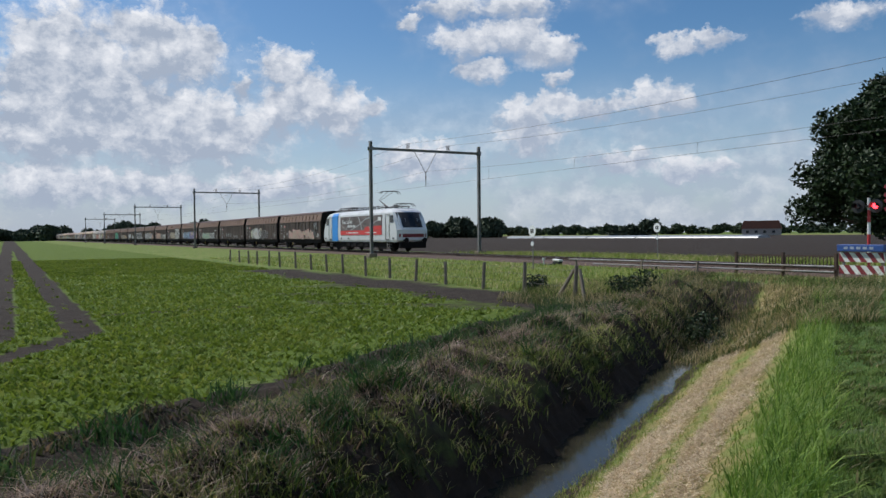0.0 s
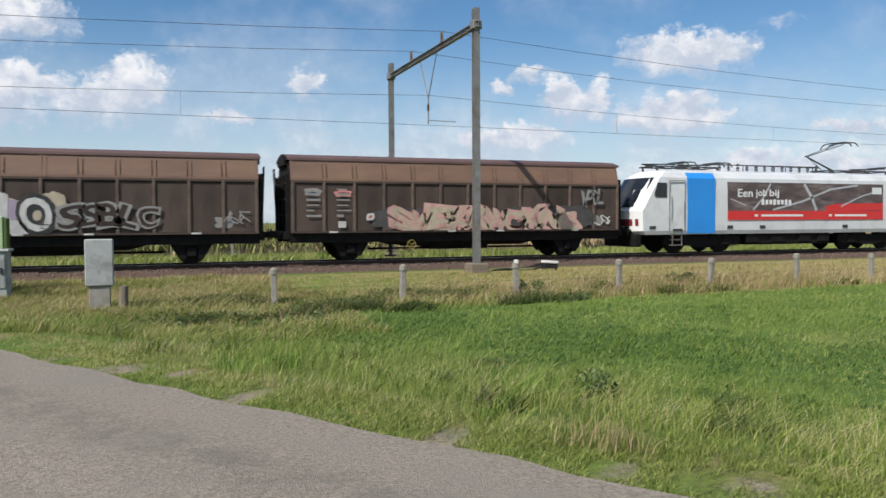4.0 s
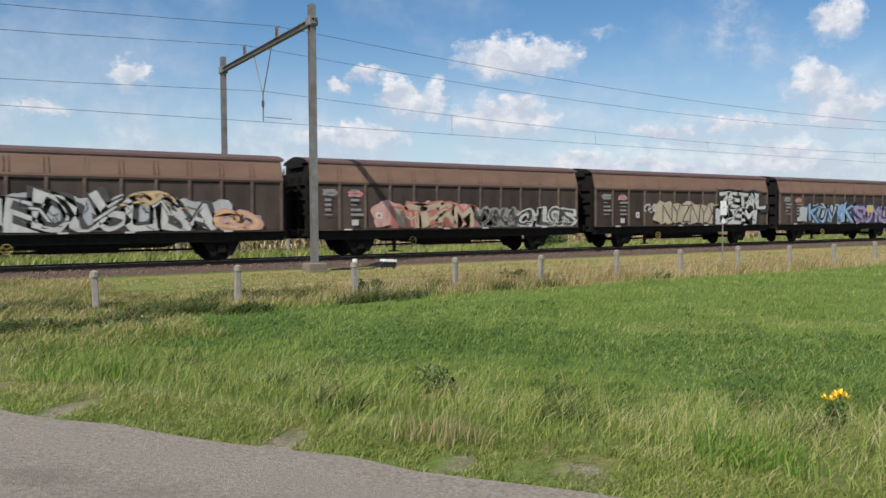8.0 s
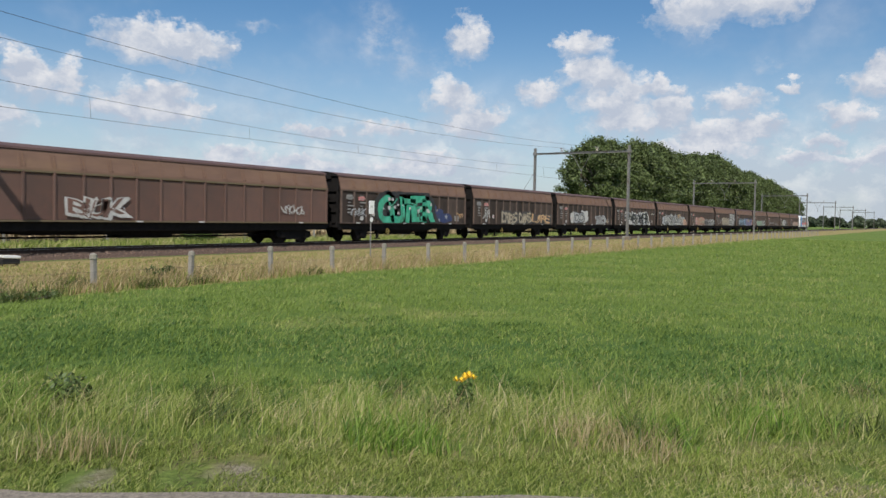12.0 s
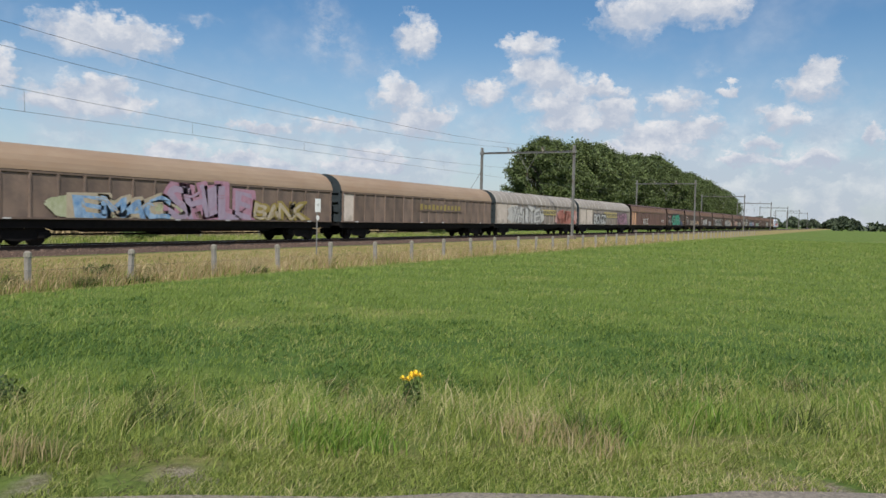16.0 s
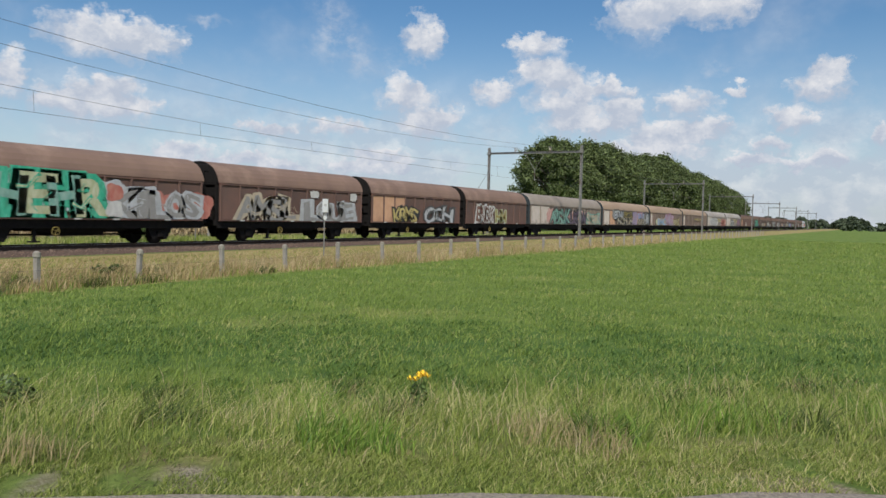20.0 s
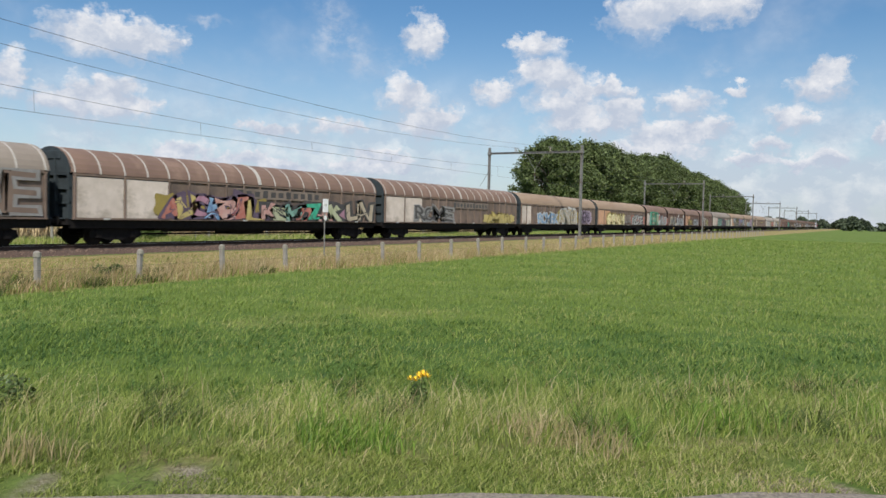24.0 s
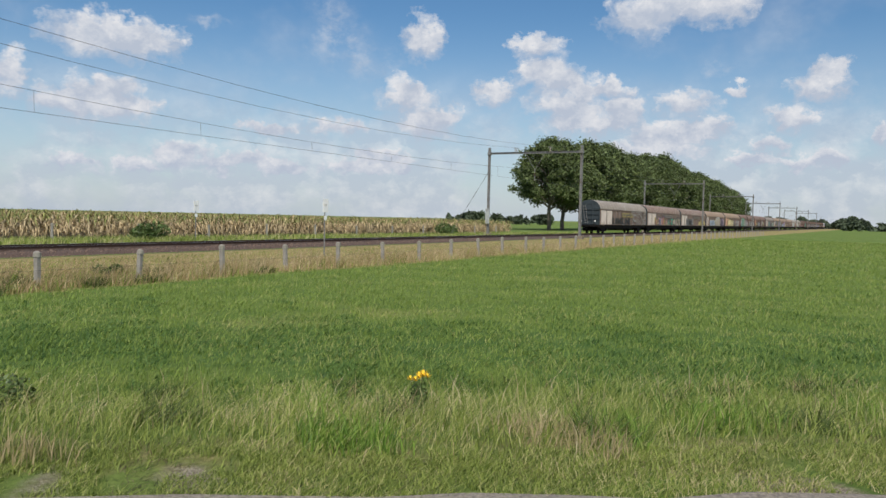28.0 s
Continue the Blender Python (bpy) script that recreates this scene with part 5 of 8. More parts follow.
def glyph(ch, fat):
    """One letter as a flat mesh in a unit box, fattened by an offset."""
    if (ch, fat) not in GLYPHS:
        cu = bpy.data.curves.new("glyph", "FONT")
        cu.body, cu.offset, cu.resolution_u = ch, fat, 3
        ob = new("glyph", cu)
        me = bpy.data.meshes.new_from_object(ob)
        v = np.array([tuple(p.co) for p in me.vertices])
        f = [tuple(p.vertices) for p in me.polygons]
        bpy.data.objects.remove(ob)
        bpy.data.curves.remove(cu)
        bpy.data.meshes.remove(me)
        GLYPHS[ch, fat] = (v, f)
    return GLYPHS[ch, fat]


def letters(bm, word, x0, x1, z0, z1, y, fat, mi, jig=0.0, seed=1, slack=0.97):
    """A row of letters filling a box on a wall that faces south."""
    rng = random.Random(seed)
    cell = (x1 - x0) / len(word)
    for k, ch in enumerate(word):
        rot, dz, sc, lean = rng.uniform(-7, 7) * jig, rng.uniform(-0.06, 0.06) * jig, 1 + rng.uniform(-0.1, 0.14) * jig, rng.uniform(-0.15, 0.15) * jig
        if ch == " ":
            continue
        v, f = glyph(ch, fat)
        base, _ = glyph(ch, 0.0)
        lo, hi = base.min(0), base.max(0)
        w = cell * slack / max(hi[0] - lo[0], 0.25)
        h = (z1 - z0) / max(hi[1] - lo[1], 0.3)
        cx, cz = x0 + cell * (k + 0.5), (z0 + z1) / 2
        vs = []
        for p in v:
            a, b = (p[0] - (lo[0] + hi[0]) / 2) * w * sc, (p[1] - (lo[1] + hi[1]) / 2) * h * sc
            a += lean * b
            if jig:
                wa, wb = a, b
                a += jig * 0.055 * math.sin(wb * 5.2 + k * 2.1 + seed) + jig * 0.03 * math.sin(wb * 11 + k)
                b += jig * 0.075 * math.sin(wa * 4.3 + k * 1.3 + seed)
            c, s = math.cos(radians(rot)), math.sin(radians(rot))
            vs.append(bm.verts.new((cx + a * c - b * s, y, cz + dz * (z1 - z0) + a * s + b * c)))
        for q in f:
            try:
                bm.faces.new([vs[i] for i in q]).material_index = mi
            except ValueError:
                pass


def blob(bm, x0, x1, z0, z1, y, mi, seed, bumps=9):
    rng = random.Random(seed)
    n = 56
    a0 = rng.uniform(0, 6)
    cx, cz = (x0 + x1) / 2, (z0 + z1) / 2
    vs = []
    for k in range(n):
        a = 2 * math.pi * k / n
        r = 0.90 + 0.10 * math.sin(bumps * a + a0) + rng.uniform(-0.04, 0.04)
        ca, sa = math.cos(a), math.sin(a)
        e = (abs(ca) ** 4 + abs(sa) ** 4) ** -0.25
        vs.append(bm.verts.new((cx + (x1 - x0) / 2 * r * e * ca, y, cz + (z1 - z0) / 2 * r * e * sa)))
    bm.faces.new(vs).material_index = mi


def ribbon(bm, pts, w, y, mi):
    pts = [Vector((p[0], 0, p[1])) for p in pts]
    L_, R_ = [], []
    for i, p in enumerate(pts):
        d = (pts[min(i + 1, len(pts) - 1)] - pts[max(i - 1, 0)]).normalized()
        n = Vector((-d.z, 0, d.x)) * w / 2
        L_.append(bm.verts.new((p.x + n.x, y, p.z + n.z)))
        R_.append(bm.verts.new((p.x - n.x, y, p.z - n.z)))
    for i in range(len(pts) - 1):
        bm.faces.new((L_[i], R_[i], R_[i + 1], L_[i + 1])).material_index = mi


WALL = -1.468


def graffito(parent, word, x0, x1, z0, z1, fill, line="g_black", cloud=None, seed=1, jig=1.0, fat=0.07, label="", glow=True, fills=(), gloss=False):
    """A painted piece: a cloud, a cast shade, outlined letters, arrows between them and gloss spots."""
    rng = random.Random(seed + 50)
    bm = B()
    tones = [fill] + [f for f in fills if f != fill]
    mats = [line] + tones + ["g_white"] + ([cloud] if cloud else [])
    white, haze = len(tones) + 1, len(tones) + 2
    n = len(word)
    cell = (x1 - x0) / max(n, 1)
    h = z1 - z0
    if cloud:
        for k in range(n + 1):
            c = x0 + cell * (k + rng.uniform(-0.25, 0.25))
            w = max(cell, 0.55) * rng.uniform(0.7, 1.15)
            up = z1 + rng.uniform(-0.05, 0.26)
            blob(bm, c - w, c + w, max(1.19, z0 - 0.1), up, WALL - 0.0004 * k, haze, seed + k, rng.choice((4, 5, 7)))
    y = WALL - 0.009
    if glow:
        letters(bm, word, x0 + 0.07, x1 + 0.07, z0 - 0.05, z1 - 0.05, y, fat + 0.05, 0, jig, seed, 1.12)
    letters(bm, word, x0, x1, z0, z1, y - 0.003, fat + 0.05, 0, jig, seed, 1.12)
    if len(tones) == 1:
        letters(bm, word, x0, x1, z0, z1, y - 0.006, fat * 0.38, 1, jig, seed, 1.12)
    else:
        for k in range(n):
            only = " " * k + word[k] + " " * (n - k - 1)
            letters(bm, only, x0, x1, z0, z1, y - 0.006, fat * 0.38, 1 + k % len(tones), jig, seed, 1.12)
    if glow:
        for k in range(n * 2):
            px, pz = x0 + cell * rng.uniform(0, n), rng.uniform(z0 + 0.1, z1)
            ribbon(bm, [(px, pz), (px + rng.uniform(-0.25, 0.25), pz - rng.uniform(0.05, 0.3)), (px + rng.uniform(-0.3, 0.4), pz - rng.uniform(0.1, 0.4))], 0.035, y - 0.012, 0)
        for k in range(1, n, 2):
            a, b = x0 + cell * (k - 0.25), x0 + cell * (k + rng.uniform(0.3, 0.7))
            za, zb = z0 + h * rng.uniform(0.0, 1.0), z0 + h * rng.uniform(0.1, 1.05)
            bend = [(a, za), ((a + b) / 2, za + rng.uniform(-0.2, 0.25)), (b, zb)]
            ribbon(bm, bend, 0.16, y - 0.009, 0)
            ribbon(bm, bend, 0.08, y - 0.0105, 1 + k % len(tones))
            d = 0.16 if zb > za else -0.16
            tip = [bm.verts.new((px, y - 0.0115, pz)) for px, pz in ((b - 0.14, zb), (b + 0.14, zb), (b + 0.05, zb + d))]
            bm.faces.new(tip).material_index = 0
    if gloss:
        for k in range(n * 3):
            px, pz, r = x0 + cell * rng.uniform(0.1, n - 0.1), z0 + h * rng.uniform(0.35, 0.97), rng.uniform(0.04, 0.13)
            blob(bm, px - r, px + r * 1.4, pz - r, pz + r, y - 0.014 - 0.0004 * k, white, seed + k, 3)
    for v in bm.verts:
        v.co.z = max(v.co.z, 1.165)
    return part("graffiti", bm, mats, parent, label or "spray-painted graffiti letters")


def tag_scribble(parent, x0, x1, z0, z1, ink, seed, w=0.05, label=""):
    rng = random.Random(seed)
    bm = B()
    n = max(3, int((x1 - x0) / 0.22))
    for stroke in range(2):
        pts = []
        for k in range(n * 3):
            s = k / (n * 3 - 1)
            pts.append((x0 + (x1 - x0) * s + 0.16 * math.sin(k * 1.7 + seed), (z0 + z1) / 2 + (z1 - z0) / 2 * math.sin(k * (1.1 + 0.25 * stroke) + seed * 2) * rng.uniform(0.5, 1.0)))
        ribbon(bm, pts, w, WALL - 0.004 * stroke, 0)
    return part("graffiti_tag", bm, ink, parent, label or "thin sprayed graffiti tag")


def data_plates(parent, x, seed, ink="g_grey"):
    """The small lettering fields at a wagon's end: lines that cannot be read, as bars."""
    rng = random.Random(seed)
    for col in range(2):
        bm = B()
        for k in range(6):
            w = rng.uniform(0.25, 0.6)
            z = 2.75 - 0.2 * k
            ribbon(bm, [(x + 1.15 * col, z), (x + 1.15 * col + w, z)], rng.choice((0.05, 0.08, 0.1)), WALL, 0)
        part("lettering", bm, ink, parent, "pale lettering field")
    bm = B()
    ribbon(bm, [(x + 1.2, 1.42), (x + 1.5, 1.42)], 0.24, WALL - 0.004, 0)
    part("data_plate", bm, "g_white", parent, "small white data plate")
    bm = B()
    blob(bm, x + 2.3, x + 2.62, 1.55, 1.87, WALL - 0.004, 0, seed, 2)
    mark = part("round_mark", bm, "g_white", parent, "round white mark")
    bm = B()
    blob(bm, x + 2.39, x + 2.53, 1.64, 1.78, WALL - 0.008, 0, seed, 2)
    part("mark_centre", bm, "g_red", mark)
    for k, (a, z0, z1, ink2) in enumerate(((0.0, 2.5, 2.8, "g_grey"), (1.15, 2.47, 2.73, "g_badge"), (12.2, 1.3, 1.75, "g_grey"))):
        bm = B()
        blob(bm, x + a - 0.1, x + a + 0.62, z0, z1, WALL + 0.06, 0, seed + k, 5)
        part("worn_label", bm, ink2, parent, "faded worn label")


FLAT = [(1.40, 1.12), (1.40, 3.05), (1.40, 3.08), (1.20, 3.86)]
FLAT_ROOF = [(1.26, 3.84), (1.24, 3.93), (0.75, 4.07), (0.0, 4.15)]
ROUND = [(1.40, 1.12), (1.40, 3.0), (1.40, 3.03), (1.385, 3.12)]
ROUND_ROOF = [(1.43, 3.05), (1.40, 3.20), (1.32, 3.42), (1.17, 3.66), (0.95, 3.87), (0.64, 4.04), (0.30, 4.14), (0.0, 4.17)]
SHARED = {}


def shared(name, key, maker, mat, parent, at=(0, 0, 0)):
    """A part whose mesh is made once and shared by all alike parts."""
    k = (name, key, mat)
    if k not in SHARED:
        bm = B()
        maker(bm)
        ob = mesh_object(name, bm, mat, parent)
        SHARED[k] = ob.data
    else:
        ob = new(name, SHARED[k])
        ob.parent = parent
    ob.location = at
    return ob


def loft(bm, prof, x0, x1, mi=0, both=True, thick=0.0):
    line = prof
    if both:
        line = [(-a, z) for a, z in prof] + [(a, z) for a, z in prof[::-1] if a != 0]
    else:
        line = [(-a, z) for a, z in prof]
    A = [bm.verts.new((x0, y, z)) for y, z in line]
    C = [bm.verts.new((x1, y, z)) for y, z in line]
    for k in range(len(line) - 1):
        bm.faces.new((A[k], C[k], C[k + 1], A[k + 1])).material_index = mi
    return A, C


def wheel_mesh(bm):
    y = 0.0
    for r0, r1, a, b in ((0.46, 0.46, -0.065, 0.05), (0.49, 0.49, 0.05, 0.075)):
        add_tube(bm, (0, a, 0), (0, b, 0), r0, r1, 20)
    add_tube(bm, (0, -0.09, 0), (0, -0.06, 0), 0.36, 0.33, 16)
    add_tube(bm, (0, -0.19, 0), (0, -0.06, 0), 0.12, 0.14, 10)


def axlebox_mesh(bm):
    add_box(bm, -0.17, 0.17, -0.16, 0.10, -0.16, 0.17, 0.03)


def guard_mesh(bm):
    add_prism(bm, [(-0.40, -0.26), (-0.21, -0.26), (-0.21, 0.28), (0.21, 0.28), (0.21, -0.26), (0.40, -0.26), (0.72, 0.30), (0.76, 0.50), (-0.76, 0.50), (-0.72, 0.30)], -0.10, 0.06)


def spring_mesh(bm):
    add_prism(bm, [(-0.62, 0.27), (-0.30, 0.19), (0.30, 0.19), (0.62, 0.27), (0.62, 0.30), (0.28, 0.31), (-0.28, 0.31), (-0.62, 0.30)], -0.13, -0.02)


def buffer_mesh(bm):
    add_tube(bm, (0, 0, 0), (0.42, 0, 0), 0.10, 0.10, 10)
    add_tube(bm, (0.36, 0, 0), (0.60, 0, 0), 0.065, 0.065, 10)
    add_tube(bm, (0.58, 0, 0), (0.62, 0, 0), 0.22, 0.21, 14)


def running_gear(root, L, bogies):
    """Wheels, axle boxes, frame, truss and buffers under a wagon with a body L long."""
    h = L / 2
    centres = [s * (h - 2.35) for s in (-1, 1)]
    axles = [c + d for c in centres for d in ((-0.9, 0.9) if bogies else (0.0,))]
    for x in axles:
        for y in (-0.75, 0.75):
            w = shared("wheel", "w", wheel_mesh, "wheel", root, (x, y, 0.46))
            if y > 0:
                w.rotation_euler.z = math.pi
        shared("axle", "a", lambda bm: add_tube(bm, (0, -0.75, 0), (0, 0.75, 0), 0.08), "wheel", root, (x, 0, 0.46))
        if not bogies:
            for y in (-1.02, 1.02):
                for nm, mk in (("axle_box", axlebox_mesh), ("axle_guard", guard_mesh), ("leaf_spring", spring_mesh)):
                    b = shared(nm, "s", mk, "chassis", root, (x, y, 0.46))
                    if y > 0:
                        b.rotation_euler.z = math.pi
    if bogies:
        def side(bm):
            add_prism(bm, [(-1.35, 0.42), (-1.2, 0.30), (-0.62, 0.30), (-0.35, 0.22), (0.35, 0.22), (0.62, 0.30), (1.2, 0.30), (1.35, 0.42), (1.3, 0.66), (0.5, 0.72), (-0.5, 0.72), (-1.3, 0.66)], -0.08, 0.08)
            for x in (-0.9, 0.9):
                add_box(bm, x - 0.15, x + 0.15, -0.14, 0.10, 0.30, 0.62, 0.03)
            for x in (-0.16, 0.0, 0.16):
                add_tube(bm, (x, 0.0, 0.30), (x, 0.0, 0.66), 0.07, n=8)
        for c in centres:
            for y in (-1.02, 1.02):
                shared("bogie_frame", "b", side, "chassis", root, (c, y, 0))
            shared("bolster", "o", lambda bm: add_box(bm, -0.25, 0.25, -1.0, 1.0, 0.5, 0.9, 0.03), "chassis", root, (c, 0, 0))
    bm = B()
    for y in (-1.30, 1.22):
        add_box(bm, -h - 0.05, h + 0.05, y, y + 0.08, 0.74, 1.13)
        part("side_sill", bm, "chassis", root)
        bm = B()
    add_box(bm, -h + 0.1, h - 0.1, -1.22, 1.22, 0.98, 1.10)
    part("underframe", bm, "chassis", root)
    for y in (-0.9, 0.84):
        bm = B()
        inner = centres[1] - (1.7 if bogies else 0.9)
        add_prism(bm, [(-inner, 0.90), (-inner + 1.2, 0.56), (inner - 1.2, 0.56), (inner, 0.90)], y, y + 0.06)
        part("truss", bm, "chassis", root)
    shared("brake_reservoir", "r", lambda bm: add_box(bm, -1.4, 1.2, -0.7, 0.5, 0.40, 0.8, 0.05), "chassis", root)
    shared("brake_rod", inner, lambda bm: add_tube(bm, (-inner, -0.3, 0.45), (inner, -0.3, 0.45), 0.04), "chassis", root)
    if not bogies:
        def hand_wheel(bm):
            for k in range(14):
                a, b = 2 * math.pi * k / 14, 2 * math.pi * (k + 1) / 14
                add_tube(bm, (0.17 * math.cos(a), 0, 0.17 * math.sin(a)), (0.17 * math.cos(b), 0, 0.17 * math.sin(b)), 0.017, n=5, caps=False)
            for a in (0.5, 2.6, 4.7):
                add_tube(bm, (0, 0, 0), (0.17 * math.cos(a), 0, 0.17 * math.sin(a)), 0.013, n=5)
        tagged(shared("hand_wheel", "h", hand_wheel, "g_mustard", root, (-inner + 1.5, -1.33, 0.62)), "yellow brake wheel")
        shared("support_leg", "l", lambda bm: (add_box(bm, -0.06, 0.06, -0.06, 0.06, 0.2, 0.9), add_box(bm, -0.22, 0.22, -0.1, 0.1, 0.16, 0.22)), "chassis", root, (-inner + 0.7, -1.1, 0))
    for x in (-h + 1.6, -h * 0.1, h * 0.2, h - 2.2):
        shared("sill_plate", "p", lambda bm: add_box(bm, -0.17, 0.17, -1.475, -1.46, 1.105, 1.165), "g_white", root, (x, 0, 0))
    for s in (-1, 1):
        bm = B()
        add_box(bm, min(s * h, s * (h + 0.22)), max(s * h, s * (h + 0.22)), -1.32, 1.32, 0.86, 1.16, 0.02)
        part("headstock", bm, "chassis", root)
    for s in (-1, 1):
        for y in (-0.875, 0.875):
            b = shared("buffer", "b", buffer_mesh, "chassis", root, (s * (h + 0.16), y, 1.04))
            if s < 0:
                b.rotation_euler.z = math.pi


def wagon(kind, pitch, wall, band, roof, panels, label, left=None, left_count=2, roof_ribs=None, end="chassis", strip=None):
    """A covered wagon: ribbed sliding walls, a shoulder, a roof, ends, frame and wheels."""
    root = thing("freight_wagon", label, "wagon", group="freight wagons of the train")
    L = pitch - 1.16
    h = L / 2
    prof, rprof = (FLAT, FLAT_ROOF) if kind == "flat" else (ROUND, ROUND_ROOF)
    top = 3.05 if kind == "flat" else 3.0
    # body shell behind the panels
    bm = B()
    A, C = loft(bm, [(1.36, 1.10), (1.36, top), (prof[3][0] - 0.03, prof[3][1])], -h, h)
    part("body", bm, wall, root)
    for s in (-1, 1):
        bm = B()
        line = [(1.36, 1.10), (1.36, top), (prof[3][0] - 0.03, prof[3][1])]
        pts = [(-a, z) for a, z in line] + [(a, z) for a, z in line[::-1]]
        front, back = [[bm.verts.new((s * (h - d), y, z)) for y, z in pts] for d in (0.0, 0.05)]
        bm.faces.new(front), bm.faces.new(back[::-1])
        for i in range(len(pts)):
            bm.faces.new((front[i], back[i], back[(i + 1) % len(pts)], front[(i + 1) % len(pts)]))
        bmesh.ops.recalc_face_normals(bm, faces=bm.faces)
        part("end_wall", bm, end, root)
    # near wall: each panel and rib
    step = (L - 0.16) / panels
    for k in range(panels):
        x = -h + 0.08 + step * (k + 0.5)
        mat = (left if isinstance(left, str) else left[k % len(left)]) if left and k < left_count else wall
        if mat != wall and left_count == 4:
            if k % 2 == 0:
                shared("wide_door", round(step, 3), lambda bm: add_box(bm, -step + 0.06, step - 0.06, -1.435, -1.365, 1.17, top - 0.10, 0.02), mat, root, (x + step / 2, 0, 0))
            continue
        shared("wall_panel", round(step, 3), lambda bm: add_box(bm, -step / 2 + 0.05, step / 2 - 0.05, -1.405, -1.365, 1.17, top - 0.10, 0.012), mat, root, (x, 0, 0))
    for k in range(panels + 1):
        if left and left_count == 4 and k in (1, 3):
            continue
        x = -h + 0.08 + step * k
        shared("wall_rib", kind, lambda bm: add_box(bm, -0.055, 0.055, -1.462, -1.36, 1.13, top, 0.014), "brown_rib" if wall == "brown_wall" else wall, root, (x, 0, 0))
    bm = B()
    add_box(bm, -h, h, -1.459, -1.35, 1.10, 1.17)
    add_box(bm, -h, h, -1.459, -1.35, top - 0.06, top + 0.02)
    part("wall_rail", bm, strip or wall, root)
    bm = B()
    add_box(bm, -h, h, 1.35, 1.40, 1.12, top)
    for k in range(panels + 1):
        x = -h + 0.08 + step * k
        add_box(bm, x - 0.05, x + 0.05, 1.36, 1.43, 1.13, top)
    part("far_wall", bm, wall, root)
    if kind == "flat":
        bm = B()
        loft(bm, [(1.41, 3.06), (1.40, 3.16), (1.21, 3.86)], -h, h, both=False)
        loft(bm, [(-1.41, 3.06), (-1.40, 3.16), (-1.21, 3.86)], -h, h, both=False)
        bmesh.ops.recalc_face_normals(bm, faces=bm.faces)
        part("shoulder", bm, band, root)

        def seam(bm):
            v = [bm.verts.new(p) for p in ((-0.04, -1.425, 3.08), (0.04, -1.425, 3.08), (0.04, -1.235, 3.85), (-0.04, -1.235, 3.85))]
            w = [bm.verts.new((p.co.x, p.co.y + 0.03, p.co.z)) for p in v]
            bm.faces.new(v)
            for i in range(4):
                bm.faces.new((v[i], w[i], w[(i + 1) % 4], v[(i + 1) % 4]))
        for x in (-h + 0.06, 0.0, 0.14, h - 0.06):
            shared("shoulder_rib", "s", seam, band, root, (x, 0, 0))

        def clip(bm):
            for d in (-0.09, 0.06):
                v = [bm.verts.new(p) for p in ((d, -1.428, 3.22), (d + 0.035, -1.428, 3.22), (d + 0.035, -1.275, 3.72), (d, -1.275, 3.72))]
                w = [bm.verts.new((p.co.x, p.co.y + 0.03, p.co.z)) for p in v]
                bm.faces.new(v)
                for i in range(4):
                    bm.faces.new((v[i], w[i], w[(i + 1) % 4], v[(i + 1) % 4]))
        for k in range(1, panels):
            if k != panels // 2:
                shared("shoulder_clip", "c", clip, band, root, (-h + 0.08 + step * k, 0, 0))
    bm = B()
    A, C = loft(bm, rprof, -h - 0.10, h + 0.10)
    for ring in (A, C[::-1]):
        bm.faces.new(ring).material_index = 1
    bmesh.ops.recalc_face_normals(bm, faces=bm.faces)
    part("roof", bm, [roof, end], root, smooth=False)
    if roof_ribs:
        def rib(bm):
            pts = [(-a * 1.012, z + 0.012) for a, z in rprof[:-1]] + [(0, rprof[-1][1] + 0.012)]
            V = [[bm.verts.new((x, y, z)) for y, z in pts] for x in (-0.035, 0.035)]
            W = [[bm.verts.new((x, y * 0.985, z - 0.03)) for y, z in pts] for x in (-0.035, 0.035)]
            for i in range(len(pts) - 1):
                bm.faces.new((V[0][i], V[1][i], V[1][i + 1], V[0][i + 1]))
                bm.faces.new((V[0][i], V[0][i + 1], W[0][i + 1], W[0][i]))
                bm.faces.new((V[1][i + 1], V[1][i], W[1][i], W[1][i + 1]))
        for k in range(panels + 1):
            shared("roof_rib", "r", rib, roof_ribs, root, (-h + 0.08 + step * k, 0, 0))
        shared("roof_joint", "j", lambda bm: (rib(bm), bmesh.ops.scale(bm, vec=(3.2, 1.006, 1.004), verts=bm.verts)), roof_ribs, root, (0, 0, 0))
    elif kind == "round":
        def joint(bm):
            pts = [(-a * 1.01, z + 0.01) for a, z in rprof]
            V = [[bm.verts.new((x, y, z)) for y, z in pts] for x in (-0.06, 0.06)]
            for i in range(len(pts) - 1):
                bm.faces.new((V[0][i], V[1][i], V[1][i + 1], V[0][i + 1]))
        shared("roof_joint", "n", joint, "pale_rib" if roof == "grey_roof" else roof, root)
    # ends: posts, bars, a ladder
    for s in (-1, 1):
        bm = B()
        for y in (-1.33, -0.45, 0.37, 1.23):
            add_box(bm, 0, 0.16, y, y + 0.10, 1.12, top + (0.25 if kind == "flat" else 0.4 + 0.45 * (abs(y) < 0.6)))
        for z in (1.75, 2.35, 2.95):
            add_box(bm, 0, 0.11, -1.33, 1.33, z, z + 0.09)
        add_box(bm, 0, 0.30, -1.25, 1.25, 1.12, 1.17)
        add_box(bm, -0.02, 0.14, -0.75, 0.75, top + 0.62, top + 0.98, 0.02)
        e = part("end_frame", bm, end, root)
        e.location.x = s * h
        if s < 0:
            e.rotation_euler.z = math.pi
        bm = B()
        for y in (-0.42, -0.1):
            add_tube(bm, (0.24, y, 1.2), (0.30, y - 0.35, top + 0.55), 0.022, n=5)
        for k in range(7):
            f = k / 7 + 0.06
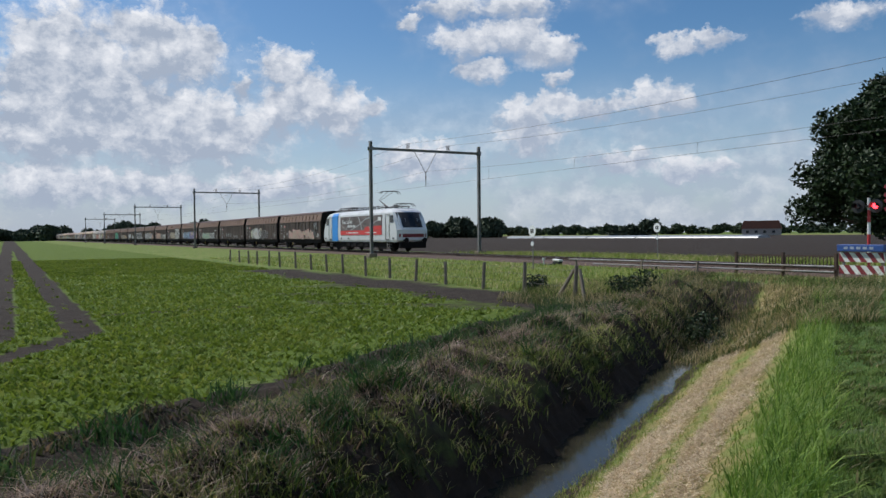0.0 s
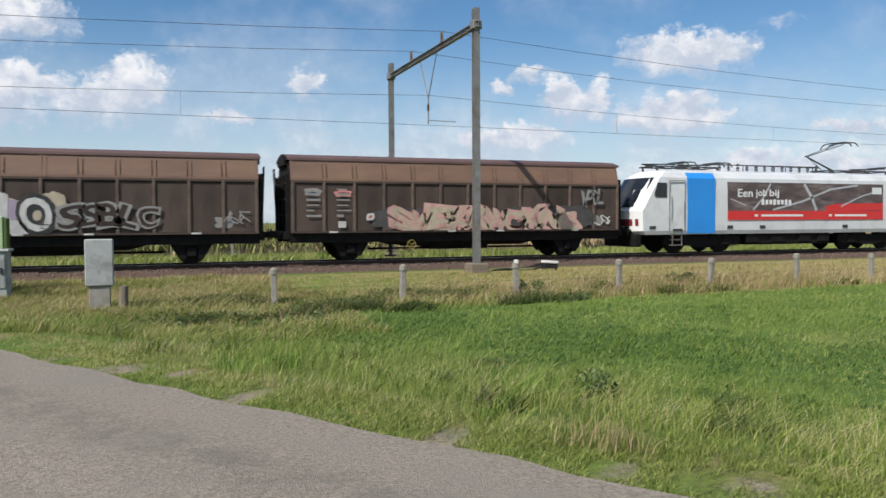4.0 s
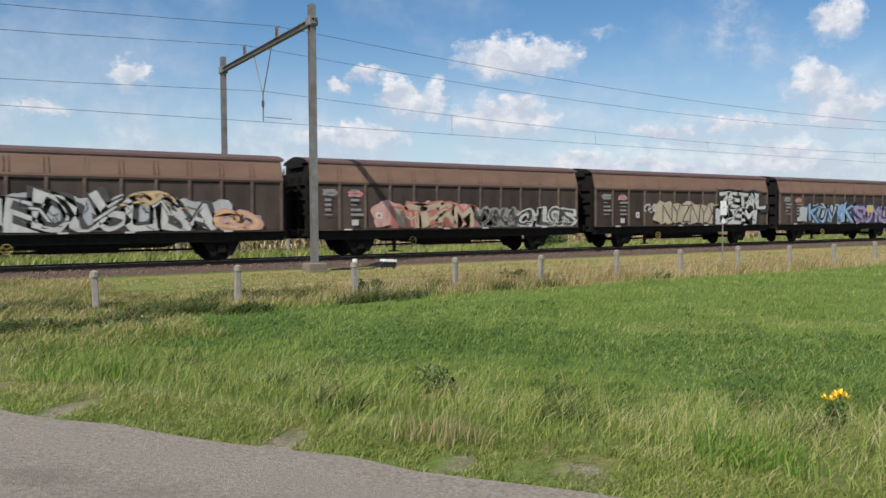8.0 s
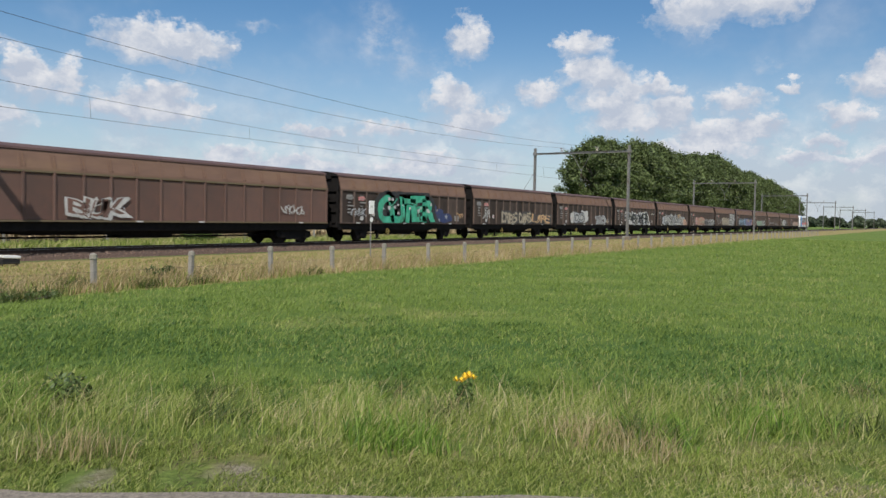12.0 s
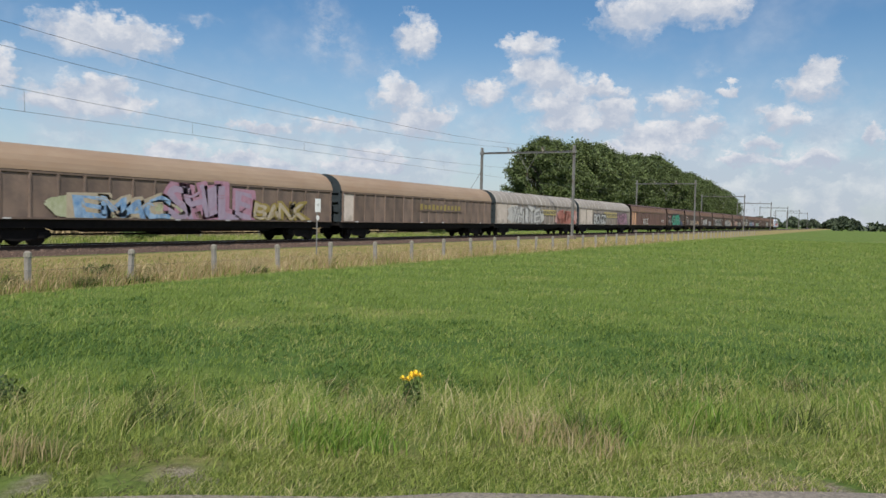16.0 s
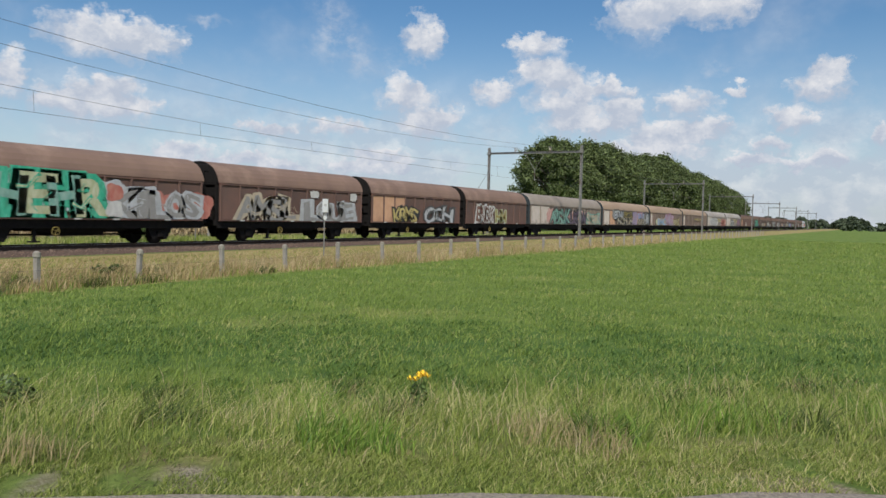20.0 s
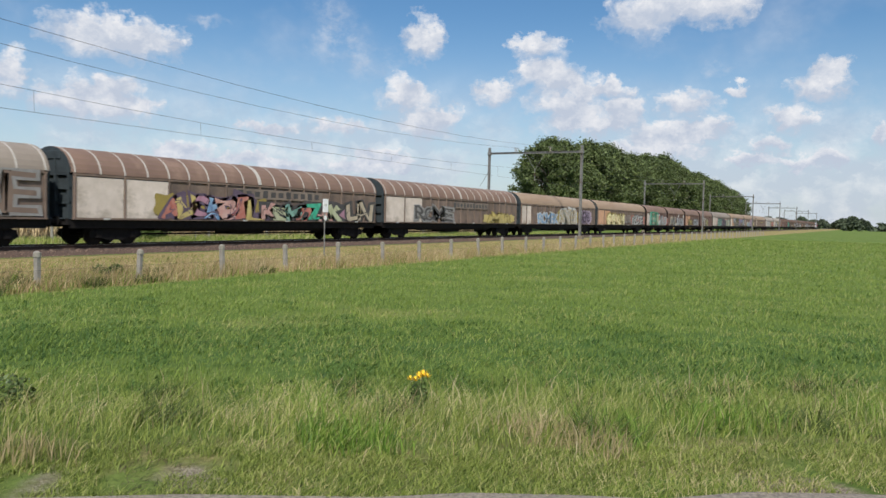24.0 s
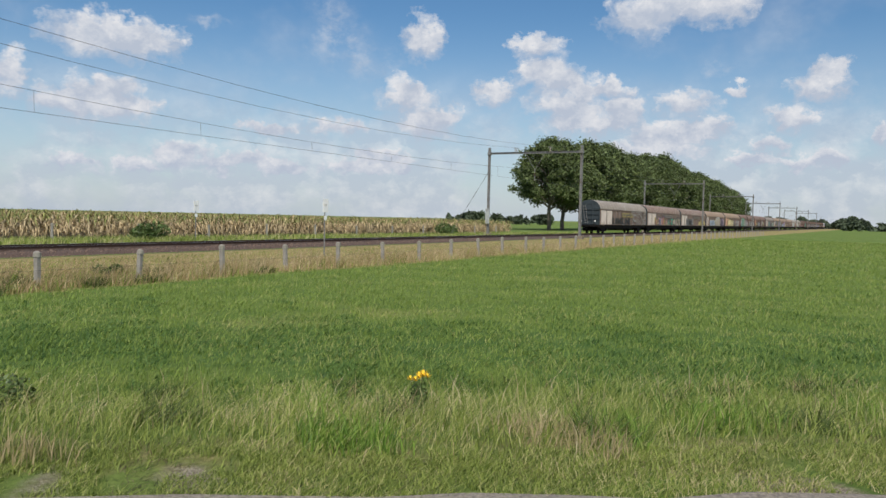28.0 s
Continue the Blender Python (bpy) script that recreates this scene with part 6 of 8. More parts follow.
            add_tube(bm, (0.24 + 0.06 * f, -0.42 - 0.35 * f, 1.2 + f * (top - 0.65)), (0.24 + 0.06 * f, -0.1 - 0.35 * f, 1.2 + f * (top - 0.65)), 0.016, n=5)
        l = part("ladder", bm, "steel" if end == "slate" else end, root)
        l.location.x = s * h
        if s < 0:
            l.rotation_euler.z = math.pi
    running_gear(root, L, pitch > 20)
    return root


def short_brown(n):
    w = wagon("flat", 15.41, "brown_wall", "brown_band", "brown_roof", 12, "dark brown two-axle sliding-wall wagon with graffiti along its side")
    data_plates(w, -6.55, n)
    return w


def band_name(parent, x0, x1, z0, z1, ground="g_yellow", ink="g_dark", n=11):
    """A trade name on a coloured field, as plain strokes."""
    bm = B()
    ribbon(bm, [(x0, (z0 + z1) / 2), (x1, (z0 + z1) / 2)], z1 - z0, WALL, 0)
    step = (x1 - x0 - 0.2) / n
    for k in range(n):
        x = x0 + 0.1 + step * k
        ribbon(bm, [(x, (z0 + z1) / 2), (x + step * 0.62, (z0 + z1) / 2)], (z1 - z0) * (0.55 if k % 3 else 0.75), WALL - 0.004, 1)
    part("name_band", bm, [ground, ink], parent, "faded name band in plain strokes")


def make_wagons():
    """The whole rake behind the engine, front to back: (thing, pitch)."""
    rake = []

    def S():
        w = short_brown(len(rake) + 1)
        rake.append((w, 15.41))
        return w

    def Lw(*a, **k):
        w = wagon(*a, **k)
        rake.append((w, a[1]))
        return w

    w = S()
    graffito(w, "SWEKRWOKNE", -3.2, 4.9, 1.2, 1.98, "g_cream", "g_pink", "g_dark", 3, 1.4, fat=0.03)
    graffito(w, "IPOL", 5.2, 6.3, 2.2, 2.85, "g_grey", "g_dark", None, 4, fat=0.02, glow=False)
    tag_scribble(w, 6.0, 6.7, 1.3, 1.8, "g_white", 5)
    w = S()
    for k, (c, ln, ch) in enumerate((("g_olive", "g_black", "M"), ("g_red", "g_white", "C"), ("g_lilac", "g_white", "L"), ("g_cream", "g_black", "O"))):
        graffito(w, ch, -3.4 + 0.95 * k, -2.6 + 0.95 * k, 1.3, 2.35, "g_white", ln, c, 7 + k, 0.3)
    graffito(w, "SSBLC", 0.6, 3.6, 1.4, 2.1, "brown_wall", "g_grey", None, 12, fat=0.04, glow=False)
    tag_scribble(w, 5.9, 6.7, 1.4, 2.0, "g_grey", 6)
    w = S()
    for k in range(3):
        bm = B()
        blob(bm, -2.6 + 1.2 * k, -2.1 + 1.2 * k, 1.4, 2.0, WALL, 0, k, 2)
        part("sprayed_spot", bm, "g_grey", w, "pale sprayed spot")
    tag_scribble(w, 1.5, 4.0, 1.3, 1.7, "g_grey", 9)
    w = S()
    graffito(w, "STEVED", -3.4, 1.2, 1.25, 1.95, "g_teal", "g_olive", "g_grey", 13, fat=0.05)
    graffito(w, "NLORTE", 1.7, 4.9, 1.25, 2.05, "g_white", "g_black", None, 14, fat=0.05)
    tag_scribble(w, 5.0, 6.0, 2.3, 2.6, "g_white", 15)
    w = S()
    graffito(w, "KUVIK", -4.1, 0.9, 1.22, 2.25, "g_blue", "g_black", "g_silver", 16, 1.7, fat=0.04)
    graffito(w, "SOYUG", 1.2, 6.3, 1.22, 2.2, "g_purple", "g_navy", "g_pink", 17)
    bm = B()
    ribbon(bm, [(2.6, 2.1), (3.4, 2.1)], 0.5, WALL - 0.016, 0)
    part("sprayed_block", bm, "g_yellow", w, "yellow sprayed block")
    w = S()
    graffito(w, "NYZNYX", -2.2, 2.3, 1.3, 2.3, "g_dark", "g_cream", "g_cream", 18, 0.5, fat=-0.06, glow=False)
    graffito(w, "ZETAL", 2.6, 6.7, 2.08, 2.98, "g_white", "g_black", None, 19, 0.6, fat=0.10)
    graffito(w, "DEM", 2.4, 5.8, 1.2, 2.05, "g_white", "g_black", None, 20, 0.6, fat=0.10)
    tag_scribble(w, -3.6, -2.6, 1.8, 2.4, "g_white", 21)
    w = S()
    graffito(w, "ITERM", -3.5, 0.6, 1.22, 2.1, "g_cream", "g_red", "g_pink", 22, 1.2, fat=0.03)
    graffito(w, "MIKA", 0.9, 3.2, 1.25, 1.95, "g_dark", "g_grey", "g_grey", 23, 1.5, fat=0.03)
    graffito(w, "CHLOS", 3.3, 6.7, 1.25, 1.95, "g_dark", "g_white", None, 24, fat=0.03)
    w = S()
    graffito(w, "AMEDUSUBA", -4.4, 4.4, 1.22, 2.3, "g_white", "g_dark", "g_silver", 25, 1.6, fat=0.04)
    graffito(w, "OR", 1.0, 3.2, 2.1, 2.45, "g_orange", "g_cream", None, 26, fat=0.04)
    graffito(w, "GO", 4.4, 6.1, 1.22, 1.8, "g_orange", "g_pink", None, 27, fat=0.05)
    w = S()
    graffito(w, "T-BOMER", -3.9, 4.4, 1.25, 2.4, "g_black", "g_white", None, 28, fat=0.06)
    tag_scribble(w, -4.2, -3.6, 2.2, 2.5, "g_cream", 29)
    tag_scribble(w, 5.5, 6.5, 2.35, 2.55, "g_white", 30)
    w = S()
    graffito(w, "DO", -3.2, -0.9, 1.35, 2.3, "g_silver", "g_dark", "g_white", 31, 0.6, fat=0.02)
    graffito(w, "TRO", 2.3, 4.9, 1.25, 1.95, "g_grey", "g_silver", None, 32, fat=0.05)
    tag_scribble(w, 5.0, 5.8, 1.3, 1.6, "g_cream", 33)
    w = S()
    graffito(w, "DTBS", -2.6, -0.1, 1.25, 2.0, "g_cream", "g_dark", None, 34, fat=0.06)
    graffito(w, "DIKS", 0.4, 2.6, 1.25, 2.0, "g_cream", "g_dark", None, 35, fat=0.06)
    graffito(w, "LIRE", 2.9, 6.4, 1.3, 1.9, "g_orange", "g_dark", None, 36, fat=0.05)
    tag_scribble(w, -5.6, -4.6, 1.4, 2.4, "g_white", 37)
    w = S()
    graffito(w, "CUTER", -3.4, 2.7, 1.24, 2.70, "g_green", "g_black", None, 38, 1.0, fat=0.13, gloss=True, label="glossy green bubble letters outlined in black")
    bm = B()
    for k, (a, b, up) in enumerate(((2.3, 4.2, 2.15), (3.4, 5.2, 1.85), (2.2, 3.2, 2.4))):
        blob(bm, a, b, 1.18, up, WALL - 0.002 - 0.0005 * k, 0, 40 + k, 4)
    for cx, cz, r, mi in ((2.75, 2.12, 0.20, 1), (3.15, 2.05, 0.15, 1), (3.45, 1.38, 0.15, 2), (4.35, 1.62, 0.22, 2)):
        vs = [bm.verts.new((cx + r * (1 if k % 2 == 0 else 0.34) * math.sin(k * math.pi / 5), WALL - 0.006, cz + r * (1 if k % 2 == 0 else 0.34) * math.cos(k * math.pi / 5))) for k in range(10)]
        bm.faces.new(vs).material_index = mi
    part("sprayed_stars", bm, ["g_navy", "g_cream", "g_silver"], w, "dark blue sprayed cloud with pale stars")
    tag_scribble(w, -6.2, -4.9, 1.5, 2.1, "g_silver", 40)
    tag_scribble(w, 5.9, 6.7, 1.5, 1.95, "g_orange", 41)
    # long wagons
    w = Lw("flat", 23.6, "red_brown_wall", "brown_band", "brown_roof", 18, "long red-brown bogie sliding-wall wagon with a khaki strip", left="orange_panel", left_count=2, strip="khaki")
    graffito(w, "BUK", -4.4, -1.9, 1.4, 2.0, "red_brown_wall", "g_white", None, 41, fat=0.03)
    tag_scribble(w, 7.6, 9.2, 1.5, 2.1, "g_white", 42)
    grey = dict(roof_ribs="pale_rib", end="slate", left="white_panel", left_count=4)
    w = Lw("round", 23.6, "grey_wall", None, "grey_roof", 18, "long dirty grey round-roofed wagon with graffiti", **grey)
    graffito(w, "BONGO", -5.6, -0.6, 1.22, 2.35, "g_white", "g_dark", None, 43, 0.5, fat=0.06)
    band_name(w, -1.4, 5.0, 2.05, 2.7)
    graffito(w, "NESVR", 5.0, 9.6, 1.22, 2.5, "g_magenta", "g_plum", None, 44, fat=0.05)
    w = Lw("round", 23.6, "grey_wall", None, "grey_roof", 18, "long dirty grey round-roofed wagon with white and red graffiti", **grey)
    graffito(w, "WHITE", -7.6, -0.6, 1.22, 2.6, "g_white", "g_grey", "g_white", 45, fat=0.03)
    band_name(w, -0.2, 4.4, 2.05, 2.6)
    graffito(w, "SMURK", 5.2, 10.4, 1.22, 2.4, "g_red", "g_red", "g_pink", 46)
    w = Lw("round", 23.6, "umber_wall", None, "tan_roof", 18, "long umber wagon with a smooth tan roof", left="white_panel", left_count=1, end="slate")
    band_name(w, -1.5, 5.5, 2.0, 2.6, "umber_wall", "g_mustard")
    w = Lw("round", 23.6, "umber_wall", None, "tan_roof", 18, "long umber wagon with a smooth tan roof and pastel graffiti", left="white_panel", left_count=1, end="slate")
    graffito(w, "EMAC", -6.6, -1.8, 1.22, 2.1, "g_blue", "g_cream", "g_olive", 47)
    graffito(w, "SHILE", -1.6, 3.9, 1.3, 2.75, "g_lilac", "g_magenta", None, 48, fat=0.05)
    graffito(w, "BANK", 4.2, 8.4, 1.25, 2.1, "g_cream", "g_mustard", None, 49, fat=0.04)
    w = Lw("round", 23.6, "umber_wall", None, "tan_roof", 18, "long tan-roofed wagon covered in large graffiti with orange panels", left=("white_panel", "white_panel", "orange_panel", "orange_panel"), left_count=4, end="slate")
    graffito(w, "BONK", -6.5, -2.4, 2.0, 2.95, "g_silver", "g_black", "g_grey", 50)
    graffito(w, "NOFUN", -5.0, 2.0, 1.22, 2.05, "g_cream", "g_black", None, 51, fat=0.06)
    graffito(w, "GEKORS", -2.2, 1.7, 2.15, 2.85, "g_mustard", "g_black", "g_dark", 52)
    graffito(w, "XEY", 2.4, 4.6, 1.4, 2.6, "g_lilac", "g_purple", "g_pink", 53)
    graffito(w, "TALOK", 4.9, 8.4, 2.05, 2.75, "g_blue", "g_magenta", "g_orange", 54)
    graffito(w, "EKATAM", 5.2, 9.4, 1.22, 1.95, "g_cream", "g_black", "g_mustard", 55)
    graffito(w, "LUIN", 8.3, 10.9, 1.35, 2.75, "g_silver", "g_black", "g_grey", 56)
    w = Lw("round", 23.6, "buff_wall", None, "buff_roof", 18, "long pale tan wagon with green and plum graffiti", left="white_panel", left_count=4, end="slate")
    graffito(w, "ABSYK", -5.8, -0.2, 1.22, 2.5, "g_teal", "g_dark", "g_pink", 57, 1.7)
    graffito(w, "UZCAN", 0.2, 5.4, 1.2, 2.45, "g_plum", "g_black", "g_pink", 58, 1.7)
    graffito(w, "SOBIK", 6.0, 10.4, 1.22, 2.2, "g_cream", "g_teal", "g_grey", 59)
    # four short units of two coupled pairs
    pair = dict(end="chassis")
    w = Lw("round", 13.75, "red_brown_wall", None, "rust_roof", 9, "short brown unit of a coupled pair with an outlined tag", **pair)
    graffito(w, "ENOX", -4.4, -1.2, 1.25, 2.5, "red_brown_wall", "g_white", None, 60, fat=0.06)
    graffito(w, "HM", -0.6, 1.4, 1.25, 2.2, "g_mustard", "g_olive", None, 61, fat=0.04)
    w = Lw("round", 13.75, "red_brown_wall", None, "rust_roof", 9, "short brown unit of a coupled pair with yellow and silver letters", left="orange_panel", left_count=3, **pair)
    graffito(w, "KRMS", -3.6, -0.5, 1.22, 2.1, "g_yellow", "g_black", None, 62, fat=0.05)
    graffito(w, "OCH", 0.8, 4.8, 1.22, 2.2, "g_silver", "g_dark", None, 63, fat=0.07)
    w = Lw("round", 13.75, "red_brown_wall", None, "rust_roof", 9, "short brown unit of a coupled pair with grey graffiti", **pair)
    graffito(w, "AMSL", -4.9, -0.4, 1.22, 2.3, "g_grey", "g_cream", None, 64)
    graffito(w, "LOUE", 0.6, 5.2, 1.22, 2.2, "g_grey", "g_silver", None, 65)
    bm = B()
    blob(bm, 0.9, 1.8, 2.5, 2.95, WALL, 0, 5)
    part("sprayed_block", bm, "g_white", w, "chalky white patch")
    bm = B()
    blob(bm, 4.9, 5.7, 2.4, 2.95, WALL, 0, 6)
    part("sprayed_block", bm, "g_white", w, "chalky white patch")
    w = Lw("round", 13.75, "red_brown_wall", None, "rust_roof", 9, "short brown coupled unit with green letters and white panels", left="white_panel", left_count=2, **pair)
    graffito(w, "HEHR", -4.2, 0.6, 1.35, 2.8, "g_teal", "g_green", "g_silver", 66, 0.5, fat=0.10, fills=("g_teal", "g_olive"))
    bm = B()
    blob(bm, 0.7, 1.6, 1.9, 2.7, WALL - 0.02, 0, 3, 3)
    blob(bm, 0.7, 1.6, 1.2, 1.95, WALL - 0.021, 1, 5, 3)
    part("sprayed_spot", bm, ["g_red", "g_white"], w, "red and white sprayed spots")
    graffito(w, "KILOS", 1.2, 6.0, 1.22, 2.35, "g_grey", "g_silver", "g_red", 67)
    w = Lw("round", 23.6, "umber_wall", None, "tan_roof", 18, "long umber wagon with yellow and white graffiti and orange panels", left="orange_panel", left_count=4, end="slate")
    graffito(w, "SABAKUM", -7.2, -0.2, 1.22, 2.35, "g_lemon", "g_mustard", "g_lemon", 68, 0.9, fat=0.10, fills=("g_lemon", "g_lemon", "g_peach"), glow=False)
    graffito(w, "LR", 0.6, 3.4, 1.5, 2.3, "umber_wall", "g_grey", None, 168, fat=0.02, glow=False)
    graffito(w, "EZDCE", 4.2, 9.8, 1.22, 2.35, "g_white", "g_black", "g_red", 69, 1.5, fat=0.03)
    w = Lw("round", 23.6, "umber_wall", None, "tan_roof", 18, "long umber wagon with cream outlined graffiti and a purple field", left="white_panel", left_count=2, end="slate")
    graffito(w, "ROMEK", -7.0, -1.6, 1.22, 2.2, "g_blue", "g_white", None, 70, fat=0.04)
    graffito(w, "SEBZEB", -0.8, 4.2, 1.22, 2.6, "g_cream", "g_white", "g_mustard", 71, fat=0.08)
    graffito(w, "MENO", 6.0, 9.2, 1.4, 2.5, "g_plum", "g_lilac", "g_lilac", 72, 0.4)
    rust = dict(roof_ribs="pale_rib", end="slate", left="white_panel")
    w = Lw("round", 23.6, "umber_wall", None, "rust_roof", 18, "long umber ribbed-roof wagon with grey letters and yellow graffiti", left_count=4, **rust)
    graffito(w, "ROME", -7.2, -1.6, 1.35, 2.3, "g_dark", "g_grey", None, 73, fat=0.02)
    band_name(w, -1.4, 5.0, 2.3, 2.8, "buff_wall", "g_dark")
    graffito(w, "AMIR", 4.9, 9.8, 1.2, 1.9, "g_yellow", "g_mustard", "g_yellow", 74)
    w = Lw("round", 23.6, "umber_wall", None, "rust_roof", 18, "long umber ribbed-roof wagon with many-coloured graffiti", left_count=4, **rust)
    graffito(w, "AUCKBIL", -6.6, 0.0, 1.22, 2.2, "g_red", "g_plum", "g_mustard", 75, 1.7, fat=0.10, fills=("g_yellow", "g_magenta", "g_blue", "g_pink"))
    band_name(w, -1.8, 5.4, 2.3, 2.82, "buff_wall", "g_dark")
    graffito(w, "KEMOZAK", 0.2, 7.2, 1.22, 1.98, "g_pink", "g_dark", "g_magenta", 76, 1.6, fat=0.10, fills=("g_olive", "g_teal", "g_red", "g_green"))
    graffito(w, "UN", 8.0, 10.6, 1.22, 2.3, "g_cream", "g_dark", None, 77)
    w = Lw("round", 23.0, "umber_wall", None, "buff_roof", 18, "long dirty grey-brown ribbed-roof wagon, the last of the train", roof_ribs="pale_rib", end="slate", left="white_panel", left_count=4)
    graffito(w, "OJSMGLIME", -6.2, 2.4, 1.25, 1.98, "g_black", "g_black", None, 78, 0.4, fat=-0.02, glow=False)
    band_name(w, -1.6, 4.8, 2.15, 2.7, "g_mustard", "g_dark")
    graffito(w, "T-BONE", 3.2, 10.4, 1.3, 2.9, "umber_wall", "g_grey", None, 79, 0.5, fat=0.0, glow=False)
    bm = B()
    for y in (-0.9, 0.86):
        add_tube(bm, (-11.55, y, 1.55), (-11.36, y, 1.55), 0.11, 0.11, 12)
    part("tail_lamp", bm, "g_white", w, "white tail lamp housing")
    return rake


def place_rake(rake):
    x = -78.1
    for w, pitch in rake:
        w.location = (x - pitch / 2, RAIL_Y, 0)
        x -= pitch


RAKE = make_wagons()
place_rake(RAKE)


# ---- the engine ----
def clean_paint(name, c1, c2=None, rough=0.55, scale=1.6, spots=None):
    M[name] = material(name, c1, c2, rough, scale=scale, spots=spots, spot_scale=0.9)


clean_paint("loco_white", (0.66, 0.67, 0.68), (0.58, 0.59, 0.60), 0.4, 0.7, (0.52, 0.52, 0.52))
# lighter copy of the body white, with sunlight on the tapered ends painted in
clean_paint("loco_nose_sunlit", (0.80, 0.80, 0.80), (0.74, 0.74, 0.74), 0.35, 0.7)
clean_paint("loco_blue", (0.025, 0.27, 0.74), (0.025, 0.235, 0.66), 0.35, 0.7)
clean_paint("loco_red", (0.62, 0.03, 0.03), (0.56, 0.03, 0.03), 0.4, 0.7)
clean_paint("loco_glass", (0.012, 0.014, 0.016), (0.02, 0.022, 0.025), 0.08, 1.0)
M["banner"] = material("banner_print", (0.035, 0.03, 0.032), (0.15, 0.10, 0.095), 0.4, scale=1.4, spots=(0.22, 0.17, 0.16), spot_scale=0.8, stretch=(0.6, 1, 2.2))
clean_paint("loco_dark", (0.03, 0.03, 0.032), (0.05, 0.05, 0.05), 0.6)
clean_paint("print_white", (0.74, 0.74, 0.74), (0.66, 0.66, 0.66), 0.4)


def nose_x(z, a):
    """How far the front reaches at height z, at half width a (0..1)."""
    x = np.interp(z, [0.85, 1.05, 1.95, 2.05, 2.9, 3.55, 3.80], [8.90, 9.10, 9.14, 9.06, 8.56, 8.10, 7.58])
    return x - 0.42 * a ** 3


def make_engine():
    root = thing("electric_locomotive", "white electric locomotive with a blue stripe and a dark advertising banner", "locomotive")
    # body: sections along x between the two raked noses
    zs = [0.88, 1.05, 1.95, 2.05, 2.9, 3.45, 3.66, 3.78]
    ws = [1.40, 1.46, 1.47, 1.47, 1.45, 1.40, 1.25, 0.98]
    cols = [1.0, 0.75, 0.4, 0.0, -0.4, -0.75, -1.0]
    bm = B()
    rings = []
    for z, w in zip(zs, ws):
        front = [bm.verts.new((float(nose_x(z, abs(c))), c * w, z)) for c in cols]
        back = [bm.verts.new((-float(nose_x(z, abs(c))), c * w, z)) for c in cols[::-1]]
        rings.append(front + back)
    n = len(rings[0])
    for a, b in zip(rings[:-1], rings[1:]):
        for k in range(n):
            f = bm.faces.new((a[k], a[(k + 1) % n], b[(k + 1) % n], b[k]))
            if k < 6 or 7 <= k < 13:
                f.material_index = 1
    bm.faces.new(rings[-1])
    bm.faces.new(rings[0][::-1])
    bmesh.ops.recalc_face_normals(bm, faces=bm.faces)
    part("body", bm, ["loco_white", "loco_nose_sunlit"], root)
    Y = -1.475

    def plate(name, x0, x1, z0, z1, mat, y=Y, t=0.012, label="", bev=0.0):
        bm = B()
        add_box(bm, x0, x1, y - t, y + 0.06, z0, z1, bev)
        return part(name, bm, mat, root, label)

    # side skirt with the upper white roof edge
    plate("stripe", -6.32, -4.78, 0.92, 3.42, "loco_blue", label="bright blue stripe")
    bm = B()
    v = [bm.verts.new(p) for p in ((-6.32, -1.462, 3.42), (-4.78, -1.462, 3.42), (-4.78, -1.27, 3.68), (-6.32, -1.27, 3.68))]
    bm.faces.new(v)
    part("stripe_top", bm, "loco_blue", root, "darker blue stripe on the roof edge")
    ban = plate("banner", -4.05, 5.72, 1.52, 3.28, "banner", label="dark photographic banner with rails")
    red = plate("banner_foot", -4.05, 5.72, 1.52, 1.95, "loco_red", Y - 0.012, label="red foot of the banner")
    bm = B()
    ribbon(bm, [(1.9, 2.0), (2.6, 2.12), (5.72, 2.17)], 0.36, Y - 0.020, 0)
    part("banner_wedge", bm, "loco_red", root)
    for pts, w in (([(-2.6, 1.98), (-2.0, 2.55), (-1.55, 3.24)], 0.10), ([(0.5, 3.24), (1.0, 2.6), (1.3, 1.97)], 0.16), ([(-1.4, 2.0), (0.4, 2.4), (2.2, 3.0), (4.0, 3.22)], 0.10),
                   ([(2.9, 2.18), (4.2, 2.66), (5.6, 3.0)], 0.07), ([(-3.9, 2.5), (-3.0, 2.2)], 0.05)):
        bm = B()
        ribbon(bm, pts, w, Y - 0.022, 0)
        part("printed_rail", bm, "g_silver", ban, "pale rail printed on the banner")
    for word, x0, x1, z0 in (("Een", -3.5, -2.62, 2.60), ("job", -2.45, -1.78, 2.55), ("bij", -1.62, -1.05, 2.55)):
        bm = B()
        letters(bm, [word], x0, x1, z0, 2.96, Y - 0.026, 0.02, 0)
        part("banner_word", bm, "print_white", ban, "white word of the slogan on the banner")
    for k in range(8):
        bm = B()
        x = -2.1 + 0.235 * k
        ribbon(bm, [(x, 2.36), (x + 0.17, 2.36)], 0.22 if k % 3 else 0.26, Y - 0.026, 0)
        part("printed_stroke", bm, "print_white", ban)
    for x0, x1 in ((-2.5, -2.3), (-2.1, 0.45), (2.1, 2.3), (2.5, 4.6)):
        bm = B()
        ribbon(bm, [(x0, 1.73), (x1, 1.73)], 0.10, Y - 0.026, 0)
        part("printed_line", bm, "print_white", red)
    bm = B()
    ribbon(bm, [(4.95, 2.95), (5.6, 2.95)], 0.34, Y - 0.026, 0)
    part("printed_badge", bm, "print_white", ban, "white badge printed on the banner")
    for s in (-1, 1):
        # cab side: window, door, steps
        x0, x1 = sorted((s * 8.02, s * 7.42))
        bm = B()
        out = [(s * 7.45, 2.55), (s * 8.05, 2.55), (s * 8.1, 2.72), (s * 7.9, 3.2), (s * 7.45, 3.2)]
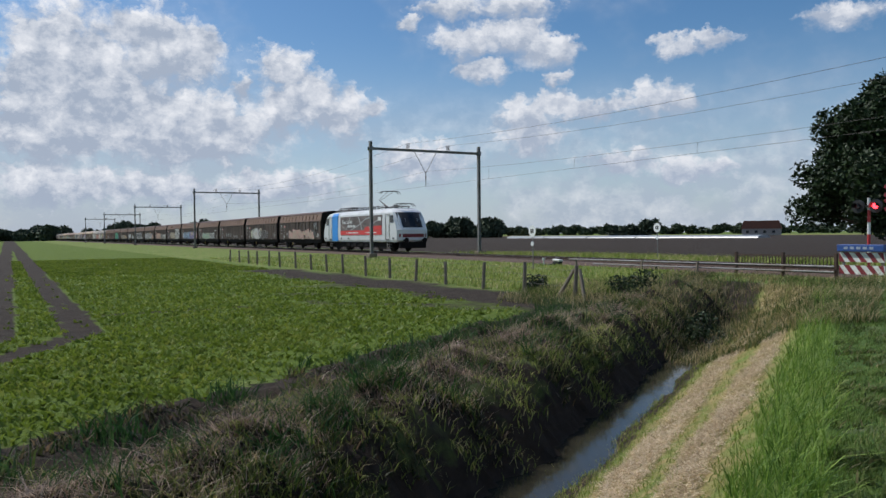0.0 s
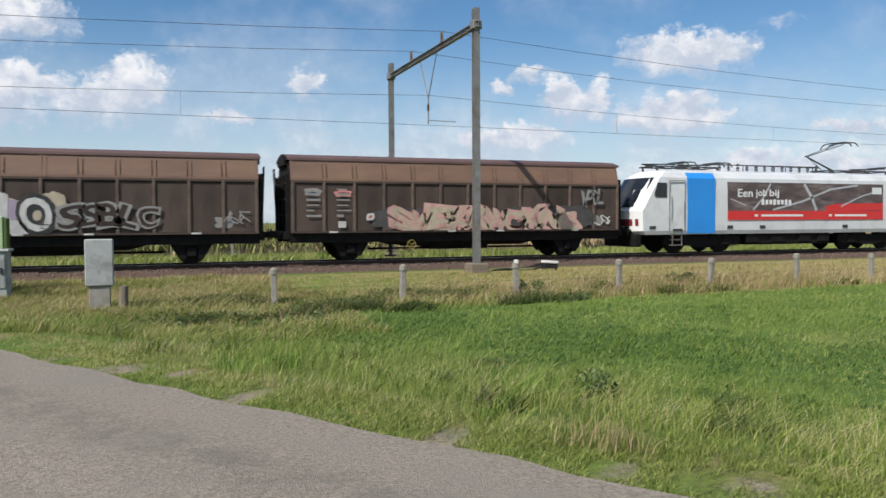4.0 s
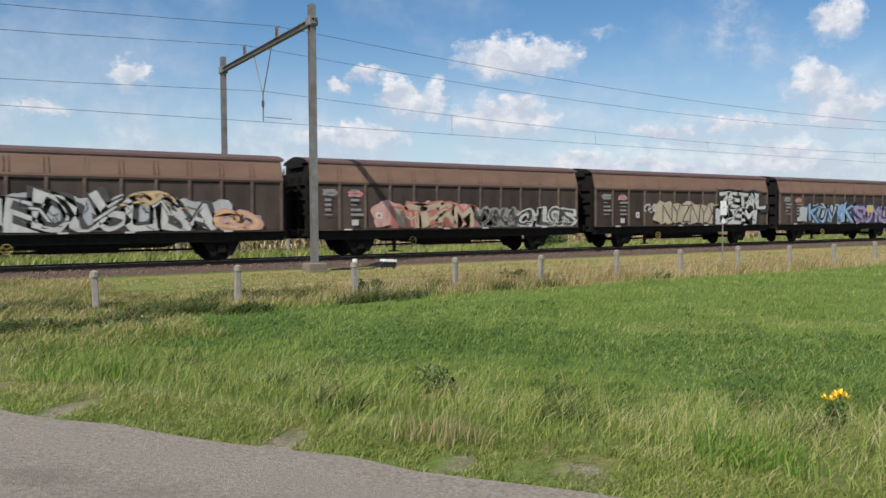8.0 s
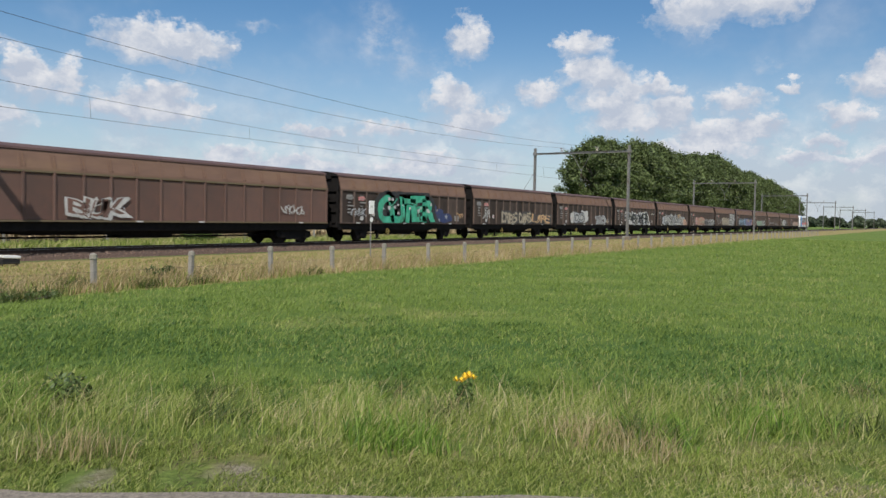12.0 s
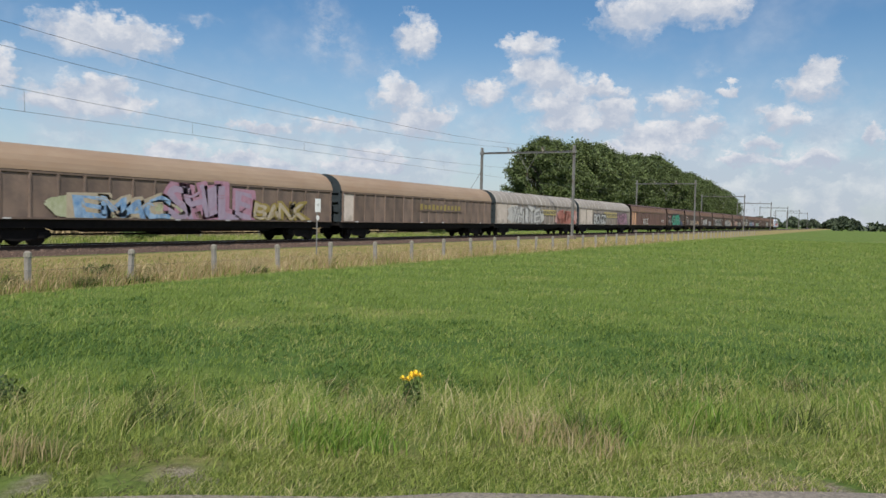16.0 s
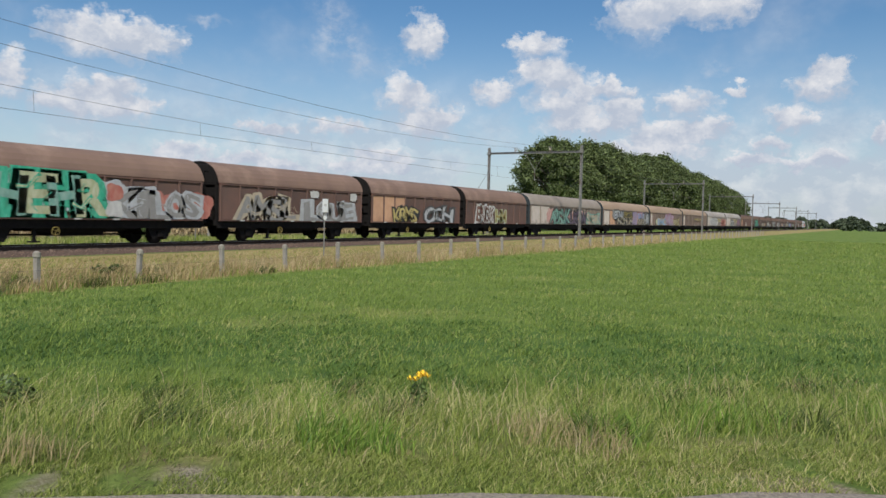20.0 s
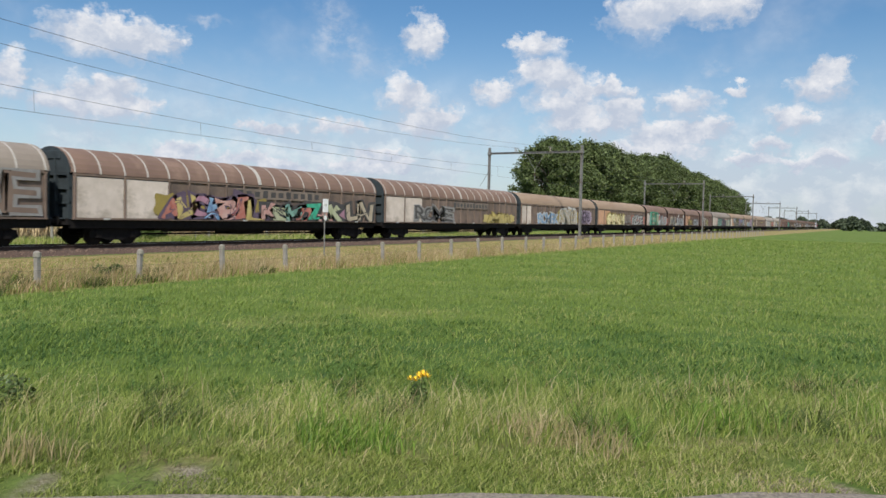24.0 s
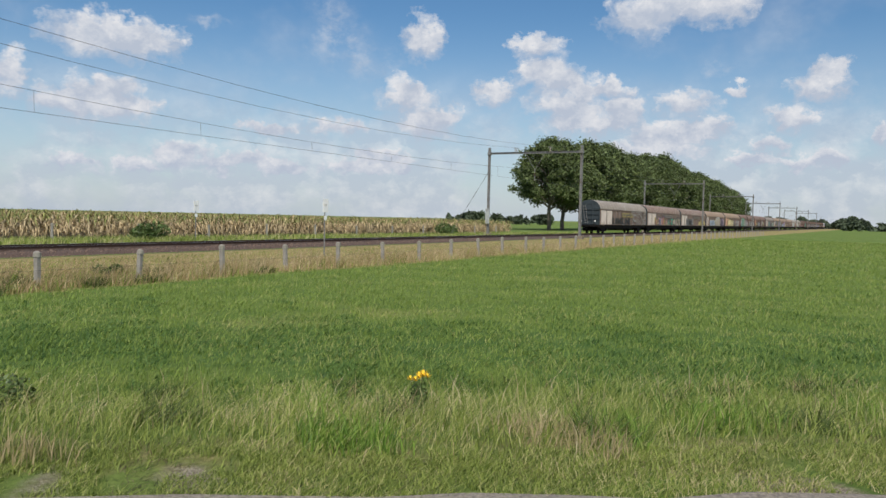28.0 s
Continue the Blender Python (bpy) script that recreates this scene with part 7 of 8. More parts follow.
        add_prism(bm, out if s > 0 else out[::-1], Y - 0.012, Y + 0.05)
        part("side_window", bm, "loco_glass", root, "dark rounded cab side window")
        x0, x1 = sorted((s * 7.3, s * 6.45))
        bm = B()
        for x in (x0, x1):
            add_box(bm, x - 0.02, x + 0.02, Y - 0.014, Y + 0.02, 1.05, 3.3)
        add_box(bm, x0, x1, Y - 0.014, Y + 0.02, 3.28, 3.32)
        door = part("door_frame", bm, "g_grey", root)
        bm = B()
        add_tube(bm, (x0 + 0.09, Y - 0.05, 1.5), (x0 + 0.09, Y - 0.05, 2.6), 0.015, n=6)
        add_tube(bm, (x1 - 0.07, Y - 0.05, 1.3), (x1 - 0.07, Y - 0.05, 2.4), 0.015, n=6)
        part("grab_rail", bm, "steel", door)
        bm = B()
        for k in range(3):
            add_box(bm, x0 + 0.2, x1 - 0.12, -1.46, -1.2, 0.38 + 0.24 * k, 0.42 + 0.24 * k)
        for x in (x0 + 0.2, x1 - 0.15):
            add_box(bm, x, x + 0.03, -1.44, -1.38, 0.38, 0.95)
        part("cab_steps", bm, "steel", root)
        plate("step_recess", x0 + 0.2, x1 - 0.15, 1.02, 1.14, "loco_dark", Y - 0.004)
        # windscreen across the raked nose, lamps, red band, snow plough
        bm = B()
        zz = [2.12, 2.5, 2.95, 3.45]
        rows = [[bm.verts.new((s * (float(nose_x(z, abs(c))) + 0.02), c * 1.40, z)) for c in (0.86, 0.55, 0.2, -0.2, -0.55, -0.86)] for z in zz]
        for a, b in zip(rows[:-1], rows[1:]):
            for k in range(5):
                bm.faces.new((a[k], a[k + 1], b[k + 1], b[k]))
        bmesh.ops.recalc_face_normals(bm, faces=bm.faces)
        part("windscreen", bm, "loco_glass", root, "dark raked windscreen")
        bm = B()
        rows = [[bm.verts.new((s * (float(nose_x(z, abs(c))) + 0.022), c * 1.45, z)) for c in (0.9, 0.55, 0.2, -0.2, -0.55, -0.9)] for z in (1.28, 1.58)]
        for k in range(5):
            bm.faces.new((rows[0][k], rows[0][k + 1], rows[1][k + 1], rows[1][k]))
        bmesh.ops.recalc_face_normals(bm, faces=bm.faces)
        part("nose_band", bm, "dark_red", root, "dark red band across the nose")
        bm = B()
        for y in (-0.42, 0.42):
            add_tube(bm, (s * 8.72, y, 2.34), (s * 8.6, y * 0.4, 2.6), 0.014, n=4)
            add_tube(bm, (s * 8.62, y * 0.4 - 0.3, 2.62), (s * 8.62, y * 0.4 + 0.3, 2.62), 0.012, n=4)
        part("wiper", bm, "loco_dark", root)
        for y in (-0.95, 0.95):
            bm = B()
            add_tube(bm, (s * 8.45, y, 1.45), (s * 8.85, y, 1.45), 0.12, 0.12, 12)
            part("headlamp", bm, "g_white", root, "round white headlamp")
        bm = B()
        add_box(bm, min(s * 8.6, s * 8.98), max(s * 8.6, s * 8.98), -1.25, 1.25, 0.34, 0.92, 0.06)
        part("front_skirt", bm, "chassis", root)
        for y in (-0.875, 0.875):
            b = shared("buffer", "b", buffer_mesh, "chassis", root, (s * 8.83, y, 1.04))
            if s < 0:
                b.rotation_euler.z = math.pi
    # vents and small plates on the side
    for x in (-8.2, -3.9, -2.0, 3.2, 8.0):
        plate("side_vent", x - 0.16, x + 0.16, 1.12, 1.27, "loco_dark", Y)
    # bogies
    for c in (-5.2, 5.2):
        bm = B()
        for y in (-1.18, 1.02):
            add_prism(bm, [(-2.2, 0.5), (-1.9, 0.36), (-0.7, 0.36), (-0.4, 0.26), (0.4, 0.26), (0.7, 0.36), (1.9, 0.36), (2.2, 0.5), (2.1, 0.78), (-2.1, 0.78)], y, y + 0.16)
            for x in (-1.75, -0.85, 0.85, 1.75):
                add_tube(bm, (x, y + 0.08, 0.4), (x, y + 0.08, 0.88), 0.10, n=10)
            for x in (-1.3, 1.3):
                add_box(bm, x - 0.22, x + 0.22, y - 0.05, y + 0.2, 0.38, 0.80, 0.03)
        bog = part("bogie", bm, "chassis", root)
        bog.location.x = c
        for x in (-1.3, 1.3):
            for y in (-0.75, 0.75):
                w = shared("wheel", "loco", lambda bm: (wheel_mesh(bm), bmesh.ops.scale(bm, vec=(1.3, 1, 1.3), verts=bm.verts)), "wheel", bog, (x, y, 0.63))
                if y > 0:
                    w.rotation_euler.z = math.pi
    bm = B()
    add_box(bm, -2.6, 2.4, -1.25, 1.25, 0.35, 0.92, 0.05)
    part("transformer_case", bm, "chassis", root)
    for x in (-2.4, -0.9, 0.8, 2.0):
        bm = B()
        add_box(bm, x - 0.4, x + 0.35, -1.32, -1.1, 0.45, 0.84, 0.03)
        part("underfloor_box", bm, "chassis", root)
    # roof: walk, insulators, bus bars, pantographs
    bm = B()
    add_box(bm, -7.2, 7.2, -0.85, 0.85, 3.74, 3.84, 0.02)
    part("roof_panel", bm, "loco_white", root)
    for x in np.arange(-3.6, 2.6, 0.55):
        bm = B()
        hgt = 0.30 if int(x * 10) % 3 else 0.42
        for k in range(3):
            add_tube(bm, (x, -0.35, 3.84 + k * hgt / 3), (x, -0.35, 3.84 + (k + 0.8) * hgt / 3), 0.085, 0.05, 8)
        part("roof_insulator", bm, "loco_dark", root)
    bm = B()
    add_tube(bm, (-4.2, -0.35, 4.16), (2.6, -0.35, 4.16), 0.025, n=6)
    add_tube(bm, (-3.0, 0.3, 4.22), (3.4, 0.3, 4.18), 0.025, n=6)
    for x in np.arange(-2.5, 3.5, 0.9):
        add_tube(bm, (x, 0.3, 3.84), (x, 0.3, 4.2), 0.02, n=5)
    part("bus_bar", bm, "loco_dark", root)
    for x, up in ((-6.6, False), (-4.6, False), (6.3, False), (3.9, True)):
        s = 1 if x > 0 else -1
        bm = B()
        for y in (-0.55, 0.55):
            add_tube(bm, (x - 0.9, y, 4.0), (x + 0.9, y, 4.0), 0.035, n=6)
            for d in (-0.7, 0.7):
                add_tube(bm, (x + d, y, 3.82), (x + d, y, 4.0), 0.06, 0.04, 8)
        add_tube(bm, (x - 0.9, -0.55, 4.0), (x - 0.9, 0.55, 4.0), 0.03, n=6)
        add_tube(bm, (x + 0.9, -0.55, 4.0), (x + 0.9, 0.55, 4.0), 0.03, n=6)
        pan = part("pantograph", bm, "loco_dark", root, "raised single-arm pantograph" if up else "folded single-arm pantograph")
        bm = B()
        knee = Vector((x - 1.75, 0, 4.72)) if up else Vector((x - 1.1, 0, 4.12))
        headp = Vector((x + 0.45, 0, 5.38)) if up else Vector((x + 1.0, 0, 4.16))
        add_tube(bm, (x + 0.1, 0, 4.0), knee, 0.05, 0.035, 6)
        add_tube(bm, (x - 0.5, 0.1, 4.0), knee + Vector((0.12, 0, -0.06)), 0.02, n=5)
        for y in (-0.28, 0.28):
            add_tube(bm, knee + Vector((0, y * 0.4, 0)), headp + Vector((0, y, 0)), 0.022, n=5)
        part("arm", bm, "loco_dark", pan)
        bm = B()
        for d in (-0.22, 0.22):
            pts = [(headp.x + d, y, headp.z + z) for y, z in ((-0.98, -0.16), (-0.78, 0.04), (-0.5, 0.08), (0.5, 0.08), (0.78, 0.04), (0.98, -0.16))]
            for a, b in zip(pts[:-1], pts[1:]):
                add_tube(bm, a, b, 0.03, n=6)
        part("collector_head", bm, "loco_dark", pan)
    return root


ENGINE = make_engine()
ENGINE.location = (-78.1 + 9.35, RAIL_Y, 0)
TRAIN = [ENGINE] + [w for w, _ in RAKE]


# ---- plants ----
def blades(name, x, y, height, width, lean, mat, label, seed, z=None, category="grass", flat=0.0):
    """Grass: every blade a bent, tapering strip of its own."""
    r = np.random.RandomState(seed)
    n = len(x)
    x, y = np.asarray(x), np.asarray(y)
    z = lookup(TABLE_Z, x, y) if z is None else z
    a = r.uniform(0, 2 * np.pi, n)
    h = np.asarray(height) * r.uniform(0.55, 1.2, n)
    w = np.asarray(width) * r.uniform(0.7, 1.3, n) / 2
    b = r.uniform(0, 2 * np.pi, n)
    bend = h * (lean * r.uniform(0.2, 1.3, n) + 0.08)
    if flat:
        bend, h = h * 1.0, h * r.uniform(0.02, flat, n)
    ca, sa, cb, sb = np.cos(a), np.sin(a), np.cos(b) + 0.55, np.sin(b) - 0.15
    V = np.zeros((n, 5, 3))
    base = np.stack([x, y, z - 0.01], 1)
    side = np.stack([ca * w, sa * w, np.zeros(n)], 1)
    mid = base + np.stack([cb * bend * 0.3, sb * bend * 0.3, h * 0.58], 1)
    tip = base + np.stack([cb * bend, sb * bend, h], 1)
    V[:, 0], V[:, 1], V[:, 2], V[:, 3], V[:, 4] = base - side, base + side, mid - side * 0.75, mid + side * 0.75, tip
    t = np.array([(0, 1, 3), (0, 3, 2), (2, 3, 4)])
    T = (t[None] + 5 * np.arange(n)[:, None, None]).reshape(-1, 3)
    ob = fast_mesh(name, V.reshape(-1, 3), T, [mat])
    return tagged(ob, label, category, kind="stuff")


def scatter(n, x0, x1, y0, y1, keep, seed, near=None):
    """Random spots in a rectangle that pass a test, thinned with distance from the road bend."""
    r = np.random.RandomState(seed)
    x, y = r.uniform(x0, x1, n), r.uniform(y0, y1, n)
    s, d = ditch_side(x, y), lookup(TABLE_D, x, y)
    ok = keep(x, y, s, d)
    if near:
        dist = np.hypot(x, y)
        ok &= r.uniform(0, 1, n) < np.minimum(1, (near / np.maximum(dist, 0.1)) ** 1.5)
    return x[ok], y[ok], s[ok], d[ok]


def clumps(x, y, k, seed):
    return 0.5 + 0.5 * wobble(x, y, k, seed)


def make_grass():
    east = np.sign(road_distance(np.array([[8.0]]), np.array([[6.0]]))[0, 0])
    # verge on the meadow side of the road: low at the edge, then tall, then meadow
    x, y, s, d = scatter(640000, -9, 16, -4, 19, lambda x, y, s, d: (d * east > 1.80) & (d * east < 6.6), 21, 5.0)
    e = d * east
    keep = np.random.RandomState(1).uniform(0, 1, len(x)) < np.clip((e - 1.6) / 0.6, 0.25, 1) * np.where(e < 2.75, np.clip(1.2 - 1.2 * np.clip(2.6 * (0.5 + 0.75 * wobble(x, y, 1.9, 8) + 0.25 * wobble(x, y, 5.3, 3)) - 1.4, 0, 1) * smooth01((2.75 - e) / 0.5), 0.06, 1), 1) * (0.3 + 0.7 * clumps(x, y, 2.6, 3) ** 0.7) * np.where(e < 2.35, clumps(x, y, 4.1, 8) > 0.30, 1)
    x, y, e = x[keep], y[keep], e[keep]
    h = np.interp(e, [1.9, 2.3, 2.8, 3.5, 4.6, 6.6], [0.05, 0.085, 0.12, 0.21, 0.24, 0.12]) * (0.35 + 0.5 * clumps(x, y, 3.3, 5) + 0.35 * clumps(x, y, 0.9, 2) + 0.25 * clumps(x, y, 7.0, 1))
    blades("verge_grass", x, y, h, 0.0068, 1.0, "verge", "uneven tall grass between the road and the meadow", 31)
    pick = np.random.RandomState(2).uniform(0, 1, len(x)) < 0.045 * (e > 2.4) * clumps(x, y, 1.2, 6) ** 2 * np.interp(x, [3, 9], [0.6, 1.3])
    blades("seed_stalks", x[pick], y[pick], h[pick] * 1.5 + 0.13, 0.0058, 0.5, "hay", "thin straw-coloured seed stalks among the grass", 32)
    pick = (clumps(x, y, 1.3, 9) + 0.25 * clumps(x, y, 5.1, 7) > 0.88) & (e > 2.6) & (e < 5)
    blades("lush_tufts", x[pick], y[pick], h[pick] * 1.1 + 0.06, 0.011, 0.7, "lush", "bright green broad-bladed tufts in the verge", 33)
    pick = (clumps(x, y, 1.1, 14) > 0.80) & (e > 2.3) & (e < 3.8)
    blades("dry_tufts", x[pick], y[pick], 0.20, 0.006, 0.6, "hay", "pale dead grass tufts at the road edge", 34)
    pick = (clumps(x, y, 2.1, 21) + 0.3 * clumps(x, y, 6.3, 4) > 0.98) & (e > 3.0)
    blades("dark_tufts", x[pick], y[pick], h[pick] + 0.03, 0.014, 1.1, "weed", "dark leafy weeds among the verge grass", 50)
    pick = (clumps(x, y, 3.0, 25) > 0.55) & (e > 2.1) & (e < 3.2) & (np.random.RandomState(8).uniform(0, 1, len(x)) < 0.5)
    blades("trodden_straw", x[pick], y[pick], 0.13, 0.006, 0.8, "hay", "brown trodden straw at the road edge", 51, flat=0.3)
    x, y, s, d = scatter(1100000, -3, 14, -4, 11, lambda x, y, s, d: (d * east > 1.76) & (d * east < 2.8) & (clumps(x, y, 3.6, 12) + 0.4 * clumps(x, y, 8.5, 3) - 0.5 * wobble(x, y, 1.9, 8) > 0.40), 41, 5.5)
    blades("edge_grass", x, y, 0.055, 0.006, 1.3, "verge", "low trodden grass creeping over the sandy road edge", 57)
    x, y, s, d = scatter(320000, -3, 14, -4, 11, lambda x, y, s, d: (d * east > 1.78) & (d * east < 2.9) & (clumps(x, y, 2.9, 19) > 0.42), 42, 5.5)
    blades("edge_straw", x, y, 0.10, 0.005, 0.9, "dead", "brown dead stalks lying at the road edge", 58, flat=0.35)
    # meadow
    x, y, s, d = scatter(2600000, -4, 108, -13.5, 18.2, lambda x, y, s, d: (d * east > 5.4) & (y < 17.2 + 0.0 * x), 22, 7.0)
    h = 0.07 * (0.5 + 0.6 * clumps(x, y, 0.9, 4) + 0.4 * clumps(x, y, 3.7, 9)) * (1 + np.hypot(x, y) / 60)
    wd = 0.0062 * (1 + np.hypot(x, y) / 14)
    blades("meadow_grass", x, y, h, wd, 0.9, "meadow", "short green meadow grass", 35)
    # clover and other broad leaves, in patches between the verge and the open meadow
    x, y, s, d = scatter(420000, -3, 26, -9, 16.4, lambda x, y, s, d: (clumps(x, y, 0.8, 15) + 0.45 * clumps(x, y, 2.9, 4) + 0.25 * clumps(x, y, 7.1, 9) - 0.09 * np.abs(d * east - 8.8) > 0.62) & (d * east > 4.6), 43, 8.5)
    blades("clover", x, y, 0.075 * (0.6 + 0.6 * clumps(x, y, 3.1, 2)), 0.020, 1.5, "clover", "dark green clover and broad-leaved herbs in the meadow", 59)
    x, y, s, d = scatter(120000, -2, 40, -10, 16.6, lambda x, y, s, d: (d * east > 5.6) & (clumps(x, y, 1.6, 23) + 0.4 * clumps(x, y, 5.2, 7) > 0.98), 44, 10.0)
    blades("meadow_tufts", x, y, 0.14 * (0.5 + 0.7 * clumps(x, y, 4.0, 3)) * (1 + np.hypot(x, y) / 70), 0.009 * (1 + np.hypot(x, y) / 16), 1.1, "meadow", "yellowish tufts standing out of the mown meadow", 60)
    # dry strip along the concrete posts and up to the ballast
    x, y, s, d = scatter(210000, -3, 90, 16.4, 25.6, lambda x, y, s, d: (d * east > 2.3) & (y > 17.0 + 0.35 * wobble(x, y, 1.1, 2) - 0.5 * (x < 8)), 23, 19.0)
    tall = np.interp(x, [5, 12], [0.55, 1.0]) * np.clip(1.25 - np.abs(y - 18.4) / 3.2, 0.25, 1) * (0.55 + 0.6 * clumps(x, y, 1.4, 7))
    straw = np.random.RandomState(3).uniform(0, 1, len(x)) < np.where(y < 21.5, 0.8, 0.55) * np.interp(x, [3, 8, 15], [0.35, 0.75, 1.0])
    blades("dry_grass", x[straw], y[straw], 0.60 * tall[straw] * (0.5 + 0.7 * clumps(x[straw], y[straw], 3.1, 4)), 0.016, 0.7, "fence_hay", "tall dry grass along the railway fence", 36)
    blades("fence_grass", x[~straw], y[~straw], 0.40 * tall[~straw], 0.024, 0.5, "verge", "green grass mixed into the dry strip", 37)
    # rough grass round the cabinets beside the crossing
    x, y, s, d = scatter(110000, -11, 4, 13.0, 26.4, lambda x, y, s, d: (d * east > 2.0), 45, 22.0)
    dry = np.random.RandomState(14).uniform(0, 1, len(x)) < 0.15 + 0.5 * clumps(x, y, 0.9, 5) * smooth01((y - 15) / 5)
    blades("cabinet_grass", x[~dry], y[~dry], 0.17 * (0.5 + 0.8 * clumps(x[~dry], y[~dry], 1.9, 2)), 0.016, 0.9, "verge", "rough green grass round the trackside cabinets", 61)
    blades("cabinet_straw", x[dry], y[dry], 0.22 * (0.5 + 0.8 * clumps(x[dry], y[dry], 1.9, 2)), 0.014, 0.8, "fence_hay", "dry stalks round the trackside cabinets", 62)
    # dark weeds near the fence
    x, y, s, d = scatter(70000, 0.5, 22, 13.5, 20, lambda x, y, s, d: (clumps(x, y, 1.25, 6) + 0.35 * clumps(x, y, 5.0, 2) > np.interp(x, [8, 22], [0.72, 1.0])) & (y > 14.8 + 0.2 * np.minimum(x, 12)), 24)
    blades("weeds", x, y, 0.22, 0.03, 1.2, "weed", "dark leafy weeds at the foot of the fence", 38)
    # between ditch and road
    x, y, s, d = scatter(750000, -15, 3, -3, 22, lambda x, y, s, d: (-d * east > 1.92) & (s > 3.0), 25, 6.0)
    h = 0.085 * (0.25 + 0.8 * clumps(x, y, 2.2, 8) + 0.7 * clumps(x, y, 5.6, 2) ** 2)
    blades("mown_grass", x, y, h, 0.008, 1.0, "mown", "short mown grass beside the road", 39)
    pick = (clumps(x, y, 4.2, 6) + 0.4 * clumps(x, y, 9.0, 2) > 0.85) & (-d * east > 2.08)
    blades("mown_tufts", x[pick], y[pick], 0.09, 0.018, 1.2, "weed", "dark trodden tufts in the mown grass", 55)
    x, y, s, d = scatter(300000, -16, 3, -3, 22, lambda x, y, s, d: (-d * east > 2.3) & (s > 2.42 + 0.12 * wobble(x, y, 1.8, 3)) & (s < 3.0 + 0.12 * wobble(x, y, 1.5, 5)), 26, 5.5)
    blades("tall_ditch_grass", x, y, 0.31 * (0.35 + 0.6 * clumps(x, y, 1.6, 2) + 0.5 * clumps(x, y, 5.5, 3)), 0.010, 0.9, "lush", "tall lush green grass strip along the ditch", 40)
    x, y, s, d = scatter(620000, -18, 3, -3, 23, lambda x, y, s, d: (s > 0.3) & (s < 2.5) & (-d * east > 2.2), 27, 6.0)
    green = np.random.RandomState(5).uniform(0, 1, len(x)) < np.where(s < 0.85, 0.9, 0.30)
    rows_ = (np.abs(s - 1.12) < 0.26) | (np.abs(s - 1.95) < 0.22)
    green &= ~rows_ | (np.random.RandomState(6).uniform(0, 1, len(x)) < 0.25)
    blades("bank_stubble", x[green], y[green], 0.085, 0.010, 0.7, "verge", "yellow-green stubble on the mown ditch bank", 41)
    lay = ~green & ((np.abs(s - 1.12 - 0.1 * wobble(x, y, 1.3, 2)) < 0.27) | (np.abs(s - 1.95 - 0.1 * wobble(x, y, 1.1, 4)) < 0.24))
    x, y, s, d = scatter(1500000, -18, 3, -3, 23, lambda x, y, s, d: (((np.abs(s - 1.12 - 0.1 * wobble(x, y, 1.3, 2)) < 0.24) | (np.abs(s - 1.95 - 0.1 * wobble(x, y, 1.1, 4)) < 0.2)) & (-d * east > 2.2)), 34, 9.0)
    lift = 0.03 + 0.07 * np.random.RandomState(11).uniform(0, 1, len(x)) * clumps(x, y, 3.0, 5)
    blades("cut_hay", x, y, 0.17, 0.009, 0.8, "cut", "rows of cut straw drying on the ditch bank", 42, z=lookup(TABLE_Z, x, y) + lift, flat=0.35)
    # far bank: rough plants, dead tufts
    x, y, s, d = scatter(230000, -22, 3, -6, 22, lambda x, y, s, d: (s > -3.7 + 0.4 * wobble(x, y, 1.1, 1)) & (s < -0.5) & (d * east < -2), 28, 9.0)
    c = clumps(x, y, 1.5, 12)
    blades("bank_plants", x[c > 0.52], y[c > 0.52], 0.12 * (0.4 + c[c > 0.52]), 0.026, 1.2, "rough", "rough weeds and dead plants, coloured dark for the shade on the bank", 43)
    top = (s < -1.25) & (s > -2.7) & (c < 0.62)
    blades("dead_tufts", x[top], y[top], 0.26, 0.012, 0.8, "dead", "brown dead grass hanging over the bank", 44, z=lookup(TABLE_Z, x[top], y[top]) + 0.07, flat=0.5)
    # tussocks: green and yellow ones on the slope, brown dead ones on the lip
    r = np.random.RandomState(71)
    for name, n, lo, hi, per, rad, tall, wide, bend, mat, label, seed in (
            ("bank_tussocks", 420, -2.7, -0.55, 46, 0.13, 0.17, 0.010, 0.9, "verge", "yellow-green tussocks sprouting on the dark bank", 63),
            ("dead_tussocks", 330, -2.5, -1.25, 70, 0.17, 0.20, 0.009, 1.5, "matted", "matted brown dead grass along the lip of the bank", 64),
            ("dark_tussocks", 130, -3.4, -1.3, 60, 0.18, 0.30, 0.014, 0.9, "reed", "dark green sedge tussocks on top of the bank", 65)):
        run = r.uniform(-16, 13, n)
        side = r.uniform(lo, hi, n) + 0.25 * np.sin(run * 1.7)
        cx = DITCH_P[0] - DITCH_D[0] * run + 0.831 * side
        cy = DITCH_P[1] - DITCH_D[1] * run + 0.556 * side
        px = (cx[:, None] + r.normal(0, rad, (n, per))).ravel()
        py = (cy[:, None] + r.normal(0, rad, (n, per))).ravel()
        ok = (py < 21) & (py > -8)
        blades(name, px[ok], py[ok], tall * np.repeat(r.uniform(0.5, 1.2, n), per)[ok], wide, bend, mat, label, seed)
    pick = (clumps(x, y, 1.9, 17) > 0.80) & (s < -1.2)
    blades("reed_tufts", x[pick], y[pick], 0.32, 0.022, 0.9, "reed", "dark green reed tufts at the edge of the bank", 45)
    pick = (clumps(x, y, 3.1, 27) > 0.62) & (s > -2.6)
    weedy = (clumps(x, y, 1.3, 31) + 0.3 * clumps(x, y, 4.4, 7) > 0.92)
    blades("bank_weeds", x[weedy], y[weedy], 0.20, 0.022, 1.1, "weed", "clumps of green weeds on the bank", 54)
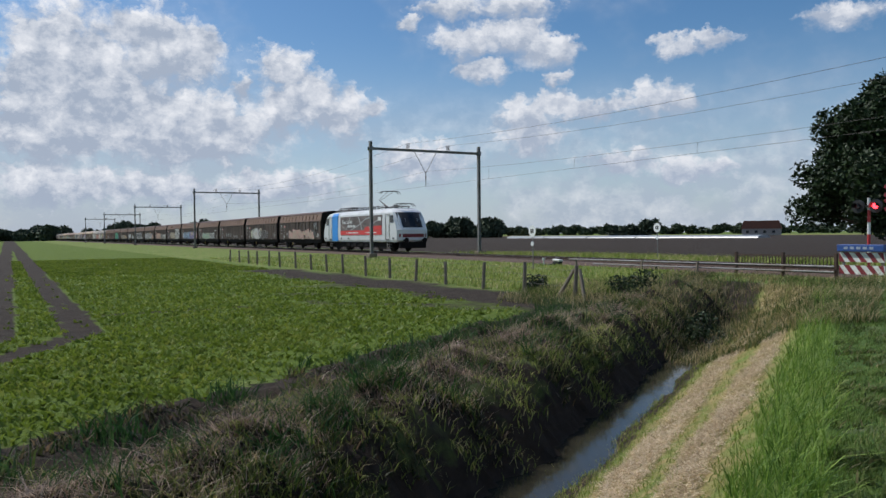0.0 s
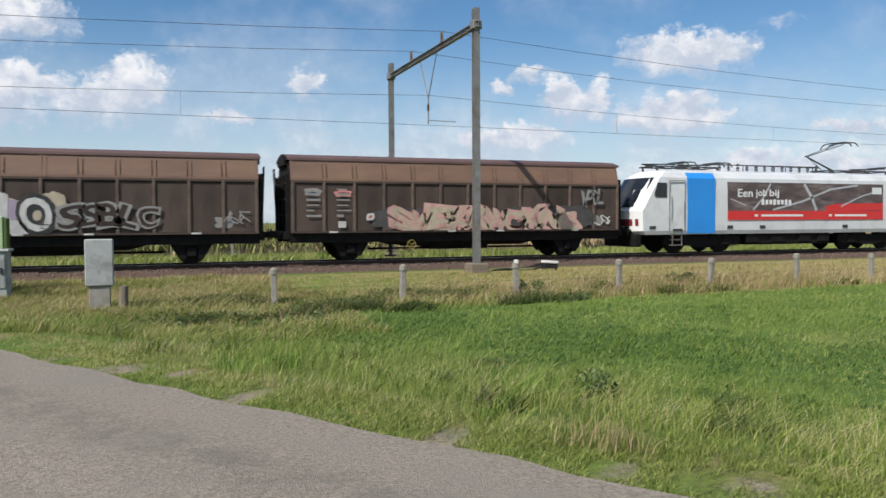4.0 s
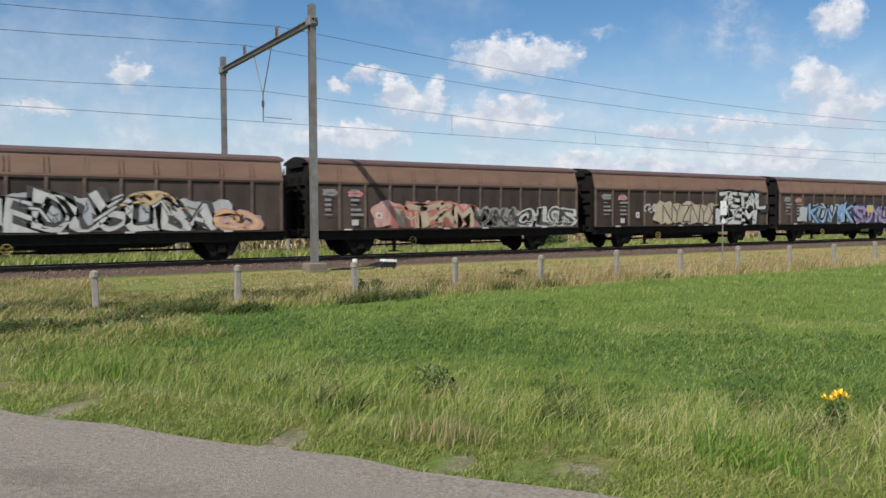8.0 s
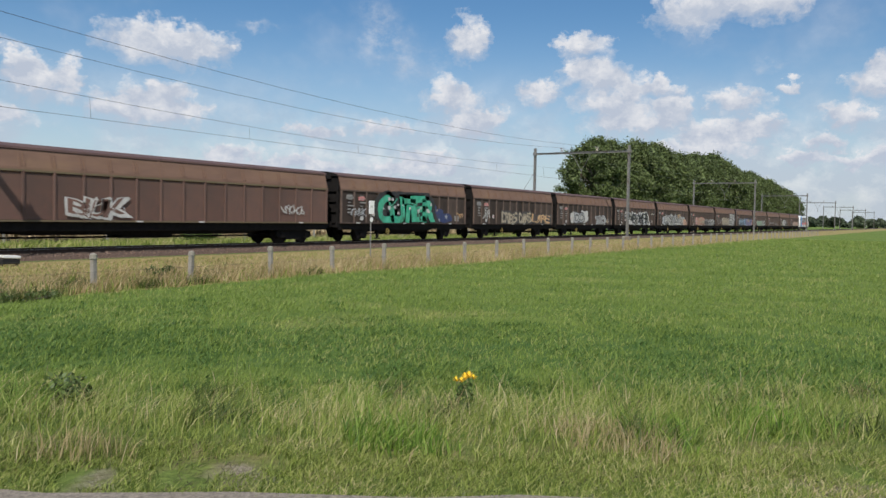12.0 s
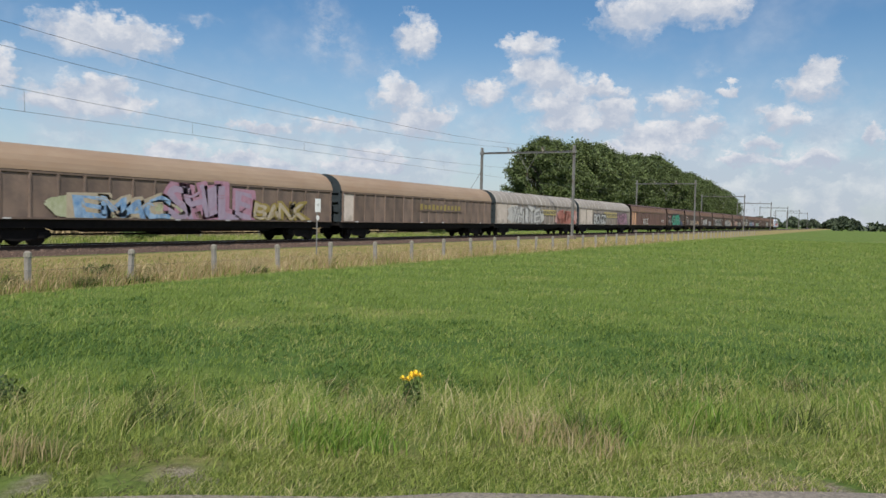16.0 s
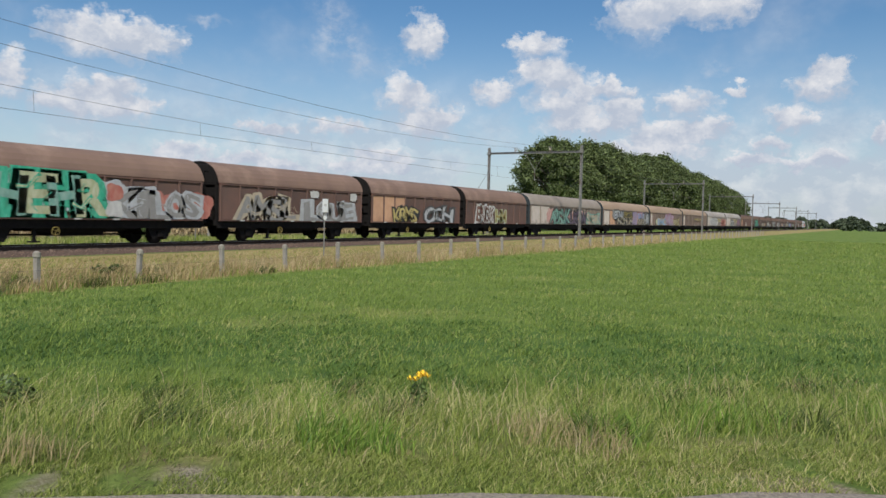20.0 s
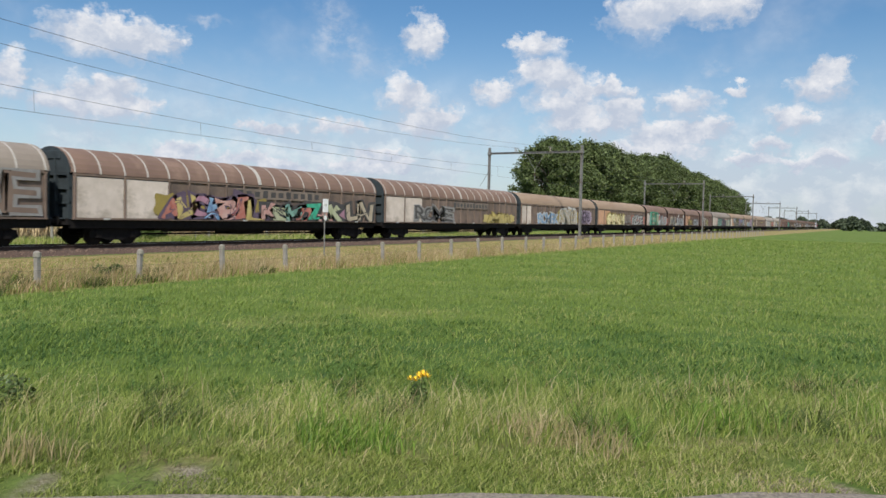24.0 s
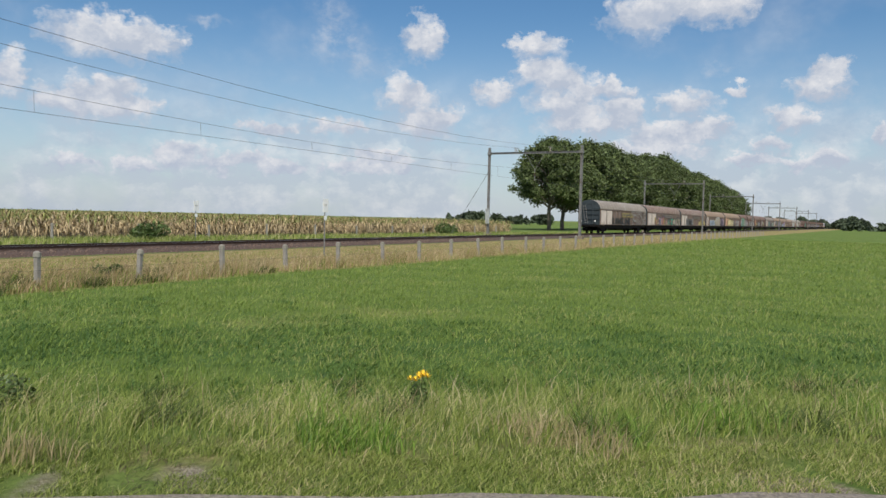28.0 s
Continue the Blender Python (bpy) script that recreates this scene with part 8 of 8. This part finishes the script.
    blades("bank_sprigs", x[pick], y[pick], 0.13, 0.012, 0.9, "verge", "yellow-green sprigs sprouting on the dark bank", 52)
    x, y, s, d = scatter(60000, -24, -8, 12, 26, lambda x, y, s, d: (s > -6) & (-d * east > 2.5) & (y > 12.5), 29, 14.0)
    blades("corner_grass", x, y, 0.25 * (0.4 + clumps(x, y, 1.2, 3)), 0.018, 0.8, "weed", "unmown weeds and grass at the end of the ditch", 46)
    pick = clumps(x, y, 1.7, 13) > 0.45
    blades("corner_straw", x[pick], y[pick], 0.25, 0.014, 0.6, "hay", "dry grass at the end of the ditch", 56)
    # crop
    x, y, s, d = scatter(330000, -46, -5, -6, 14, lambda x, y, s, d: (s < -3.7) & (y < 13.2), 30, 10.0)
    turn = 0.55 * np.maximum(x + 17.3, 0)
    bare = (np.abs(y + 0.25 + turn) < 0.42) | (np.abs(y - 1.35 + turn) < 0.42)
    keep = (y < 11.3 + 0.9 * wobble(x, y, 1.9, 6) + 0.6 * wobble(x, y, 6.0, 2)) & ~(bare & (x < -14.0) & (clumps(x, y, 5.0, 3) < 0.85)) & ~((y > 7.2) & (y < 11.5) & (x > -33) & (clumps(x, y, 0.6, 9) + 0.4 * clumps(x, y, 6.0, 2) > 0.92))
    keep &= (clumps(x, y, 6.5, 4) + 0.5 * clumps(x, y, 13.0, 8) + 0.35 * clumps(x, y, 1.7, 3) > 0.74) & (s < -3.6 - 3.2 * np.random.RandomState(17).uniform(0, 1, len(x)) ** 1.6 * (0.3 + clumps(x, y, 1.3, 9)))
    x, y = x[keep], y[keep]
    blades("crop_leaves", x, y, 0.085, 0.034 * (1 + np.hypot(x, y) / 26), 1.3, "crop_leaf", "young bright green crop leaves in the field", 47, category="crop")
    x, y, s, d = scatter(70000, -75, -44, -14, 14, lambda x, y, s, d: (s < -3.7) & (y < 13.2), 36)
    keep = ~((np.abs(y + 0.25) < 0.5) | (np.abs(y - 1.35) < 0.5)) & (clumps(x, y, 0.5, 5) > 0.1)
    blades("far_crop_leaves", x[keep], y[keep], 0.10, 0.13, 1.3, "crop_leaf", "young bright green crop leaves in rows far out", 53, category="crop")
    # strip beyond the track
    x, y, s, d = scatter(60000, -60, 110, 34.2, 43.5, lambda x, y, s, d: np.abs(d) > 2.3, 31, 42.0)
    blades("far_track_grass", x, y, 0.42, 0.05, 0.6, "verge", "rough grass beyond the railway", 48)
    x, y, s, d = scatter(50000, -70, -17, 14.9, 26.5, lambda x, y, s, d: (s < -2.5), 32, 24.0)
    blades("railside_grass", x, y, 0.20, 0.028, 0.6, "verge", "grass between the wooden fence and the track", 49)


M["crop_leaf"] = grass_material("crop_leaf", (0.088, 0.135, 0.016), (0.19, 0.25, 0.032), (0.27, 0.30, 0.06), 0.25)
M["fence_hay"] = grass_material("fence_dry_grass", (0.25, 0.20, 0.085), (0.47, 0.355, 0.185), (0.60, 0.47, 0.28), 0.3)
M["cut"] = grass_material("cut_straw", (0.36, 0.27, 0.17), (0.66, 0.53, 0.36), (0.82, 0.70, 0.52), 0.40)
M["mown"] = grass_material("mown_grass", (0.06, 0.10, 0.02), (0.18, 0.255, 0.055), (0.33, 0.32, 0.14), 0.18)
M["weed"] = grass_material("weed_leaves", (0.04, 0.066, 0.016), (0.12, 0.155, 0.04), (0.27, 0.21, 0.11), 0.22)
M["dead"] = grass_material("dead_plants", (0.035, 0.025, 0.018), (0.19, 0.13, 0.09), (0.33, 0.24, 0.165), 0.30)
M["matted"] = grass_material("matted_dead_grass", (0.13, 0.092, 0.07), (0.42, 0.31, 0.24), (0.60, 0.47, 0.37), 0.38)
M["clover"] = grass_material("clover_leaves", (0.054, 0.112, 0.025), (0.130, 0.220, 0.052), (0.22, 0.27, 0.08), 0.14)
M["reed"] = grass_material("reed_blades", (0.02, 0.06, 0.015), (0.05, 0.11, 0.03), (0.10, 0.14, 0.05), 0.15)
make_grass()


def leaf_cloud(centres, radii, per, size, seed, squash=0.8, fuzzy=0.0):
    """Small leaf quads on and in a set of balls, denser towards their skins."""
    r = np.random.RandomState(seed)
    P = []
    for c, R in zip(centres, radii):
        n = int(per * R * R)
        d = r.normal(size=(n, 3))
        d /= np.linalg.norm(d, axis=1)[:, None]
        rad = R * r.uniform(0.35, 1.0, n) ** 0.4 * (1 + 0.16 * np.sin(d[:, 0] * 7 + c[0]) * np.cos(d[:, 2] * 6 + c[1]))
        if fuzzy:
            rad = R * 1.2 * np.minimum(np.abs(r.normal(size=n)), fuzzy * r.uniform(0.8, 1.2, n)) ** 0.8
        p = np.array(c) + d * rad[:, None] * np.array((1, 1, squash))
        P.append(p)
    P = np.concatenate(P)
    n = len(P)
    u = r.normal(size=(n, 3))
    u /= np.linalg.norm(u, axis=1)[:, None]
    v = np.cross(u, r.normal(size=(n, 3)))
    v /= np.linalg.norm(v, axis=1)[:, None]
    s = size * r.uniform(0.6, 1.4, (n, 1))
    V = np.stack([P - u * s, P + v * s * 0.5, P + u * s, P - v * s * 0.5], 1)
    t = np.array([(0, 1, 2), (0, 2, 3)])
    T = (t[None] + 4 * np.arange(n)[:, None, None]).reshape(-1, 3)
    return V.reshape(-1, 3), T


def limb(bm, a, b, r0, r1, seed, twist=0.25, n=5):
    rng = random.Random(seed)
    a, b = Vector(a), Vector(b)
    pts = [a.lerp(b, k / n) + Vector((rng.uniform(-1, 1), rng.uniform(-1, 1), rng.uniform(-.4, .4))) * twist * (0 < k < n) for k in range(n + 1)]
    for k in range(n):
        add_tube(bm, pts[k], pts[k + 1], r0 + (r1 - r0) * k / n, r0 + (r1 - r0) * (k + 1) / n, 8, caps=False)


def tree(name, height, spread_, base, trunk, leaf, per, size, seed, label, balls=34, small=1.0, category="tree"):
    rng = random.Random(seed)
    root = thing(name, label, category)
    bm = B()
    limb(bm, (0, 0, -0.5), (rng.uniform(-.3, .3), rng.uniform(-.3, .3), height * 0.55), trunk, trunk * 0.55, seed, 0.12 * trunk * 3)
    cs, rs = [], []
    for k in range(balls):
        a = k * 2.39996 + rng.uniform(-0.4, 0.4)
        f = (k + 0.5) / balls
        z = base + (height - base) * (0.06 + 0.86 * f)
        wide = math.sin(math.pi * min(1, (0.22 + 0.80 * f) ** 0.85)) ** 0.6
        rad = spread_ * wide * math.sqrt(rng.uniform(0.05, 1.0)) * (0.80 if small == 1.0 else 0.95)
        R = spread_ * rng.uniform(0.11, 0.31) * small
        cs.append((rad * math.cos(a), rad * math.sin(a), min(z, height - R * 0.7)))
        rs.append(R)
        if k % 3 == 0:
            limb(bm, (0, 0, max(base * 0.7, min(z * 0.6, height * 0.5))), cs[-1], trunk * 0.35, trunk * 0.06, seed + k, 0.3)
    part("trunk", bm, "bark", root)
    V, T = leaf_cloud(cs, rs, per, size, seed, 0.75, 0.0 if small == 1.0 else 1.1 if small > 0.7 else 1.9)
    fast_mesh("crown", V, T, [leaf], parent=root)
    return root


def make_trees():
    oak = tree("oak_tree", 12.6, 5.8, 1.9, 0.55, "leaf_dark", 620, 0.17, 5, "large dense dark oak behind the level crossing", balls=150, small=0.8)
    oak.matrix_basis = pose(-31.8, 53.5, -0.4)
    small = tree("oak_tree", 5.5, 3.2, 0.4, 0.2, "leaf_dark", 420, 0.15, 6, "small dark tree at the foot of the oak", balls=16)
    small.matrix_basis = pose(-26.6, 53.0, -0.4)
    # the tall row beyond the track
    protos = []
    for k in range(3):
        t = tree("poplar_tree", 18.3 - k * 0.5, 7.4 + 0.6 * k, 5.6 - k, 0.42, "leaf_mid", 430, 0.23, 11 + k, "tall leafy green tree in a row beside the railway", balls=120, small=0.50)
        tagged(t, group="tree row")
        protos.append(t)
    rng = random.Random(9)
    for i in range(21):
        x, y = 141.0 + 11.6 * i + rng.uniform(-2, 2), 54.5 + rng.uniform(-1.5, 1.5)
        sc = float(np.interp(x, [134, 165, 195, 220, 265, 310, 360], [1.10, 1.08, 1.16, 1.24, 1.20, 1.08, 0.94])) * rng.uniform(0.95, 1.04)
        m = pose(x, y, -0.5, 0, 0, rng.uniform(0, 360)) @ Matrix.Diagonal((sc, sc, sc * rng.uniform(0.94, 1.05), 1))
        if i < 3:
            protos[i].matrix_basis = m
        else:
            c = copy_thing(protos[i % 3], Matrix())
            c.matrix_basis = m
    # bushes
    for x, y, h, seed, mat, lab in ((33.3, 38.6, 1.4, 3, "leaf_bush", "round green bush beyond the track"), (-17.4, 16.2, 0.9, 4, "leaf_dark", "low dark bush at the fence corner"),
                                    (-21.5, 15.6, 0.6, 5, "leaf_dark", "low dark bush by the wooden fence"), (14.5, 18.6, 0.5, 6, "leaf_bush", "leafy weed bush by a concrete post"),
                                    (-13.6, 15.2, 0.9, 7, "leaf_dark", "overgrown bush above the ditch"), (9.3, 18.3, 0.5, 8, "leaf_bush", "leafy weed bush by a concrete post"),
                                    (70.5, 38.5, 1.6, 9, "leaf_bush", "green bush beyond the track")):
        root = thing("bush", lab, "bush", pose(x, y, height_at(x, y)), group="bushes")
        rng2 = random.Random(seed)
        cs = [(rng2.uniform(-0.6, 0.6) * h, rng2.uniform(-0.4, 0.4) * h, rng2.uniform(0.25, 0.75) * h) for _ in range(9)]
        V, T = leaf_cloud(cs, [h * rng2.uniform(0.25, 0.42) for _ in cs], (700 if h > 1 else 1300) / h, 0.07 * h if h > 1 else 0.04, seed)
        fast_mesh("leaves", V, T, [mat], parent=root)
        bm = B()
        for c in cs[:5]:
            add_tube(bm, (0, 0, -0.1), c, 0.03, 0.012, 5)
        part("stems", bm, "bark", root)
    for x, y, w, h, seed in ((0.9, 15.3, 1.1, 0.22, 3), (2.4, 15.0, 0.9, 0.20, 4), (4.5, 7.25, 0.16, 0.32, 7), (9.4, 17.0, 0.8, 0.26, 9)):
        root = thing("bramble", "low dark bramble creeping through the grass", "bramble", pose(x, y, height_at(x, y)), group="brambles")
        rng2 = random.Random(seed)
        cs = [(rng2.uniform(-1, 1) * w, rng2.uniform(-0.6, 0.6) * w, rng2.uniform(0.1, 0.7) * h) for _ in range(16)]
        V, T = leaf_cloud(cs, [rng2.uniform(0.10, 0.22) for _ in cs], 1300, 0.032, seed, 0.7)
        fast_mesh("leaves", V, T, ["bramble"], parent=root)
        for c in cs[:7]:
            bm = B()
            limb(bm, (0, 0, -0.05), c, 0.007, 0.004, seed, 0.05, 4)
            part("cane", bm, "bark", root)
    # hedge and woods far off
    def wood(a0, a1, dist, h, seed, label, size=1.1, step=6.0):
        rng3 = random.Random(seed)
        cs, rs = [], []
        a = a0
        while a < a1:
            d = dist * rng3.uniform(0.97, 1.05)
            hh = h * (0.55 + 0.45 * (0.5 + 0.5 * math.sin(a * 1.7 + seed) * math.cos(a * 0.6))) * rng3.uniform(0.75, 1.1)
            for k in range(3):
                R = hh * rng3.uniform(0.28, 0.45)
                cs.append((d * math.sin(radians(a)) + rng3.uniform(-2, 2), d * math.cos(radians(a)) + rng3.uniform(-2, 2), max(R * 0.6, hh * rng3.uniform(0.2, 0.9) - R * 0.5)))
                rs.append(R)
            a += math.degrees(0.55 * step * rng3.uniform(0.6, 1.2) / dist)
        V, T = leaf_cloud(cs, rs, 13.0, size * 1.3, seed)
        tagged(fast_mesh("far_trees", V, T, ["leaf_far_hazy"]), label, "woods", kind="stuff")

    wood(-100, -86.5, 620, 15, 41, "dark belt of trees on the western horizon")
    wood(-85.5, -76, 540, 14, 42, "dark belt of trees behind the railway line")
    wood(-76, -62, 700, 11, 43, "low belt of trees on the horizon")
    wood(-62.5, -56.5, 420, 13, 44, "dark grove on the horizon")
    wood(-56.5, -34, 720, 11, 45, "long belt of trees on the horizon", step=8)
    wood(-48.5, -45.5, 430, 9.5, 46, "small grove on the horizon")
    wood(-34, -22, 640, 9, 47, "belt of trees on the horizon", step=8)
    wood(78, 90, 700, 11, 48, "trees at the far end of the railway", step=8)
    wood(88.6, 93, 430, 5.5, 49, "dark grove beyond the meadow")
    wood(93, 110, 800, 11, 50, "belt of trees beyond the meadow", step=9)
    wood(62, 69, 330, 5, 51, "low trees behind the maize", step=6)
    for a, d, h, seed in ((-8.0, 210, 4.6, 61), (-3.6, 190, 4.8, 62), (30.6, 180, 3.4, 63), (-11.0, 240, 4.4, 64)):
        t = tree("far_tree", h, h * 0.5, h * 0.15, 0.12, "leaf_far_hazy", 160, 0.22, seed, "small round tree beyond the maize field", balls=12)
        t.matrix_basis = pose(d * math.sin(radians(a)), d * math.cos(radians(a)), -0.4)
    # house and plastic tunnels far off
    root = thing("farmhouse", "distant farmhouse with a red-brown roof", "house", pose(-262, 330, -0.4, 0, 0, 35), group="far buildings")
    bm = B()
    add_box(bm, -9, 9, -4, 4, 0, 3.2)
    part("walls", bm, "far_wall", root)
    bm = B()
    add_prism(bm, [(-9.5, 3.2), (9.5, 3.2), (8.0, 7.2), (-8.0, 7.2)], -4.4, 4.4)
    part("roof", bm, "roof_tile", root)
    for k in range(4):
        bm = B()
        add_box(bm, -7 + 4 * k, -5.6 + 4 * k, -4.06, -3.95, 1.0, 2.3)
        part("window", bm, "loco_glass", root)
    for k in range(5):
        root = thing("plastic_tunnel", "long white plastic crop tunnel far beyond the track", "tunnel", pose(-265 + 24 * k, 190 + 2 * k, -0.5, 0, 0, 4), group="plastic tunnels")
        bm = B()
        n = 8
        rows = [[bm.verts.new((x, 3.2 * math.cos(math.pi * j / n), 0.95 * math.sin(math.pi * j / n))) for j in range(n + 1)] for x in (-12, 12)]
        for j in range(n):
            bm.faces.new((rows[0][j], rows[1][j], rows[1][j + 1], rows[0][j + 1]))
        bm.faces.new(rows[0]), bm.faces.new(rows[1][::-1])
        part("cover", bm, "foil", root)


make_trees()


def make_maize():
    """A maize field beyond the track: stalks with hanging leaves and tassels; a closed canopy behind the front rows."""
    r = np.random.RandomState(12)
    P = []
    for row in range(7):
        y = 44.2 + 0.75 * row
        x = np.arange(-10, 100, 0.17 + 0.03 * row)
        x = x + r.uniform(-0.06, 0.06, len(x))
        P.append(np.stack([x, np.full(len(x), y) + r.uniform(-.1, .1, len(x))], 1))
    for row in range(40):
        y = 50.0 + 1.6 * row
        x = np.arange(-14, 110, 0.55)
        x = x + r.uniform(-0.2, 0.2, len(x))
        P.append(np.stack([x, np.full(len(x), y) + r.uniform(-.3, .3, len(x))], 1))
    P = np.concatenate(P)
    P = P[P[:, 0] > -8.5 - 0.45 * (P[:, 1] - 44)]
    n = len(P)
    z0 = -0.48
    h = 1.66 + r.uniform(-0.16, 0.20, n) + 0.10 * wobble(P[:, 0], P[:, 1], 0.25, 3)
    V, T, I = [], [], []
    off = 0

    def strips(base, tip, mid, w, mat):
        nonlocal off
        k = len(base)
        side = np.stack([np.cos(ang) * w, np.sin(ang) * w, np.zeros(k)], 1)
        v = np.stack([base - side * 0.6, base + side * 0.6, mid - side, mid + side, tip], 1)
        t = np.array([(0, 1, 3), (0, 3, 2), (2, 3, 4)])
        V.append(v.reshape(-1, 3))
        T.append((t[None] + 5 * np.arange(k)[:, None, None]).reshape(-1, 3) + off)
        I.append(np.repeat(mat, 3) if not np.isscalar(mat) else np.full(3 * k, mat))
        off += 5 * k

    # stalks
    ang = r.uniform(0, np.pi, n)
    b = np.stack([P[:, 0], P[:, 1], np.full(n, z0)], 1)
    top = b + np.stack([r.uniform(-.05, .05, n), r.uniform(-.05, .05, n), h], 1)
    strips(b, top, (b + top) / 2, np.full(n, 0.016), 1)
    # tassels
    for q in range(2):
        ang = r.uniform(0, np.pi, n)
        tb = top - np.array((0, 0, 0.28))
        tt = top + np.stack([r.uniform(-.12, .12, n), r.uniform(-.12, .12, n), r.uniform(0.0, 0.18, n)], 1)
        strips(tb, tt, (tb + tt) / 2 + np.array((0, 0, 0.03)), np.full(n, 0.012), 2)
    front = P[:, 1] < 50
    for q in range(7):
        sel = front if q < 4 else np.ones(n, bool)
        k = sel.sum()
        f = r.uniform(0.22, 0.6, k) if q < 4 else r.uniform(0.55, 0.98, k)
        a = r.uniform(0, 2 * np.pi, k)
        ang = a + np.pi / 2
        bb = b[sel] + np.stack([np.zeros(k), np.zeros(k), h[sel] * f], 1)
        l = r.uniform(0.35, 0.65, k)
        mid = bb + np.stack([np.cos(a) * l * 0.55, np.sin(a) * l * 0.55, l * r.uniform(0.15, 0.5, k)], 1)
        tip = bb + np.stack([np.cos(a) * l, np.sin(a) * l, -l * r.uniform(0.1, 0.9, k)], 1)
        dry = (f + r.uniform(-0.18, 0.18, k)) < np.interp(P[sel, 0], [4, 30], [0.12, 0.80])
        strips(bb, tip, mid, np.full(k, 0.042), np.where(dry, 1, 0))
    ob = fast_mesh("maize", np.concatenate(V), np.concatenate(T), ["corn_green", "corn_dry", "corn_tassel"], np.concatenate(I))
    tagged(ob, "ripening maize field with dry lower leaves beyond the railway", "maize", kind="stuff")


make_maize()


def make_flowers():
    root = thing("ragwort", "yellow flowering ragwort standing in the verge", "wild flower", pose(6.47, 3.78, height_at(6.47, 3.78) + 0.11))
    rng = random.Random(4)
    heads = [(-0.13, 0.02, 0.255), (-0.10, -0.02, 0.245), (0.0, 0.0, 0.25), (0.03, -0.03, 0.27), (0.05, 0.03, 0.262), (0.09, 0.0, 0.275), (0.08, -0.05, 0.25), (0.11, 0.03, 0.26)]
    for x, y, z in heads:
        bm = B()
        add_tube(bm, (x * 0.2, y * 0.2, -0.14), (x, y, z), 0.004, 0.003, 5)
        part("stem", bm, "leaf_bush", root)
    for x, y, z in heads:
        bm = B()
        for k in range(9):
            a = k * 0.7
            c = Vector((x, y, z))
            o = Vector((math.cos(a), math.sin(a), (0.15, 0.9, 0.5)[k % 3])) * 0.038
            s = Vector((-math.sin(a), math.cos(a), 0)) * 0.013
            bm.faces.new([bm.verts.new(v) for v in (c, c + o * 0.7 + s, c + o, c + o * 0.7 - s)])
        add_tube(bm, (x, y, z - 0.008), (x, y, z + 0.01), 0.012, 0.010, 7)
        part("flower_head", bm, "flower", root)
    V, T = leaf_cloud([(0, 0, 0.05), (0.03, 0.02, 0.13)], [0.10, 0.08], 6000, 0.03, 5)
    fast_mesh("leaves", V, T, ["leaf_bush"], parent=root)


make_flowers()

TRAIN_WAY = [(0.0, 0.3), (1.5, 36.8), (3.0, 73.32), (4.2, 102.9), (6.5, 160.45), (8.0, 197.77), (9.5, 235.15), (11.0, 272.45), (12.3, 304.9), (13.5, 335.0), (15.5, 384.8), (17.0, 422.3),
             (18.8, 467.85), (20.0, 498.05), (21.5, 535.6), (23.5, 585.55), (24.2, 602.9), (25.0, 623.0), (25.9, 644.3), (26.5, 658.2), (27.1, 672.2), (28.0, 692.8)]


def motions():
    for ob in TRAIN:
        base = ob.location.x
        walk(ob, [(t, pose(base + x, ob.location.y, ob.location.z)) for t, x in TRAIN_WAY])


motions()
